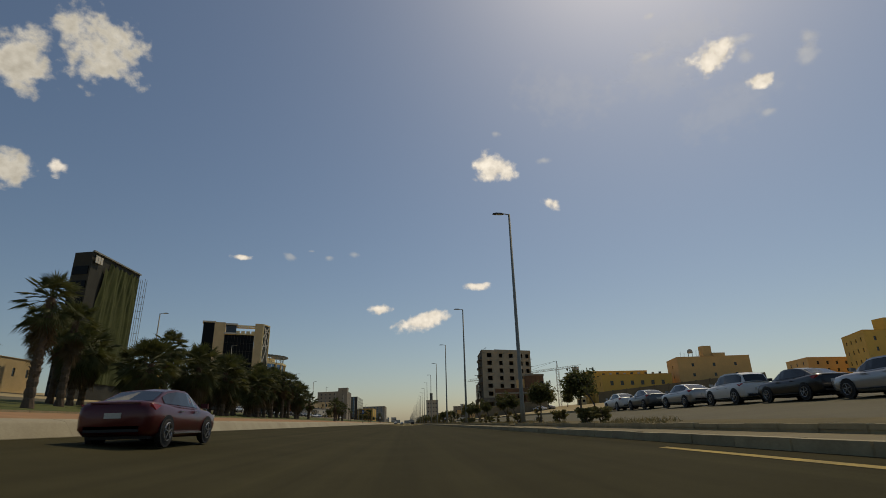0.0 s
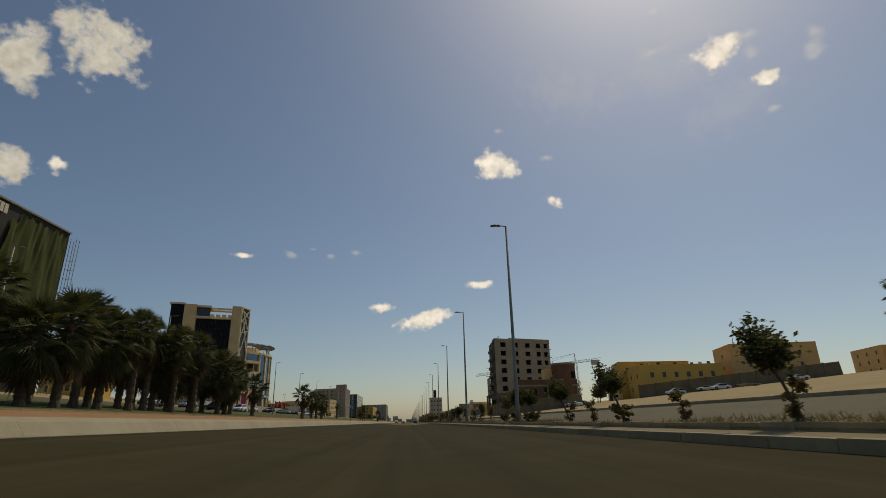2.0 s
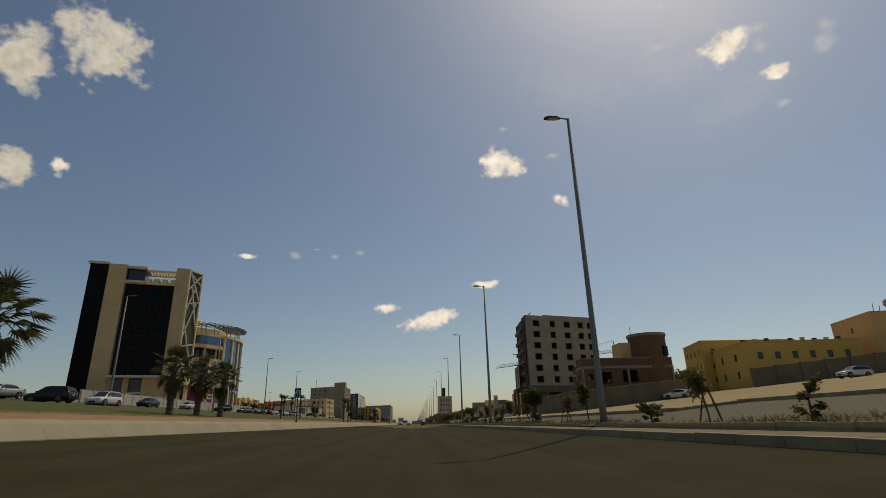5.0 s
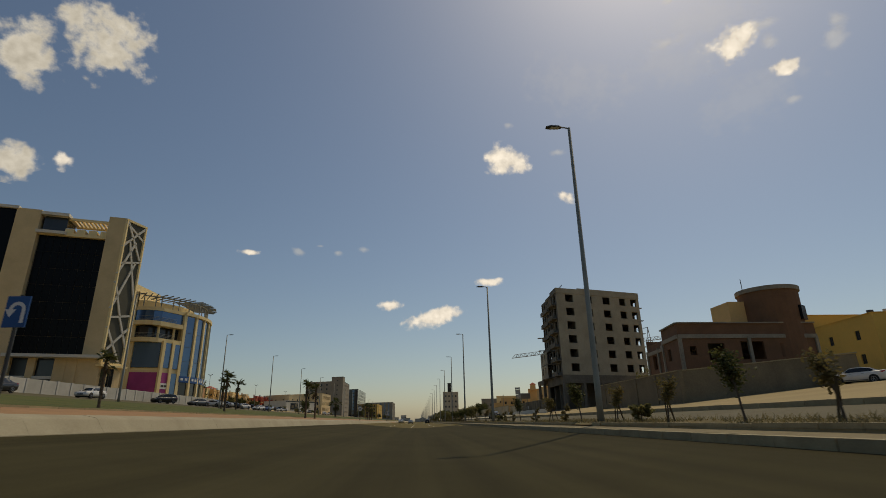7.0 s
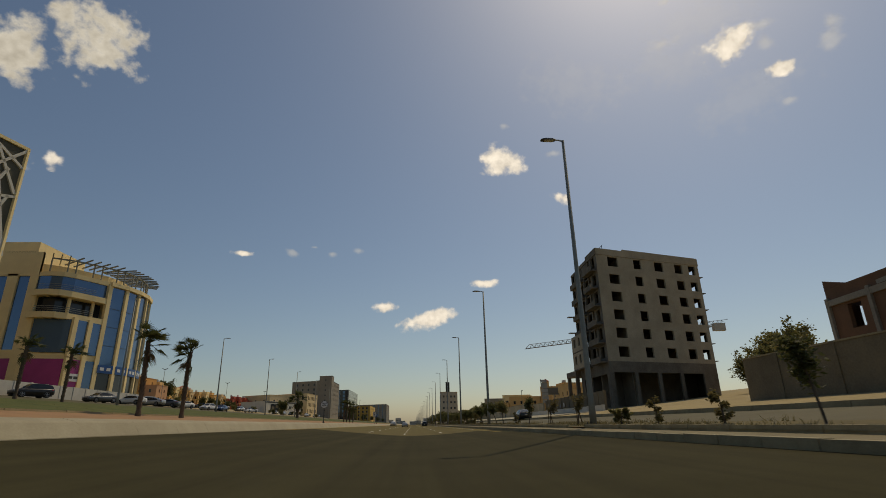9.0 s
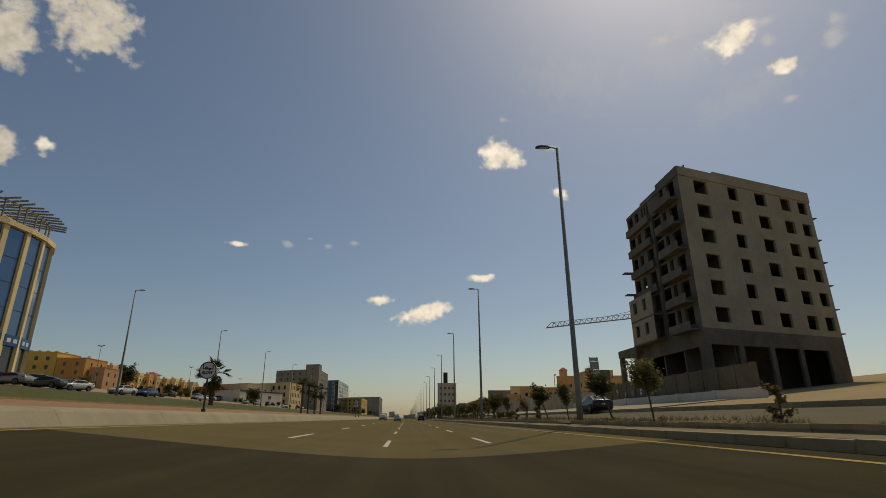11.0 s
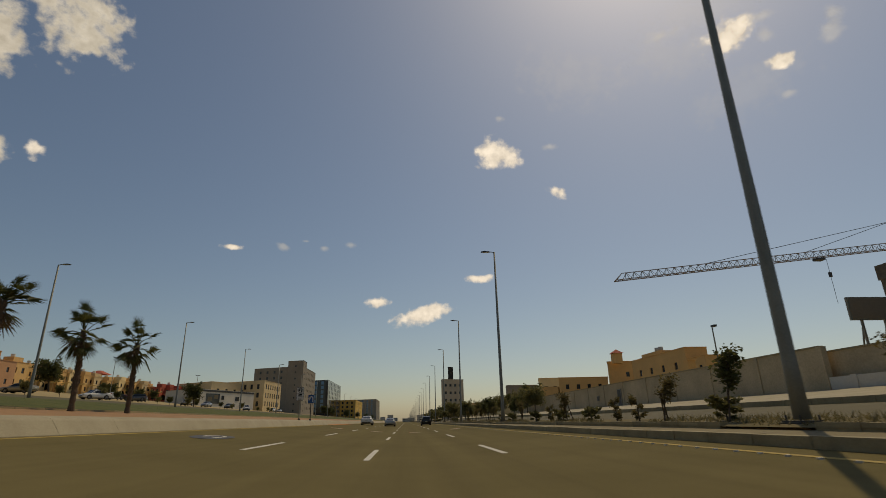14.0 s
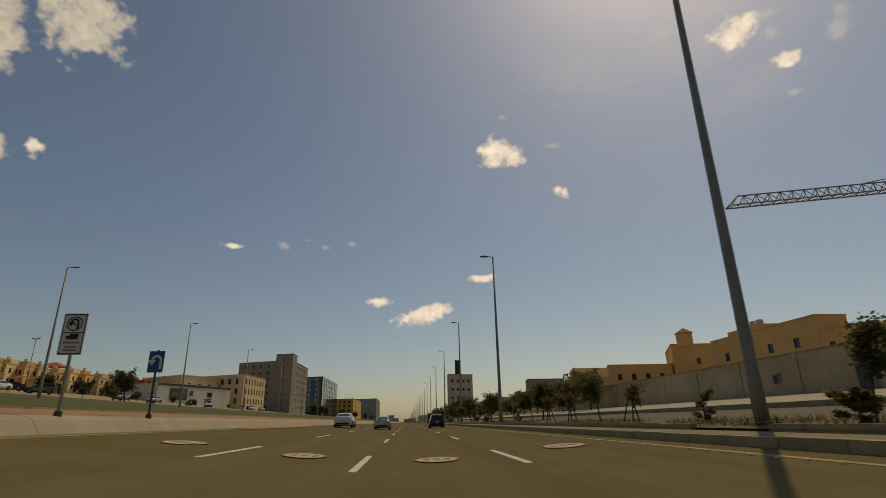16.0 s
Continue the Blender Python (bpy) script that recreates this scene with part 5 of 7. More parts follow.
cloud_thick = cloud_material("cloud_vapour", 1.0, (0.58, 0.545, 0.49), (0.92, 0.88, 0.82))
cloud_bright = cloud_material("cloud_bright", 1.0, (1.35, 1.26, 1.17), (0.8, 0.745, 0.69))
cloud_thin = cloud_material("cloud_wisp", 0.36, (0.9, 0.88, 0.84))
glare_veil = cloud_material("glare_veil", 0.13, (0.8, 0.78, 0.76))
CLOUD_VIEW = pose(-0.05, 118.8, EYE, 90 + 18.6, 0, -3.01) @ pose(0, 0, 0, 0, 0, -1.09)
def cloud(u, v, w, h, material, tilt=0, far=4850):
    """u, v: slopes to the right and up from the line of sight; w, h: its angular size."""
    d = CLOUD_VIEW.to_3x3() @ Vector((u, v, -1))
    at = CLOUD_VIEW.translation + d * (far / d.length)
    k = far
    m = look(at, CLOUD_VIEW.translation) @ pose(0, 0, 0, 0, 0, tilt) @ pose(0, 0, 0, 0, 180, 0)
    s = Shape()
    s.poly([(-w * k, -h * k, 0), (w * k, -h * k, 0), (w * k, h * k, 0), (-w * k, h * k, 0)])
    ob = single("cloud", s, material, label="small bright fair-weather cloud in a blue sky", category="cloud", group="clouds")
    ob.matrix_world = m
    return ob
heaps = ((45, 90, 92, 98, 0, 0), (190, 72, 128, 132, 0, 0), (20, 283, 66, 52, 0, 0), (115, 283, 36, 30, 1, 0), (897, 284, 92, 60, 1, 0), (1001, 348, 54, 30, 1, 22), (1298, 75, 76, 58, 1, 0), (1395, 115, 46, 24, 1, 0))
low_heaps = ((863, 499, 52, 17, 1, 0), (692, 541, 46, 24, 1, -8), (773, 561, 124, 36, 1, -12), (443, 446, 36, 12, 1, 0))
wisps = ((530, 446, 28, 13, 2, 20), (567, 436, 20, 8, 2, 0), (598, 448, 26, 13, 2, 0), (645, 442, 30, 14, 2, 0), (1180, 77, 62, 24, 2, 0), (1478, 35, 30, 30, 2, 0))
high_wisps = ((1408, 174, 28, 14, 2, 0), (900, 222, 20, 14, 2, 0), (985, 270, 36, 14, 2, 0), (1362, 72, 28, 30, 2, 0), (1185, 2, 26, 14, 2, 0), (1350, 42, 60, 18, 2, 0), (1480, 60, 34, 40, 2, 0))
# broad faint wisps, added partly to paint the glare near the sun
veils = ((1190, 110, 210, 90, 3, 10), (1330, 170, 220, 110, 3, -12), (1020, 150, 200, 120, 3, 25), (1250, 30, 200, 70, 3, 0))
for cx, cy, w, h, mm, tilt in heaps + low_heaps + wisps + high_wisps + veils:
    cloud((cx - 784) / 905, (441 - cy) / 905, w / 905 * 0.62, h / 905 * 0.62, (cloud_thick, cloud_bright, cloud_thin, glare_veil)[mm], tilt)

# ---- vehicles ----
tyre_rubber = surface("tyre_rubber", (0.02, 0.02, 0.02), (0.035, 0.033, 0.03), scale=4, fine=30, bump=0.1)
rim_alloy = gloss("alloy_rim", (0.35, 0.35, 0.36), rough=0.35, metal=0.9)
car_glass = gloss("car_glass", (0.015, 0.018, 0.02), rough=0.05)
tail_red = gloss("tail_light_red", (0.35, 0.02, 0.02), rough=0.15)
head_clear = gloss("headlight_clear", (0.6, 0.62, 0.65), rough=0.1)
plate_pale = surface("plate_pale", (0.6, 0.58, 0.5), bump=0)
black_trim = surface("black_trim", (0.02, 0.02, 0.02), rough=0.6, bump=0)
COATS = {name: gloss(name + "_car_paint", c, rough=0.32, metal=m, coat=0.3) for name, c, m in (
    ("red", (0.085, 0.004, 0.006), 0.2), ("white", (0.72, 0.7, 0.66), 0.0), ("silver", (0.42, 0.42, 0.42), 0.6), ("black", (0.012, 0.012, 0.014), 0.1),
    ("grey", (0.12, 0.125, 0.13), 0.5), ("blue", (0.05, 0.09, 0.2), 0.4), ("gold", (0.3, 0.26, 0.19), 0.5))}

SEDAN = dict(L=4.85, body=((-2.42, .74, .42, .9), (-2.36, .84, .32, 1.02), (-2.15, .89, .26, 1.09), (-1.7, .91, .22, 1.07), (-0.8, .915, .2, 0.99), (0.3, .915, .2, .965), (1.1, .91, .2, .955), (1.6, .9, .22, .93), (2.05, .87, .26, .86), (2.32, .8, .3, .76), (2.42, .68, .36, .66)),
             cabin=((-1.85, .74, 1.05, .7, 1.08), (-1.08, .8, 1.0, .6, 1.38), (-0.5, .82, .97, .615, 1.46), (0.1, .83, .95, .61, 1.455), (0.42, .83, .95, .585, 1.41), (1.15, .77, .94, .7, .965)), roof=(-1.0, 0.42), axles=(-1.42, 1.4), r=0.335)
WAGON = dict(L=4.65, body=((-2.3, .74, .44, .9), (-2.26, .84, .36, 1.05), (-2.0, .9, .3, 1.1), (-1.2, .92, .26, 1.08), (0.0, .92, .25, 1.06), (1.0, .92, .25, 1.04), (1.5, .91, .27, 1.0), (2.0, .86, .3, .92), (2.24, .76, .36, .82), (2.32, .6, .44, .7)),
             cabin=((-2.22, .78, 1.04, .70, 1.10), (-1.95, .8, 1.06, .64, 1.52), (-1.5, .82, 1.06, .65, 1.64), (-0.3, .83, 1.05, .65, 1.68), (0.3, .83, 1.04, .62, 1.62), (1.2, .78, 1.0, .74, 1.03)), roof=(-1.85, 0.25), axles=(-1.38, 1.38), r=0.37)


def car(kind, coat, name, label, group="parked cars"):
    """A car facing +y, its wheels on z = 0."""
    spec, paint = (SEDAN if kind == "sedan" else WAGON), COATS[coat]
    root = thing(name, label=label, category="car", group=group)
    b = Shape()
    rings = []
    for y, hw, zb, zt in spec["body"]:
        zm = zb + (zt - zb) * 0.55
        half = [(0.0, zb), (hw * 0.86, zb), (hw * 0.97, zb + 0.1), (hw, zm), (hw * 0.975, zt - 0.1), (hw * 0.9, zt - 0.02), (hw * 0.6, zt + 0.015), (0.0, zt + 0.03)]
        rings.append([(x, y, z) for x, z in half] + [(-x, y, z) for x, z in half[-2:0:-1]])
    n = len(rings[0])
    for p, q in zip(rings, rings[1:]):
        for i in range(n):
            b.poly([p[i], p[(i + 1) % n], q[(i + 1) % n], q[i]][::-1])
    b.poly(rings[0][::-1][::-1]), b.poly(rings[-1][::-1])
    body = part("body", b, paint, root, smooth=True)
    secs = [[Vector(v) for v in ((-hb, y, zb), (-ht, y, zt), (0, y, zt + 0.03), (ht, y, zt), (hb, y, zb))] for y, hb, zb, ht, zt in spec["cabin"]]
    shell = Shape()
    for p, q in zip(secs, secs[1:]):
        for i in range(4):
            shell.poly([p[i], q[i], q[i + 1], p[i + 1]])
    part("cabin", shell, paint, root)

    def pane(c, u0, u1, v0, v1):
        """A glass panel set just proud of the four-cornered patch c."""
        at = lambda u, v: c[0].lerp(c[1], u).lerp(c[3].lerp(c[2], u), v)
        k = [at(u0, v0), at(u1, v0), at(u1, v1), at(u0, v1)]
        nrm = (k[1] - k[0]).cross(k[3] - k[0]).normalized() * 0.012
        if nrm.dot(at(0.5, 0.5) - Vector((0, at(0.5, 0.5).y, 0.9))) < 0:
            nrm = -nrm
        return [v + nrm for v in k]
    last = len(secs) - 2
    for side, (lo, hi) in enumerate(((0, 1), (4, 3))):
        g = Shape()
        for k, (p, q) in enumerate(zip(secs, secs[1:])):
            u0, u1 = (0.55 if k == 0 else 0.0), (0.5 if k == last else 1.0)
            g.poly(pane([p[lo], q[lo], q[hi], p[hi]], u0, u1, 0.1, 0.86))
        part("side_window", g, car_glass, root, "dark tinted glass")
    for k, nm in ((0, "rear_window"), (last, "windscreen")):
        p, q = secs[k], secs[k + 1]
        g = Shape()
        g.poly(pane([p[1], p[2], q[2], q[1]], 0.1, 1.0, 0.06, 0.94)), g.poly(pane([p[2], p[3], q[3], q[2]], 0.0, 0.9, 0.06, 0.94))
        part(nm, g, car_glass, root, "dark tinted glass")
    y0, y1 = spec["body"][0][0], spec["body"][-1][0]
    zr, zf = spec["body"][2][3], spec["body"][-3][3]
    for s in (-1, 1):
        # wedge lamps that wrap round the rear corner
        tl = Shape()
        tl.poly([(s * 0.42, y0 + 0.03, zr - 0.13), (s * 0.42, y0 + 0.03, zr - 0.2), (s * 0.78, y0 + 0.07, zr - 0.24), (s * 0.84, y0 + 0.09, zr - 0.06)])
        tl.poly([(s * 0.84, y0 + 0.09, zr - 0.06), (s * 0.78, y0 + 0.07, zr - 0.24), (s * 0.895, y0 + 0.3, zr - 0.22), (s * 0.9, y0 + 0.52, zr - 0.1)])
        part("tail_light", tl, tail_red, root)
        part("headlight", Shape().box((s * 0.6, y1 - 0.14, zf - 0.1), (0.34, 0.2, 0.12)), head_clear, root)
        part("mirror", Shape().box((s * 1.0, spec["cabin"][-1][0] - 0.35, spec["cabin"][-1][2] + 0.1), (0.2, 0.12, 0.14)), paint, root)
        part("sill_trim", Shape().box((s * 0.905, 0, 0.3), (0.04, 1.9, 0.045)), rim_alloy if coat == "red" else black_trim, root)
        for d in (-0.62, 0.35):
            part("door_handle", Shape().box((s * 0.925, d, 0.86), (0.03, 0.2, 0.03)), rim_alloy if coat != "black" else black_trim, root)
    lip = spec["body"][1]
    part("boot_lip", Shape().box((0, lip[0] + 0.06, lip[3] + 0.02), (1.2, 0.16, 0.035)), paint, root)
    part("bumper_trim", Shape().box((0, y0 + 0.05, 0.42), (1.3, 0.1, 0.14)), black_trim, root)
    part("plate", Shape().box((0, y0 - 0.005, 0.74), (0.4, 0.03, 0.13)), plate_pale, root, "pale number plate")
    part("grille", Shape().box((0, y1 - 0.03, 0.5), (0.8, 0.1, 0.16)), black_trim, root)
    part("underbody", Shape().box((0, 0, 0.24), (1.5, 4.2, 0.12)), black_trim, root)
    r = spec["r"]
    for s in (-1, 1):
        for ay in spec["axles"]:
            part("wheel_arch", Shape().tube([(s * 0.80, ay, r + 0.02), (s * 0.925, ay, r + 0.02)], [r + 0.07, r + 0.07], n=18), black_trim, root)
            w = part("wheel", Shape().tube([(s * 0.72, ay, r), (s * 0.75, ay, r), (s * 0.92, ay, r), (s * 0.94, ay, r)], [r * 0.9, r, r, r * 0.88], n=18), tyre_rubber, root, smooth=False)
            rim = Shape().tube([(s * 0.938, ay, r), (s * 0.958, ay, r)], [r * 0.16, r * 0.12], n=10)
            ring = [(s * 0.946, ay + r * 0.66 * math.cos(2 * math.pi * k / 16), r + r * 0.66 * math.sin(2 * math.pi * k / 16)) for k in range(17)]
            rim.tube(ring, [0.018] * 17, n=5, cap=False)
            for k in range(5):
                a = 2 * math.pi * (k + 0.25) / 5
                rim.beam((s * 0.95, ay, r), (s * 0.946, ay + r * 0.64 * math.cos(a), r + r * 0.64 * math.sin(a)), 0.045, 0.03)
            part("rim", rim, rim_alloy, w)
    return root


fleet = {}
def put_car(kind, coat, x, y, turn=0.0, label="", name="parked_car"):
    at = plan(x, y)
    m = Matrix.Translation(at) @ pose(0, 0, 0, 0, 0, turn)
    key = (kind, coat, label)
    if key not in fleet:
        fleet[key] = car(kind, coat, name, label)
        fleet[key].matrix_world = m
        return fleet[key]
    ob = copy_thing(fleet[key], m)
    return ob


put_car("sedan", "red", -7.1, 15.3, 0, "dark red metallic sedan in the carriageway", "sedan_car")
put_car("sedan", "white", -6.8, 326.0, 0, "white sedan driving in the carriageway", "sedan_car")
put_car("sedan", "silver", -3.1, 335.0, 0, "silver blue sedan driving in the carriageway", "sedan_car")
put_car("wagon", "black", 3.6, 339.5, 0, "black four-wheel drive on the carriageway", "wagon_car")
for kind, coat, x, y, turn in (("sedan", "white", 19.6, 43.6, -2), ("sedan", "grey", 19.3, 37.4, -3), ("sedan", "silver", 19.0, 30.6, -2), ("wagon", "white", 19.0, 24.9, -4), ("sedan", "black", 18.8, 19.4, -3), ("sedan", "silver", 18.4, 14.0, -3), ("sedan", "black", 15.6, 227.6, 1)):
    put_car(kind, coat, x, y, turn, f"{coat} {'sedan' if kind == 'sedan' else 'four-wheel drive'} parked on the dusty service road")
left_cars = (("sedan", "white", -40, 109, 180), ("sedan", "silver", -43, 127, 175), ("wagon", "black", -38, 129, 90), ("wagon", "white", -34, 133, 180), ("sedan", "grey", -45, 116, 90), ("sedan", "black", -43.6, 159.7, 180), ("sedan", "white", -44.9, 178.2, 180),
             ("wagon", "black", -47.5, 204.6, 150), ("sedan", "grey", -46.2, 217.8, 160), ("sedan", "white", -47.6, 228.6, 90), ("sedan", "silver", -47.6, 235.7, 90), ("sedan", "grey", -47.6, 242.3, 90))
far_cars = (("sedan", "white", -46.2, 246.8, 160), ("sedan", "white", -44.9, 257.4, 170), ("sedan", "blue", -44.9, 265.3, 180), ("sedan", "grey", -61.4, 290.6, 110), ("sedan", "black", -65.7, 340, 120), ("wagon", "grey", -62.5, 344, 120), ("sedan", "white", -60, 237, 140), ("sedan", "black", -59, 241, 140), ("sedan", "red", -58, 245, 140), ("wagon", "white", -57, 250, 140), ("sedan", "grey", -56, 258, 150),
            ("wagon", "silver", -60.8, 324.4, 180), ("sedan", "white", -64, 335.6, 180), ("sedan", "white", -64, 348.4, 180), ("wagon", "white", -49.6, 391.6, 200), ("sedan", "silver", -57.6, 377.2, 180), ("sedan", "gold", -57.6, 362.8, 180), ("wagon", "grey", -60.8, 406, 180), ("wagon", "white", -57.6, 455.6, 180), ("sedan", "silver", -59.2, 474.8, 180), ("sedan", "white", -52.8, 313.2, 150), ("sedan", "black", -59.2, 290.8, 90), ("sedan", "gold", -59.2, 302, 90))
for kind, coat, x, y, turn in left_cars + far_cars:
    put_car(kind, coat, x, y, turn, f"{coat} {'sedan' if kind == 'sedan' else 'four-wheel drive'} parked on the far side road")
for kind, coat, x, y, turn in (("sedan", "white", 70, 128, 90), ("sedan", "white", 82.8, 152.6, 75), ("sedan", "white", 92, 124, 80), ("wagon", "white", 62, 136, 90), ("sedan", "gold", 45, 160, 40), ("sedan", "white", 40, 152, 30)):
    put_car(kind, coat, x, y, turn, f"{coat} {'sedan' if kind == 'sedan' else 'four-wheel drive'} parked on the sandy lot")

# ---- planting on the verge ----
def leafy(name, height, seed, spread, leaves, label, leaf_mat, leaf=0.11, trunk=0.05, low=0.35, stakes=False, category="tree", group="verge planting", lean=0.0):
    """A small tree: a tapered trunk, limbs, and leaves clustered round the limb ends."""
    rnd = random.Random(seed)
    root = thing(name, label=label, category=category, group=group)
    w = Shape()
    top = Vector((rnd.uniform(-0.1, 0.1) * height - lean, rnd.uniform(-0.1, 0.1) * height, height * 0.72))
    w.tube([(0, 0, -0.1), (top.x * 0.4, top.y * 0.5, height * 0.36), top], [trunk, trunk * 0.8, trunk * 0.35], n=7)
    ends = []
    for i in range(max(6, leaves // 55)):
        f = rnd.uniform(low, 1.0)
        a = Vector((top.x * f, top.y * f, height * 0.72 * f))
        az = rnd.uniform(0, 6.283)
        r = spread * rnd.uniform(0.35, 1.0) * (1.15 - 0.5 * abs(f - 0.65))
        e = a + Vector((math.cos(az) * r, math.sin(az) * r, height * rnd.uniform(0.03, 0.27)))
        w.tube([a, a.lerp(e, 0.5) + Vector((0, 0, 0.05)), e], [trunk * 0.45, trunk * 0.3, trunk * 0.12], n=5, cap=False)
        ends.append((a, e))
    part("trunk", w, bark, root)
    lf = Shape()
    for i in range(leaves):
        a, e = rnd.choice(ends)
        c = a.lerp(e, rnd.uniform(0.45, 1.05)) + Vector((rnd.gauss(0, 0.13), rnd.gauss(0, 0.13), rnd.gauss(0, 0.1))) * (height / 2.6)
        u = Vector((rnd.gauss(0, 1), rnd.gauss(0, 1), rnd.gauss(0, 0.6))).normalized()
        v = u.cross(Vector((rnd.gauss(0, 1), rnd.gauss(0, 1), rnd.gauss(0, 1)))).normalized()
        k = leaf * rnd.uniform(0.6, 1.3)
        lf.poly([c - u * k, c + v * k * 0.55, c + u * k, c - v * k * 0.55])
    part("crown", lf, leaf_mat, root)
    if stakes:
        for dx in (-0.35, 0.3):
            part("stake", Shape().beam((dx, 0.1, -0.1), (dx * 0.2, 0, height * 0.5), 0.04), frond_dry, root, "leaning wooden stake")
    return root


kinds = [leafy("young_tree", 2.2, 1, 0.3, 900, "young tree with sparse dark leaves on the verge", leaf_green, leaf=0.065, trunk=0.035, low=0.45),
         leafy("young_tree", 1.85, 2, 0.36, 520, "thin sapling with dry leaves on the verge", leaf_dry, leaf=0.06, trunk=0.03, stakes=True),
         leafy("verge_shrub", 0.75, 3, 0.42, 1500, "low dusty green shrub on the verge", leaf_olive, leaf=0.06, trunk=0.03, low=0.1, category="shrub"),
         leafy("young_tree", 2.55, 4, 0.72, 4600, "young tree with a bare trunk and dark leafy crown", leaf_green, leaf=0.078, trunk=0.05, low=0.62),
         leafy("verge_shrub", 1.1, 5, 0.3, 420, "leggy half-dry shrub on the verge", leaf_dry, leaf=0.06, trunk=0.03, low=0.1, category="shrub"),
         leafy("young_tree", 2.4, 6, 0.62, 2400, "young tree with olive dusty leaves on a bare trunk", leaf_olive, leaf=0.065, trunk=0.04, low=0.55),
         leafy("young_tree", 2.25, 8, 0.5, 1700, "leaning young tree with a loose dark crown", leaf_green, leaf=0.07, trunk=0.045, low=0.6, lean=0.6),
         leafy("young_tree", 2.2, 11, 0.45, 150, "leaning half-bare young tree with few leaves", leaf_green, leaf=0.06, trunk=0.04, low=0.6, lean=0.6)]
verge_a = ((21.0, 7), (20.6, 2), (23.2, 3), (23.4, 2), (23.0, 2), (27, 2), (31.7, 3), (32.2, 4), (37.6, 6), (37.9, 2), (41.8, 6), (42.0, 4), (46.5, 4), (51.2, 6), (51.4, 2), (54.6, 4), (58.0, 6), (58.1, 4), (65.9, 6), (66.2, 2), (67.4, 2), (72.3, 3), (72.6, 2), (76.8, 5), (77.1, 2), (84, 1), (89, 0), (93, 4), (97, 1), (101, 2), (108, 0), (112, 1))
verge_b = ((119.1, 3), (119.6, 2), (122.6, 1), (126.4, 1), (129.7, 0), (133.9, 1), (136, 2), (138.9, 1), (144.1, 0), (147, 4), (150, 1), (155, 4), (160.9, 0), (164.8, 4), (168.8, 4), (172.3, 2), (178, 1), (184, 1), (190, 0), (196, 4), (202.7, 5), (206.5, 6))
verge_c = ((212.7, 0), (216.9, 6), (219.8, 0), (220.1, 4), (223.6, 1), (226.8, 4), (230.2, 0), (231, 2), (233.8, 6), (234.2, 2), (238.1, 0), (238.3, 4), (242.2, 1), (247.9, 0), (248.2, 2), (251.7, 1), (253.8, 4), (256, 4), (259, 2), (263, 1), (263.4, 2), (266, 4), (269.8, 5), (270.0, 2), (273.1, 1), (277.2, 0), (277.5, 2), (282.9, 4), (288, 1), (291, 0), (296, 1), (300, 1), (305, 0))
placed = set()
rnd = random.Random(9)
def plant(k, x, y):
    m = Matrix.Translation(plan(x, y, 0.18)) @ pose(0, 0, 0, 0, 0, rnd.uniform(-25, 25) if k > 5 else rnd.uniform(0, 360))
    if k not in placed:
        placed.add(k)
        kinds[k].matrix_world = m
    else:
        copy_thing(kinds[k], m)
for y, k in verge_a + verge_b + verge_c:
    plant(k, 8.25 + rnd.uniform(-0.15, 0.15), y)
for i in range(34):
    plant(rnd.choice((0, 1, 1, 2, 5, 4)), rnd.uniform(7.6, 9.0), 308 + i * 6.5 + rnd.uniform(-2, 2))

straw = surface("straw", (0.24, 0.2, 0.1), (0.15, 0.13, 0.06), scale=1.5, fine=10, bump=0.0, rough=0.9, thin=0.4)
# dry grass on the verge and a ragged edge of the turf
def grass(name, x0, x1, y0, y1, count, h, material, label, seed, lift=0.1):
    rr = random.Random(seed)
    s = Shape()
    for i in range(count):
        x, y = rr.uniform(x0, x1), rr.uniform(y0, y1)
        if noise.noise((x * 0.5, y * 0.22, seed)) < -0.05:
            continue
        z = ground_z(x) + lift
        a, l = rr.uniform(0, 6.283), h * rr.uniform(0.4, 1.2)
        d = Vector((math.cos(a), math.sin(a), 0)) * 0.022
        t = Vector((x + rr.gauss(0, 0.1), y + rr.gauss(0, 0.1), z + l))
        s.poly([(x - d.x, y - d.y, z), (x + d.x, y + d.y, z), t])
    return single(name, s, material, label=label, category="grass", kind="stuff")
grass("dry_grass", E_R + 1.1, VB, 18, 330, 26000, 0.17, straw, "dry straw-coloured grass tufts on the verge", 21, 0.2)
grass("turf_blades", GM, BR - 0.3, 20, 330, 16000, 0.035, turf, "short green turf blades under the palms", 22, MED)

# ---- signs ----

def arc(cx, cz, r, w, a0, a1, y, n=14):
    """A flat ring segment standing upright."""
    s = Shape()
    for i in range(n):
        p, q = radians(a0 + (a1 - a0) * i / n), radians(a0 + (a1 - a0) * (i + 1) / n)
        s.poly([(cx + (r - w / 2) * math.cos(p), y, cz + (r - w / 2) * math.sin(p)), (cx + (r + w / 2) * math.cos(p), y, cz + (r + w / 2) * math.sin(p)),
                (cx + (r + w / 2) * math.cos(q), y, cz + (r + w / 2) * math.sin(q)), (cx + (r - w / 2) * math.cos(q), y, cz + (r - w / 2) * math.sin(q))])
    return s

def u_arrow(cx, cz, k, y):
    """A U-turn arrow: up on the right, over, and down on the left to a head."""
    s = arc(cx, cz, 0.16 * k, 0.09 * k, 0, 180, y)
    s.box((cx + 0.16 * k, y, cz - 0.17 * k), (0.09 * k, 0.004, 0.34 * k))
    s.poly([(cx - 0.30 * k, y, cz + 0.01 * k), (cx - 0.02 * k, y, cz + 0.01 * k), (cx - 0.16 * k, y, cz - 0.2 * k)])
    return s

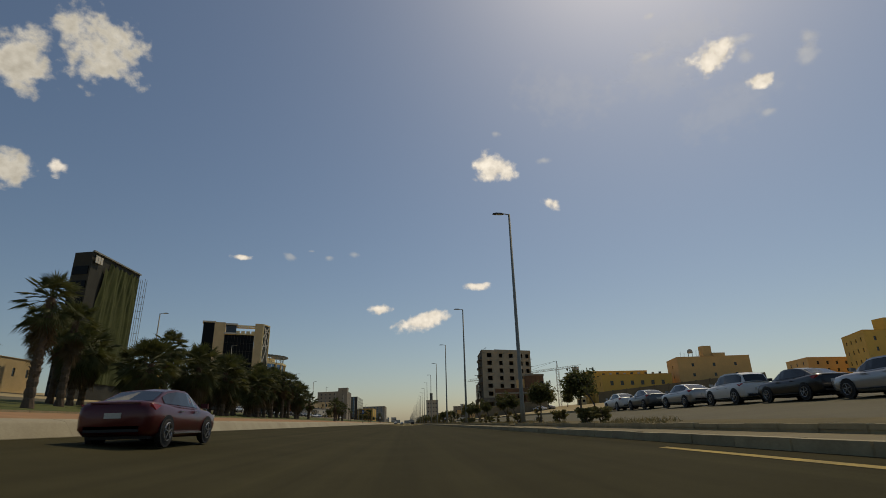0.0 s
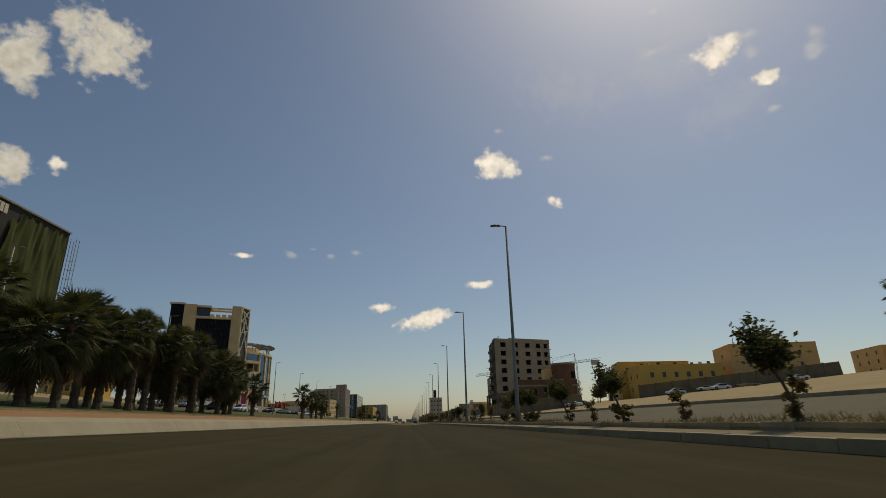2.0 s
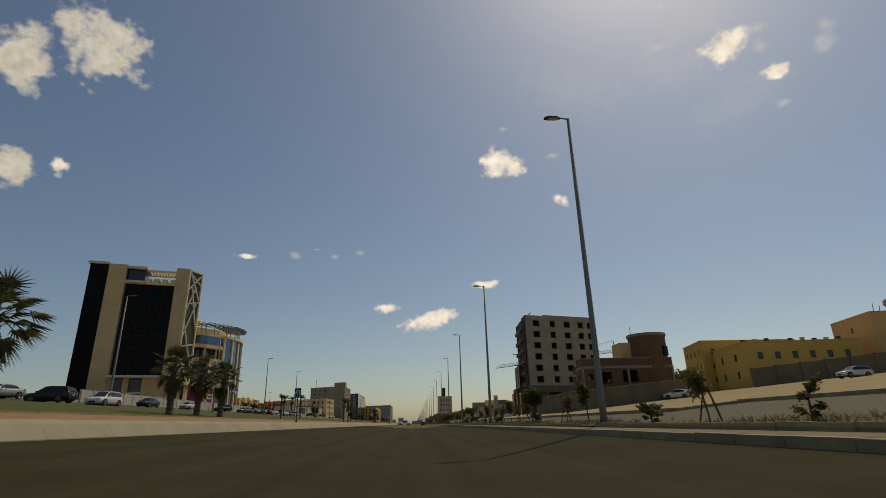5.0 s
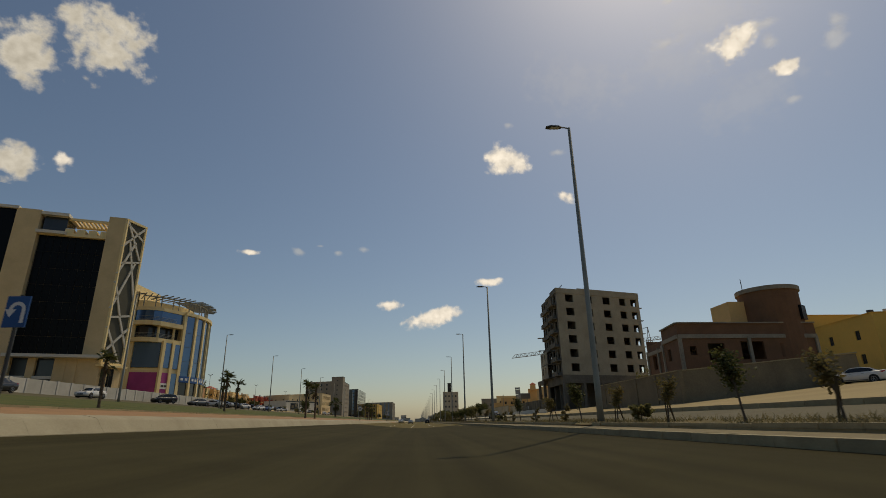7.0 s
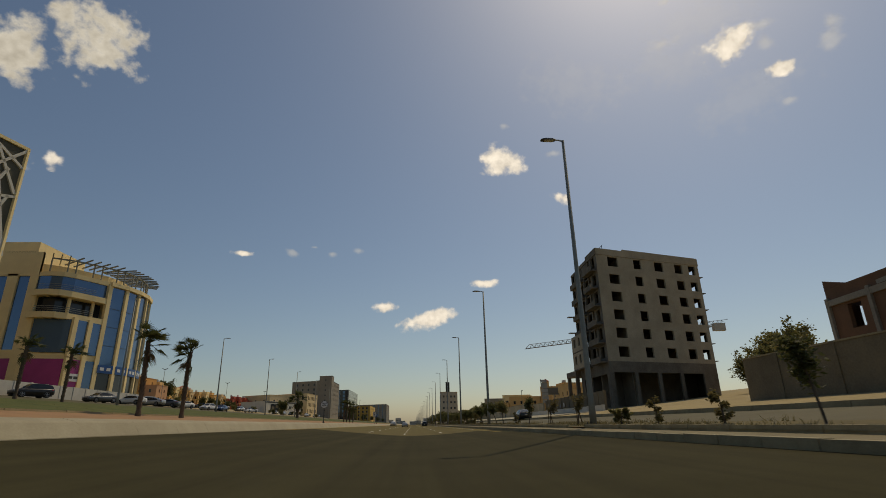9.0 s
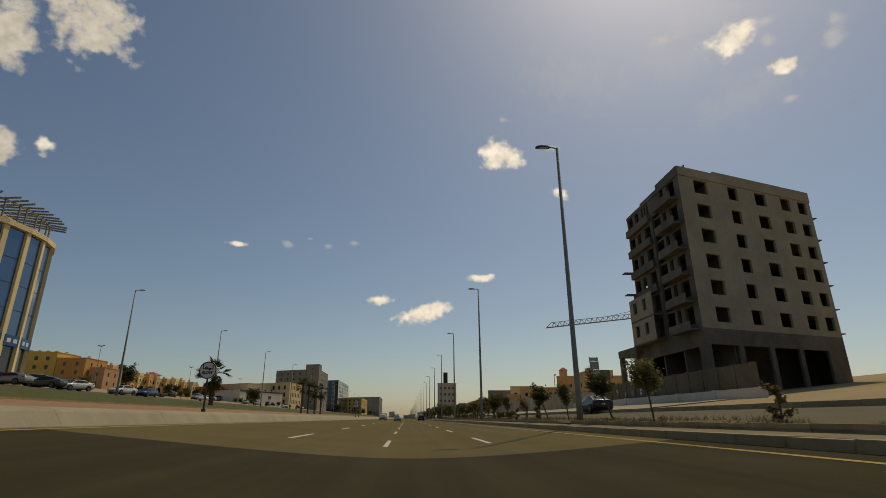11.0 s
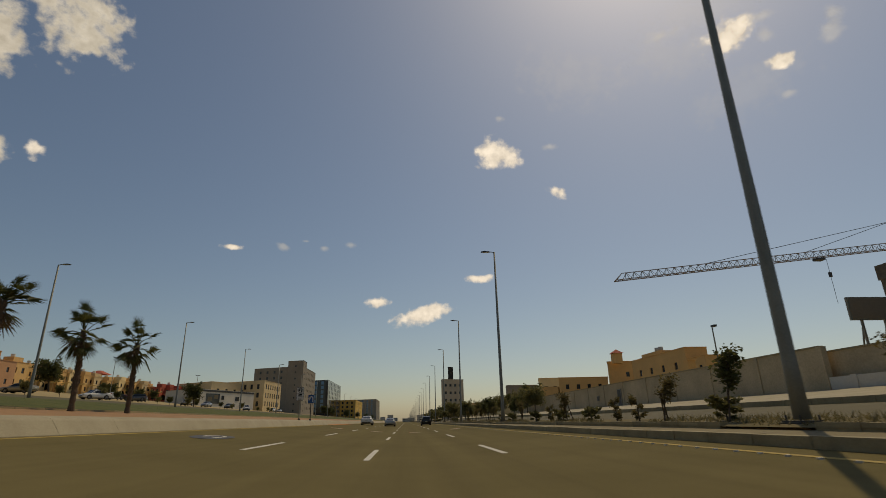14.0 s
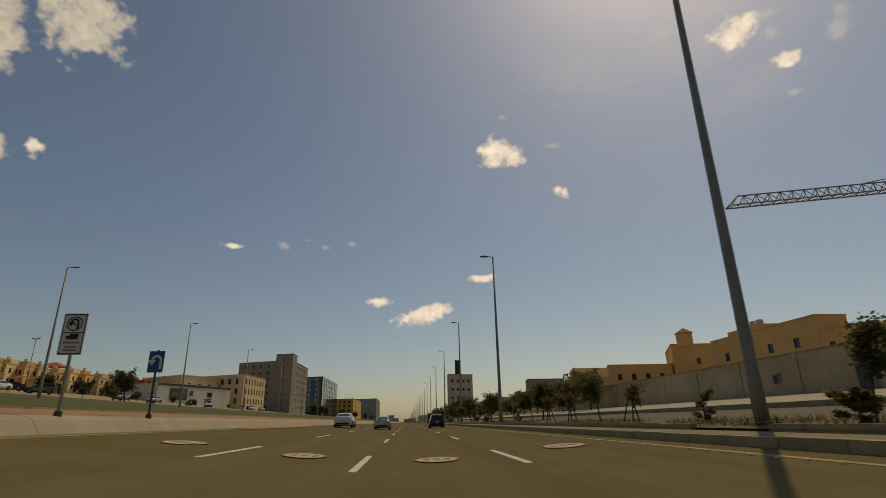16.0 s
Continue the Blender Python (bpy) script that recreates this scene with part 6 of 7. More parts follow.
def sign_post(x, y, h, label, sink=0.0):
    root = thing("road_sign", plan(x, y, MED - sink), label=label, category="road sign", group="road signs")
    part("post", Shape().tube([(0, 0, -0.1), (0, 0, h)], [0.045, 0.045], n=8), steel_grey if "lorries" in label else dark_metal, root)
    part("collar", Shape().tube([(0, 0, sink - 0.02), (0, 0, sink + 0.14)], [0.11, 0.1], n=8), dark_metal, root)
    return root

def uturn_sign(x, y, sink=0.0):
    r = sign_post(x, y, 2.9, "blue rectangular U-turn sign on a thin post", sink)
    part("panel", Shape().box((0, -0.07, 2.45), (0.56, 0.04, 0.8)), sign_blue, r)
    part("symbol", u_arrow(0.02, 2.5, 1.0, -0.095), sign_white, r, "white U-turn arrow")
uturn_sign(-10.5, 128.3)
uturn_sign(-9.87, 287.85, 0.4)

r = sign_post(-10.0, 282.8, 3.0, "white no U-turn for lorries sign on a steel post", 0.22)
part("panel", Shape().box((0, -0.07, 2.5), (0.66, 0.04, 1.2)), sign_white, r)
for at, size in (((0, -0.095, 3.07), (0.64, 0.01, 0.03)), ((0, -0.095, 1.93), (0.64, 0.01, 0.03)), ((-0.305, -0.095, 2.5), (0.026, 0.01, 1.1)), ((0.305, -0.095, 2.5), (0.026, 0.01, 1.1)), ((0, -0.095, 2.54), (0.58, 0.01, 0.02))):
    part("border", Shape().box(at, size), sign_black, r)
part("ring", arc(0, 2.8, 0.2, 0.03, 0, 360, -0.1, 24), sign_black, r)
part("arrow", u_arrow(0, 2.83, 0.62, -0.101), sign_black, r)
part("slash", Shape().beam((-0.14, -0.105, 2.94), (0.14, -0.105, 2.66), 0.03, 0.006), sign_black, r)
part("lorry_symbol", Shape().box((0.05, -0.1, 2.44), (0.24, 0.01, 0.13)).box((-0.12, -0.1, 2.41), (0.09, 0.01, 0.08)).box((0.0, -0.1, 2.36), (0.3, 0.01, 0.03)), sign_black, r)
for z, w in ((2.25, 0.44), (2.13, 0.32), (2.03, 0.36)):
    part("text_bar", Shape().box((0, -0.1, z), (w, 0.01, 0.05)), sign_grey, r)

r = sign_post(-10.4, 209.2, 1.9, "round white slow sign on a thin post", 0.26)
part("disc", Shape().tube([(0, -0.06, 2.2), (0, -0.1, 2.2)], [0.42, 0.42], n=28), sign_white, r)
part("ring", arc(0, 2.2, 0.39, 0.045, 0, 360, -0.106, 28), sign_black, r)
def stroke(pts, w, y):
    """A flat pen stroke standing upright through the points."""
    st = Shape()
    for (ax, az), (bx, bz) in zip(pts, pts[1:]):
        d = Vector((bx - ax, bz - az)).normalized() * w / 2
        st.poly([(ax - d.y, y, az + d.x), (ax + d.y, y, az - d.x), (bx + d.y, y, bz - d.x), (bx - d.y, y, bz + d.x)])
        st.box((bx, y, bz), (w, 0.002, w))
    return st
loop = lambda cx, cz, r: [(cx + r * math.cos(0.5 * k), cz + r * math.sin(0.5 * k)) for k in range(14)]
for pts in ([(-0.23, 2.5), (-0.23, 2.3), (-0.19, 2.26), (-0.12, 2.26), (-0.02, 2.265), (0.06, 2.26), (0.2, 2.26), (0.235, 2.29), (0.24, 2.34)], loop(-0.07, 2.305, 0.05), loop(0.08, 2.255, 0.035)):
    part("arabic_stroke", stroke(pts, 0.042, -0.107), sign_black, r)
for dx in (0.185, 0.245):
    part("arabic_dot", Shape().box((dx, -0.107, 2.41), (0.045, 0.004, 0.045)), sign_black, r)
word = bpy.data.curves.new("word", "FONT")
word.body, word.size, word.align_x, word.extrude = "SLOW", 0.18, "CENTER", 0.003
word.offset = 0.008
wob = new("word", word)
me = bpy.data.meshes.new_from_object(wob)
bpy.data.objects.remove(wob)
me.materials.clear(), me.materials.append(sign_black)
wob = new("word", me)
wob.parent = r
wob.matrix_local = pose(0, -0.108, 2.02, 90, 0, 0)

# ---- paint on the worn asphalt ----
def flat_disc(name, material, x, y, rx, ry, label, lift, ring=0.0):
    s = Shape()
    n = 28
    for i in range(n):
        a, b = 2 * math.pi * i / n, 2 * math.pi * (i + 1) / n
        pts = [(x + rx * math.cos(t) * k, y + ry * math.sin(t) * k) for t, k in ((a, 1 - ring), (a, 1), (b, 1), (b, 1 - ring))] if ring else [(x, y), (x + rx * math.cos(a), y + ry * math.sin(a)), (x + rx * math.cos(b), y + ry * math.sin(b))]
        s.poly([(u, v, ground_z(u) + lift) for u, v in pts])
    return single(name, s, material, label=label, category="road marking", group="speed roundels")
roundel_cream = surface("worn_roundel_paint", (0.6, 0.52, 0.38), (0.42, 0.36, 0.26), scale=3, fine=30, bump=0.1)
roundel_grey = surface("roundel_grey", (0.33, 0.28, 0.2), (0.22, 0.19, 0.13), scale=3, fine=30, bump=0)
for x in (-6.6, -2.86, 0.7, 4.2):
    q = plan(x, 284.5)
    d = flat_disc("speed_roundel", roundel_cream, q.x, q.y, 0.54, 0.88, "worn white and red speed roundel painted on asphalt", 0.02)
    s = Shape()
    for i in range(28):
        a, b = 2 * math.pi * i / 28, 2 * math.pi * (i + 1) / 28
        s.poly([(u, v, ground_z(u) + 0.024) for u, v in ((q.x + 0.51 * math.cos(a), q.y + 0.83 * math.sin(a)), (q.x + 0.57 * math.cos(a), q.y + 0.93 * math.sin(a)), (q.x + 0.57 * math.cos(b), q.y + 0.93 * math.sin(b)), (q.x + 0.51 * math.cos(b), q.y + 0.83 * math.sin(b)))])
    part("red_rim", s, paint_red, d)
    for dx in (-0.26, 0.0, 0.26):
        part("figure_bar", Shape().box((q.x + dx, q.y, ground_z(q.x + dx) + 0.024), (0.16, 0.7, 0.003)), roundel_grey, d, "worn grey figure")
q = Vector((-7.0, 257.2, 0))
blue = flat_disc("turn_mark", paint_blue, q.x, q.y, 0.62, 1.5, "worn blue painted disc with a white U-turn arrow on asphalt", 0.012)
ua = Shape()
for i in range(12):
    a, b = math.pi * i / 12, math.pi * (i + 1) / 12
    ua.poly([(q.x + u, q.y + v, ground_z(q.x + u) + 0.018) for u, v in ((0.2 * math.cos(a), 0.4 + 0.36 * math.sin(a)), (0.31 * math.cos(a), 0.4 + 0.56 * math.sin(a)), (0.31 * math.cos(b), 0.4 + 0.56 * math.sin(b)), (0.2 * math.cos(b), 0.4 + 0.36 * math.sin(b)))])
ua.poly([(q.x + u, q.y + v, ground_z(q.x + u) + 0.018) for u, v in ((0.2, -0.8), (0.31, -0.8), (0.31, 0.4), (0.2, 0.4))])
ua.poly([(q.x + u, q.y + v, ground_z(q.x + u) + 0.018) for u, v in ((-0.4, 0.4), (-0.26, -0.4), (-0.12, 0.4))])
part("arrow", ua, paint_white, blue)
q = plan(-9.3, 300)
mark("warning_patch", surface("orange_road_paint", (0.5, 0.2, 0.05), (0.38, 0.17, 0.06), scale=1.5), q.x, q.y - 3, 1.3, 22, "faded orange painted patch beside the apron", lift=0.03)
for k in range(150):
    q = Vector((5.66, 206 + 0.64 * k, 0))
    single("road_stud", Shape().box((q.x, q.y, ground_z(q.x) + 0.012), (0.06, 0.06, 0.028)), paint_white, label="small white reflective road stud", category="road stud", group="road studs")

# ---- compound wall, hoardings, crane and villas beyond ----
def garden_wall(name, x, y0, y1, h, material, label, bay=6.0, cap=True):
    """A boundary wall along the service road in bays, with piers and a coping."""
    root = thing(name, label=label, category="wall")
    y = y0
    while y < y1:
        a, b = plan(x, y), plan(x, min(y + bay, y1))
        part("bay", Shape().box(((a.x + b.x) / 2, (a.y + b.y) / 2, a.z + h / 2 - 0.1), (0.22, b.y - a.y - 0.01, h + 0.2)), material, root)
        part("pier", Shape().box((a.x, a.y, a.z + h / 2), (0.36, 0.4, h + 0.1)), material, root)
        if cap:
            part("coping", Shape().box(((a.x + b.x) / 2, (a.y + b.y) / 2, a.z + h + 0.05), (0.34, b.y - a.y, 0.1)), kerb_stone, root)
        y += bay
    return root
cw = garden_wall("compound_wall", 24.0, 258, 352, 2.65, weathered_plaster, "long weathered beige compound wall beside the service road")
garden_wall("compound_wall", 25.0, 352, 420, 2.6, render_cream, "pale compound wall beside the service road")
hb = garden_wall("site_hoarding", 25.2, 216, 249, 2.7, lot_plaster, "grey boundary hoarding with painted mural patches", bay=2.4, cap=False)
rm = random.Random(61)
for k in range(6):
    q = plan(25.2, 236 + 2.2 * k + rm.uniform(-0.4, 0.4))
    w, h, z = rm.uniform(0.5, 1.0), rm.uniform(0.6, 1.1), q.z + rm.uniform(1.3, 1.9)
    blot = Shape()
    ring = [(w / 2 * rm.uniform(0.6, 1.0) * math.cos(a * 0.6283), h / 2 * rm.uniform(0.6, 1.0) * math.sin(a * 0.6283)) for a in range(10)]
    blot.poly([(q.x - 0.125, q.y + b, z + c) for b, c in ring])
    part("mural_patch", blot, (sign_white, sign_grey, render_white)[k % 3], hb, "pale painted mural shape")
garden_wall("plinth_wall", 24.0, 214, 258, 0.85, render_white, "low whitewashed plinth wall along the pavement", bay=6.0, cap=False)
garden_wall("boundary_wall", 24.6, 249, 259, 2.3, weathered_plaster, "plain grey boundary wall beside the building site", bay=5.0)
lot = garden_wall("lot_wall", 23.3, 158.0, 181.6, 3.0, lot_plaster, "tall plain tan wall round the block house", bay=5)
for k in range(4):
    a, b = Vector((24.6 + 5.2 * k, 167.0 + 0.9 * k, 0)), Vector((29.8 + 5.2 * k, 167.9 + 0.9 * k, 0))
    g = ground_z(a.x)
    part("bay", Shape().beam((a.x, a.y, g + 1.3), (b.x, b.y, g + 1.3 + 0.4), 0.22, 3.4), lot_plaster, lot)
    part("coping", Shape().beam((a.x, a.y, g + 3.05), (b.x, b.y, g + 3.05 + 0.45), 0.34, 0.1), kerb_stone, lot)
# a small hut at the end of the houses' wall and a slab lying on the lot
q = plan(68.3, 189.6)
hut = thing("guard_hut", (q.x, q.y, q.z), rz=-20, label="small cream-yellow guard hut beside the house wall", category="hut")
part("wall", Shape().box((0, 0, 1.3), (3.6, 2.8, 3.0)), render_cream, hut)
part("roof", Shape().box((0, 0, 2.9), (4.1, 3.3, 0.22)), render_white, hut, "flat white roof slab")
part("door", Shape().box((-0.9, -1.42, 0.95), (0.9, 0.06, 2.1)), dark_metal, hut)
part("window", Shape().box((0.9, -1.42, 1.6), (1.1, 0.06, 0.9)), glass_dark, hut)
q = plan(81.0, 130.2)
slab_ = thing("concrete_slab", (q.x, q.y, q.z), rz=8, label="pale precast slab lying on blocks on the sand", category="concrete slab")
part("slab", Shape().box((0, 0, 0.5), (5.6, 2.0, 0.22)), concrete_pale, slab_)
for dx in (-2.0, 2.0):
    part("block", Shape().box((dx, 0, 0.19), (0.5, 1.7, 0.4)), kerb_stone, slab_)
# dark strip built in place of the houses' shaded ground floor
hw = thing("house_wall", label="long dark wall strip in place of the shaded house ground floors", category="wall")
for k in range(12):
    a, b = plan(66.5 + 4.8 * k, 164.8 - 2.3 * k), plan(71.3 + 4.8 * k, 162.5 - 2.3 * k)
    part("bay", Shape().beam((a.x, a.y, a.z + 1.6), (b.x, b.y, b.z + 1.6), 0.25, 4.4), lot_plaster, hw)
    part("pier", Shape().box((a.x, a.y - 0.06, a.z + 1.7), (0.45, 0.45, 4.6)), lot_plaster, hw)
for y, w, h in ((289.0, 0.95, 1.9), (296.0, 0.5, 0.5)):
    q = plan(24.0, y)
    g = tagged(new("gate"), "narrow dark steel door in the compound wall", "gate") if h > 1 else tagged(new("wall_vent"), "small dark vent in the compound wall", "vent")
    g.empty_display_size = 0.2
    z = q.z + (h / 2 if h > 1 else 1.2)
    part("leaf", Shape().box((q.x - 0.16, q.y, z), (0.08, w, h)), dark_metal, g)
    part("frame", Shape().box((q.x - 0.15, q.y - w / 2 - 0.05, z), (0.12, 0.1, h + 0.1)).box((q.x - 0.15, q.y + w / 2 + 0.05, z), (0.12, 0.1, h + 0.1)).box((q.x - 0.15, q.y, z + h / 2 + 0.05), (0.12, w + 0.2, 0.1)), steel_grey, g)
root, zt = block("villa", [(50.6, 352.6), (74.2, 342), (81, 356), (57, 366)], 8.6, render_tan, "tan villa with a small roof turret behind the wall", cols=(3, 0, 0, 2), storeys=2, win=(0.9, 1.2))
q = plan(52.5, 350)
part("turret", Shape().box((q.x, q.y, zt + 0.6), (2.2, 2.2, 2.6)), render_tan, root)
rf = Shape()
for i in range(4):
    c4 = [(-1.4, -1.4), (1.4, -1.4), (1.4, 1.4), (-1.4, 1.4)]
    a, b = c4[i], c4[(i + 1) % 4]
    rf.poly([(q.x + a[0], q.y + a[1], zt + 1.9), (q.x + b[0], q.y + b[1], zt + 1.9), (q.x, q.y, zt + 3.0)])
part("turret_roof", rf, render_red, root, "small red hipped roof")
root, zt = block("villa", [(52.6, 316.5), (57, 314.9), (57, 339.9), (52.6, 341.5)], 8.6, render_tan, "square two-storey tan villa behind the compound wall", cols=(2, 0, 0, 4), storeys=2, win=(1.2, 1.4))
part("roof_room", Shape().box((57.6, 352.0, zt + 0.2), (4.0, 9.0, 1.5)), render_tan, root)
for dy in (0, 1.6):
    part("water_tank", Shape().tube([(57.2, 350 + dy, zt + 1.0), (57.2, 350 + dy, zt + 2.0)], [0.6, 0.55], n=10), plywood, root, "pale roof water tank", smooth=True)
block("villa", [(52.4, 309.6), (56, 308.2), (56, 315), (52.4, 316.3)], 6.3, render_tan, "lower tan wing of the villa behind the compound wall", cols=(1, 0, 0, 2), storeys=2, win=(1.0, 1.2))
q = plan(37.5, 293.0)
pl = thing("gate_pillar", (q.x, q.y, q.z), label="square tan pillar rising behind the compound wall", category="pillar")
part("shaft", Shape().box((0, 0, 2.3), (1.1, 1.1, 5.0)), render_tan, pl)
part("cap", Shape().box((0, 0, 4.9), (1.35, 1.35, 0.22)), render_tan, pl)
block("villa", [(38, 358.1), (50.4, 353), (55, 364), (42.5, 369)], 6.6, render_tan, "lower tan wing beside the turreted villa", cols=(4, 0, 0, 2), storeys=2, win=(0.9, 1.2))
block("villa", [(33.5, 360.2), (37.8, 358.4), (41, 367), (36.8, 369)], 5.2, render_tan, "lowest tan wing of the turreted villa", cols=(1, 0, 0, 2), storeys=1, win=(0.9, 1.2))
block("villa", [(40, 386), (52, 380), (56, 392), (43, 398)], 8.5, render_cream, "pale low villa behind the trees", cols=(4, 0, 0, 3), storeys=2, win=(1.1, 1.4))
block("villa", [(36, 420), (47, 416), (50, 428), (38, 432)], 9.0, render_grey, "grey low villa with a roof tank", cols=(3, 0, 0, 3), storeys=2, win=(1.1, 1.4))
for i, (x, y, w, h) in enumerate(((34, 460, 16, 5.5), (33, 520, 18, 6), (45, 560, 20, 6), (36, 620, 22, 7), (34, 720, 26, 8), (40, 840, 30, 9))):
    block("far_villa", [(x, y), (x + w, y - 2), (x + w, y + 14), (x, y + 16)], h, (render_grey_tan, render_beige, render_grey_tan)[i % 3], "distant low sand-coloured villa", cols=(5, 0, 0, 3), storeys=2, win=(1.3, 1.5))

# billboard tower beyond the unfinished block
q = plan(26.2, 252.0)
bb = thing("sign_tower", (q.x, q.y, q.z), label="tower of pale stacked sign panels, leaned partly to fit the view", category="sign tower")
# legs and panels lean partly to fit the lens's tilt in the view
part("leg", Shape().beam((-0.55, 0.1, 0), (-0.95, 0.1, 7.1), 0.1).beam((0.55, 0.1, 0), (0.15, 0.1, 7.1), 0.1).beam((0.9, 1.2, 0), (-0.1, 0.15, 5.0), 0.08), steel_grey, bb)
for z, h in ((6.75, 0.5), (5.85, 1.15), (4.85, 0.62), (4.1, 0.62), (3.35, 0.62), (2.6, 0.62)):
    part("sign_panel", Shape().box((0.02 - 0.058 * z, -0.02, z), (1.34, 0.1, h)), plywood, bb)
q = plan(28.7, 257.1)
bb = thing("billboard", (q.x, q.y, q.z), label="grey billboard on two posts behind the wall", category="billboard")
part("panel", Shape().box((0, 0, 4.75), (3.3, 0.16, 1.5)), steel_grey, bb)
part("frame", Shape().box((0, -0.06, 4.75), (3.1, 0.08, 1.3)), render_grey, bb)
for dx in (-0.8, 0.8):
    part("post", Shape().beam((dx, 0.14, 0), (dx, 0.14, 4.7), 0.12).beam((dx, 1.0, 0), (dx, 0.2, 3.6), 0.08), steel_grey, bb)

# tower crane with its jib over the villas
def tower_crane():
    tip = Vector((37.4, 323.6, 24.1))
    d = Vector((1, 0, 0.112)).normalized()
    up = Vector((-0.112, 0, 1)).normalized()
    side = Vector((0, 1, 0))
    L = 71.0
    base = tip + d * 57.0
    root = thing("tower_crane", (base.x, base.y, ground_z(base.x)), label="tower crane with a long red and grey lattice jib", category="crane")
    off = -root.matrix_world.translation
    crane_paint = surface("crane_paint", (0.3, 0.21, 0.17), (0.36, 0.33, 0.3), scale=0.4, bump=0)
    chords, lace = Shape(), Shape()
    a0, b0, c0 = (tip + side * 0.6 + off, tip - side * 0.6 + off, tip + up * 1.25 + d * 1.5 + off)
    for p in (a0, b0, c0):
        chords.beam(p, p + d * L, 0.13)
    chords.beam(a0, c0, 0.1).beam(b0, c0, 0.1).beam(a0, b0, 0.1)
    n = 46
    for i in range(n):
        s0, s1, sm = L * i / n, L * (i + 1) / n, L * (i + 0.5) / n
        if sm > 1.5:
            top = c0 + d * (sm - 1.5)
            for p in (a0, b0):
                lace.beam(p + d * s0, top, 0.07).beam(top, p + d * s1, 0.07)
        lace.beam(a0 + d * s0, b0 + d * s1, 0.06)
    jib = part("jib", chords, crane_paint, root)
    part("lacing", lace, steel_grey, jib)
    apex = base + Vector((0, 0, 5.5)) + off
    part("stay", Shape().beam(apex, tip + d * 18 + up * 1.3 + off, 0.09).beam(apex, tip + d * 38 + up * 1.3 + off, 0.09), dark_metal, root)
    mast = Shape()
    g = ground_z(base.x)
    H = base.z - g
    for dx in (-0.8, 0.8):
        for dy in (-0.8, 0.8):
            mast.beam((dx, dy, -0.5), (dx, dy, H + 0.5), 0.16)
    k = int(H / 1.6)
    for i in range(k):
        z = H * i / k
        for p, q in (((-0.8, -0.8), (0.8, -0.8)), ((0.8, -0.8), (0.8, 0.8)), ((0.8, 0.8), (-0.8, 0.8)), ((-0.8, 0.8), (-0.8, -0.8))):
            mast.beam((p[0], p[1], z), (q[0], q[1], z + H / k), 0.07)
    mast.beam((-0.6, 0, H), apex, 0.2).beam((0.6, 0, H), apex, 0.2)
    part("mast", mast, crane_paint, root)
    tr = tip + d * 40 - up * 0.4 + off
    part("trolley", Shape().box(tr, (1.6, 1.3, 0.4)), dark_metal, root)
    hk = tip + d * 41.5 + off
    part("hook_rope", Shape().beam(hk - Vector((0, 0, 0.5)), hk - Vector((0, 0, 9)), 0.05), dark_metal, root)
    part("hook_block", Shape().box(hk - Vector((0, 0, 3.5)), (0.5, 0.3, 0.9)), dark_metal, root)
    cw = tip + d * 68.5 - up * 1.0 + off
    part("counterweight", Shape().box(cw, (4.0, 1.6, 2.6)), plywood, root, "pale concrete counterweight")
    return root
tower_crane()

# street lamps and double lamps on the side roads
q = plan(24.6, 269.4)
wl = thing("street_lamp", (q.x, q.y, q.z), label="short dark street lamp behind the compound wall", category="street lamp", group="street lamps")
part("pole", Shape().tube([(0, 0, -0.2), (0, 0, 5.9)], [0.07, 0.05], n=8), steel_grey, wl)
part("lamp_head", Shape().box((0.1, -0.1, 5.95), (0.26, 0.5, 0.16)), dark_metal, wl)
for x, y in ((-80, 300), (-80, 360), (-80, 420)):
    q = plan(x, y)
    dl = thing("double_lamp", (q.x, q.y, q.z), label="slim double-headed street lamp by the parking", category="street lamp", group="parking lamps")
    part("pole", Shape().tube([(0, 0, -0.2), (0, 0, 11.0)], [0.1, 0.06], n=8), steel_grey, dl)
    for s_ in (-1, 1):
        part("lamp_head", Shape().beam((0, 0, 10.9), (0.9 * s_, 0, 11.2), 0.12, 0.2), dark_metal, dl)

# ---- left side houses and trees ----
root, zt = block("left_villa", [(-133, 322), (-118.3, 330.7), (-118.3, 344), (-133, 336)], 9.4, render_yellow, "yellow three-storey house by the parking", cols=(4, 0, 0, 2), storeys=3, win=(1.1, 1.3), group="terraced villas")
for k in range(5):
    q = plan(-130 + 2.4 * k, 325 + 1.4 * k)
    part("roof_unit", Shape().box((q.x, q.y + 2, zt + 0.3), (1.0, 0.8, 0.9)), plywood, root, "pale roof cooling unit")
root, zt = block("left_villa", [(-118.1, 330.8), (-108.3, 333.6), (-108.3, 347), (-118.1, 344)], 8.8, render_orange, "orange-brown three-storey house by the parking", cols=(2, 2, 0, 0), storeys=3, win=(0.9, 1.3), group="terraced villas")
q = plan(-113, 333)
for k in range(3):
    part("facade_rib", Shape().box((q.x - 4.0 + 4.0 * k, q.y + 0.3, q.z + 4.2), (0.5, 1.2, 9.0)), render_orange, root)
block("left_villa", [(-107.8, 336), (-103, 338), (-103, 348), (-107.8, 347)], 6.6, render_rose, "rose-brown stepped house by the parking", cols=(1, 2, 0, 0), storeys=2, win=(0.9, 1.3), group="terraced villas")
rv = random.Random(3)
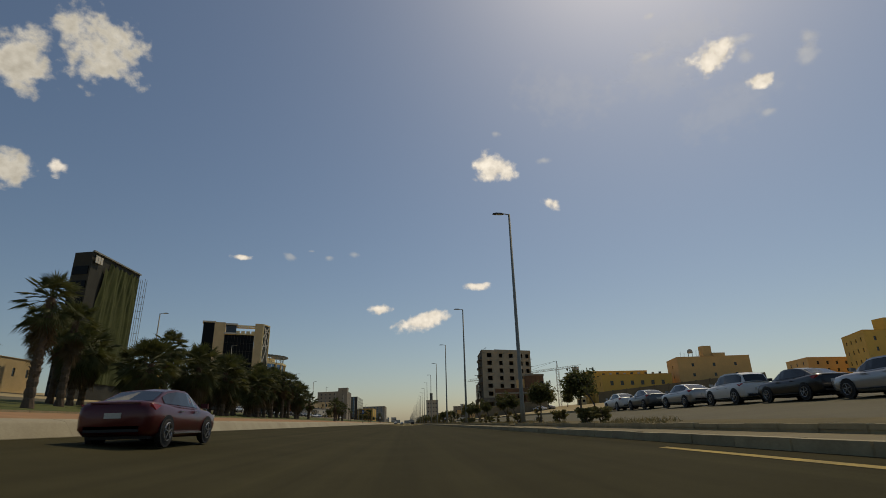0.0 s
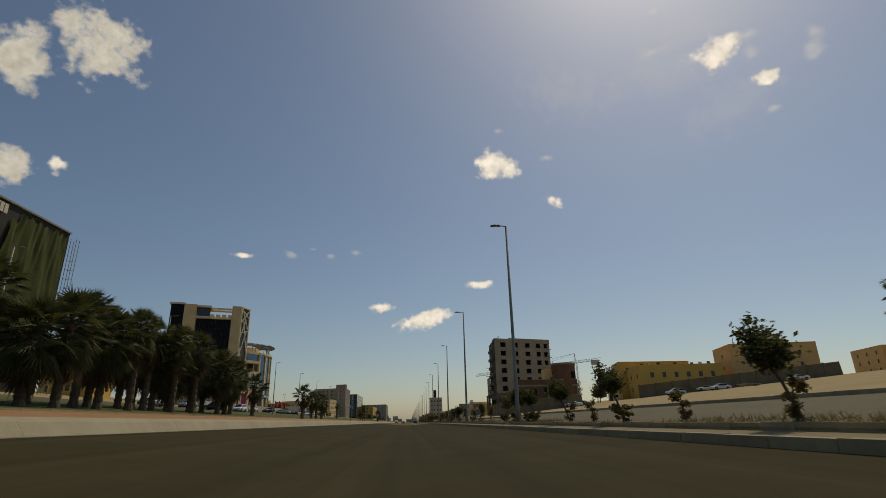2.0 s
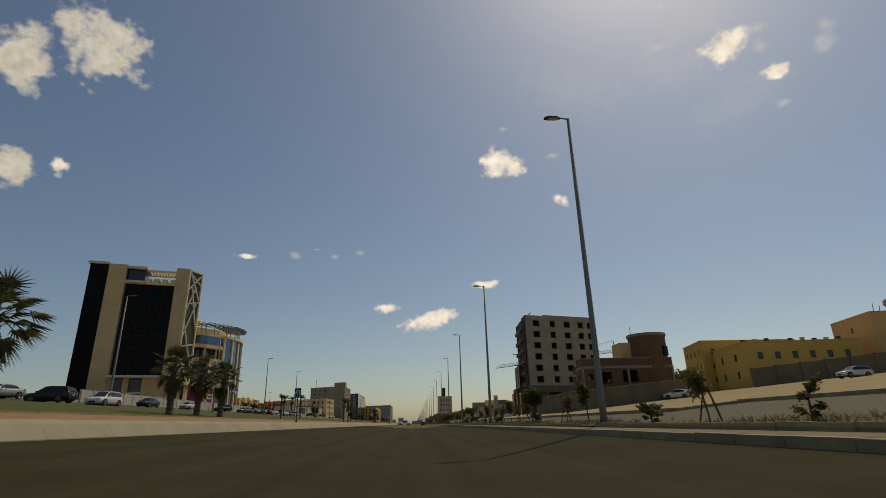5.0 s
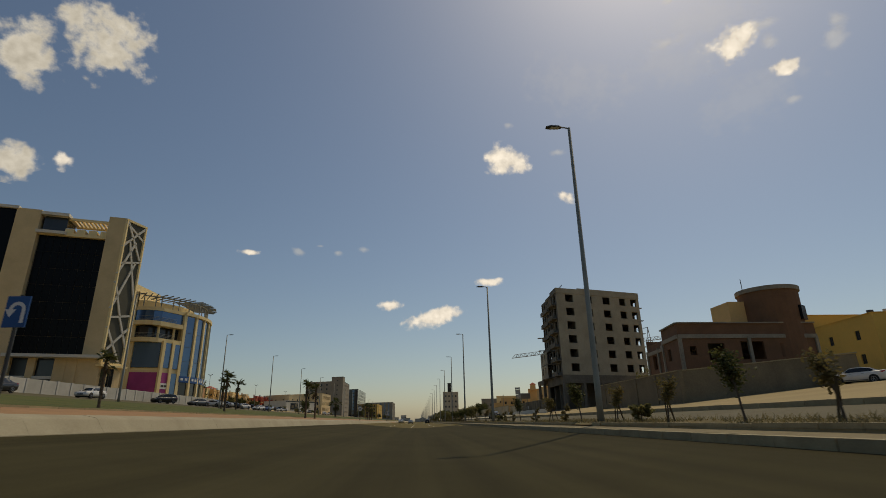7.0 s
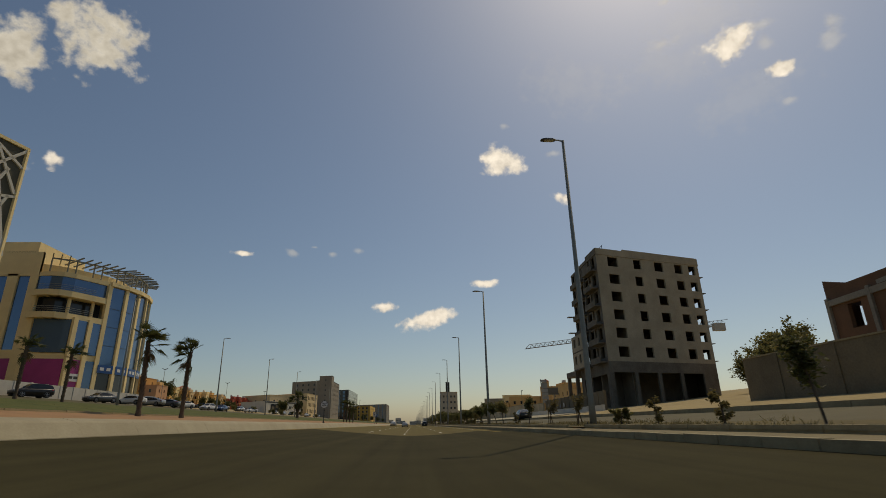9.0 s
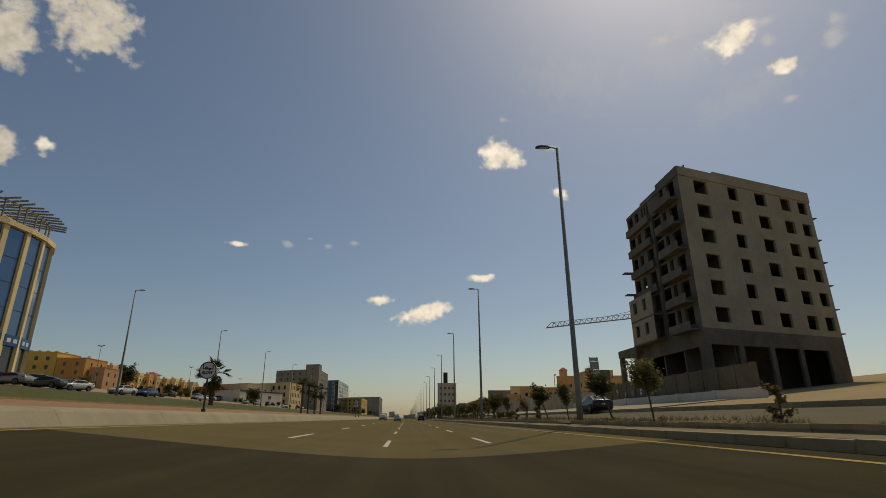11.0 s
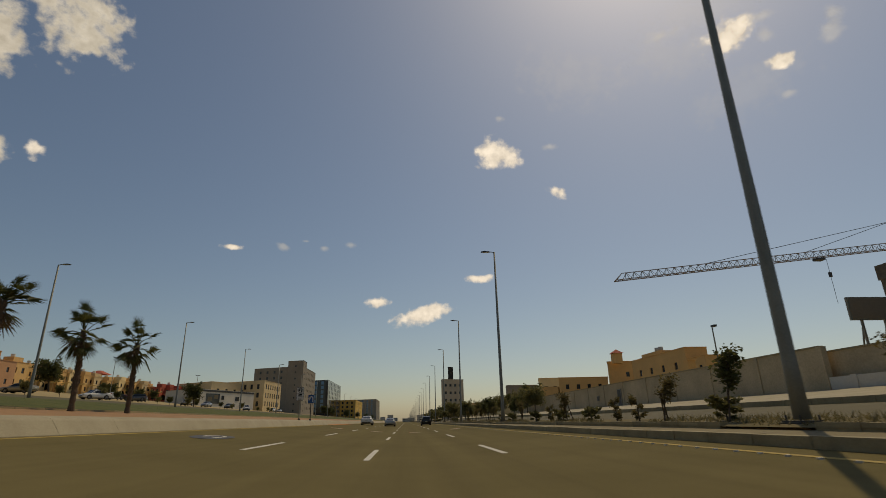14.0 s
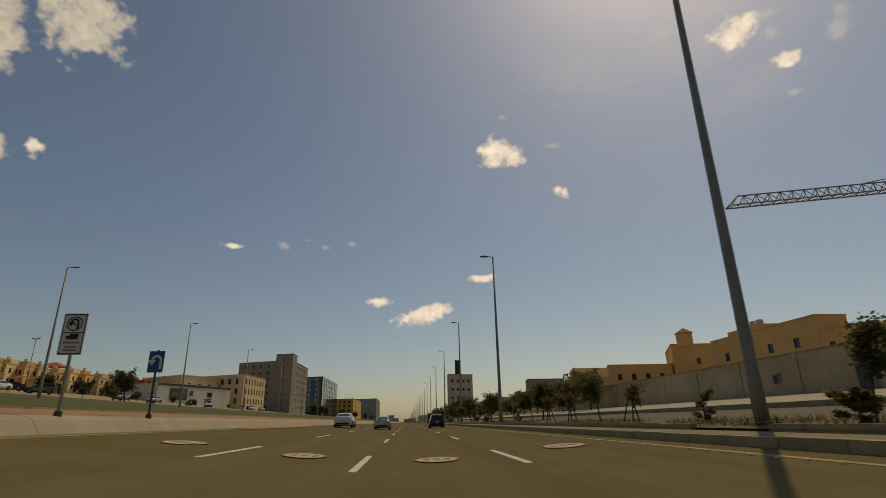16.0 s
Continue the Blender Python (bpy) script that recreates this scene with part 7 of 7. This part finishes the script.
def terrace_villa(x, y, w, h, mt, label):
    """A stepped villa with a roof room, an arched porch and an awning."""
    root, zt = block("terraced_villa", [(x, y), (x + w, y), (x + w, y + 7), (x, y + 7)], h, mt, label, cols=(2, 2, 0, 0), storeys=2, win=(1.1, 1.5), parapet=0.5, group="terraced villas")
    q = plan(x + w * rv.uniform(0.25, 0.75), y + 3.5)
    part("roof_room", Shape().box((q.x, q.y, zt + 0.6), (w * 0.45, 4.0, 2.0)), mt, root)
    q = plan(x + w * 0.6, y - 0.8)
    part("porch", Shape().box((q.x, q.y, q.z + 1.6), (w * 0.5, 2.2, 3.6)), mt, root)
    arch = Shape()
    ring = [(0.9 * math.cos(math.pi * k / 10), 1.6 + 0.9 * math.sin(math.pi * k / 10)) for k in range(11)] + [(-0.9, 0.2), (0.9, 0.2)]
    arch.poly([(q.x + a, q.y - 1.11, q.z + b + 0.2) for a, b in ring])
    part("porch_arch", arch, glass_dark, root, "dark arched porch opening")
    part("awning", Shape().beam((q.x + w * 0.3, q.y - 2.2, q.z + 2.9), (q.x + w * 0.75, q.y - 2.2, q.z + 3.5), 2.4, 0.1), render_cream, root, "pale slanted car awning")
    part("tank", Shape().tube([(q.x - 0.8, q.y + 4.5, zt + 1.55), (q.x - 0.8, q.y + 4.5, zt + 2.6)], [0.55, 0.55], n=10), render_white, root, "white roof water tank")
for i in range(13):
    f = i / 12
    terrace_villa(-143 + 28 * f, 376 + 60 * f, rv.uniform(5.5, 7.5), 7.4 - 1.8 * f + rv.uniform(-0.5, 0.5), (render_tan, render_cream, render_tan, render_beige)[i % 4], "sand-coloured terraced villa with a stepped roof")
for i in range(4):
    terrace_villa(-109 + 2.6 * i, 436 + 4.5 * i, 5.0, 5.6 + rv.uniform(-0.4, 0.5), render_red, "red rendered terraced villa with a stepped roof")
for x, y, h in ((-121, 345, 8.2), (-116, 353, 7.0), (-126, 338, 8.6)):
    terrace_villa(x, y, 6.5, h, render_tan, "tall tan villa with car awnings by the parking")
q = plan(-142.5, 445.3)
pg = thing("roof_pavilion", (q.x, q.y, q.z + 7.6), label="roof pavilion with a red hipped roof on posts", category="pavilion")
for dx in (-2.6, 2.6):
    for dy in (-2.6, 2.6):
        part("post", Shape().beam((dx, dy, -0.6), (dx, dy, 2.4), 0.3), render_cream, pg)
rf = Shape()
c4 = [(-4, -4), (4, -4), (4, 4), (-4, 4)]
for i in range(4):
    a, b = c4[i], c4[(i + 1) % 4]
    rf.poly([(a[0], a[1], 2.4), (b[0], b[1], 2.4), (b[0] * 0.2, b[1] * 0.2, 4.2), (a[0] * 0.2, a[1] * 0.2, 4.2)])
rf.poly([(p[0] * 0.2, p[1] * 0.2, 4.2) for p in c4])
part("roof", rf, render_red, pg, "red hipped roof")
block("ochre_shop", [(-100, 150), (-84, 150), (-84, 162), (-100, 162)], 9.0, render_yellow, "ochre shop building behind the palms", cols=(4, 3, 0, 0), storeys=2, win=(1.6, 1.6))
block("low_villa", [(-112, 92), (-92, 92), (-92, 108), (-112, 108)], 6.5, render_beige, "beige villa with arched dark windows behind the palms", cols=(6, 3, 0, 0), storeys=1, win=(0.9, 2.0), first=2.6)
garden_wall("site_fence", -50.0, 150, 236, 1.8, plywood, "pale hoarding panels along the parking", bay=3.0, cap=False)

big = leafy("round_tree", 6.2, 31, 2.3, 3600, "dense dark round tree beside the parking", leaf_green, leaf=0.2, trunk=0.16, group="side road trees")
big.matrix_world = Matrix.Translation(plan(-52, 355))
for x, y in ((14, 420), (16, 440), (15, 462), (17, 480), (14, 505), (18, 530), (15, 560), (17, 600), (16, 650), (18, 700), (26, 340), (28, 350), (30, 366), (27, 380), (29, 398), (31, 412), (62, 190), (58, 178)):
    copy_thing(big, Matrix.Translation(plan(x, y)) @ pose(0, 0, 0, 0, 0, (x * 37 + y * 11) % 360))
copy_thing(big, Matrix.Translation(plan(-124.0, 389)) @ Matrix.Scale(2.0, 4))
for x, y, k in ((-100, 392, 0.8), (-96, 404, 0.7), (-108, 398, 0.8), (-104, 412, 0.75), (-98, 420, 0.7), (-90, 425, 0.7), (-119, 362, 0.8), (-125, 356, 0.75)):
    copy_thing(big, Matrix.Translation(plan(x, y)) @ pose(0, 0, 0, 0, 0, y * 13) @ Matrix.Scale(k, 4))
olive = leafy("round_tree", 6.4, 37, 2.4, 3400, "tall olive-green garden tree behind the lot wall", leaf_olive, leaf=0.2, trunk=0.15, group="side road trees")
olive.matrix_world = Matrix.Translation(plan(52.6, 207.8)) @ Matrix.Scale(1.2, 4)
for x, y, k in ((49.5, 206, 1.05), (43, 204.5, 0.7), (46.5, 205.5, 0.9), (56, 210, 1.3), (60, 213, 1.2)):
    copy_thing(olive, Matrix.Translation(plan(x, y)) @ pose(0, 0, 0, 0, 0, x * 31) @ Matrix.Scale(k, 4))
rt = random.Random(41)
for i in range(20):
    copy_thing(big if i % 2 else olive, Matrix.Translation(plan(rt.uniform(-57, -51), 262 + i * 9 + rt.uniform(-3, 3))) @ pose(0, 0, 0, 0, 0, rt.uniform(0, 360)) @ Matrix.Scale(rt.uniform(0.16, 0.34), 4))
for i in range(34):
    copy_thing(olive if i % 3 else big, Matrix.Translation(plan(rt.uniform(20.5, 23.2) if i % 4 else rt.uniform(10, 12.5), 318 + i * 7 + rt.uniform(-2, 2))) @ pose(0, 0, 0, 0, 0, rt.uniform(0, 360)) @ Matrix.Scale(rt.uniform(0.42, 0.66), 4))
for i in range(14):
    copy_thing(big, Matrix.Translation(plan(-44 - (i % 3) * 3, 520 + i * 34)) @ pose(0, 0, 0, 0, 0, i * 47))

# the far end of the road: a low skyline, haze painted as pale plaster
pale = surface("haze_tinted_plaster", (0.5, 0.47, 0.42), (0.44, 0.42, 0.38), scale=0.05, fine=1, bump=0)
rnd = random.Random(77)
for i in range(16):
    x = -160 + i * 21 + rnd.uniform(-6, 6)
    y = 1500 + rnd.uniform(0, 500)
    block("far_house", [(x, y), (x + 16, y), (x + 16, y + 16), (x, y + 16)], rnd.uniform(7, 17), pale, "distant low building paled for haze on the skyline", cols=(4, 0, 0, 0), storeys=2, win=(2, 2), group="skyline")
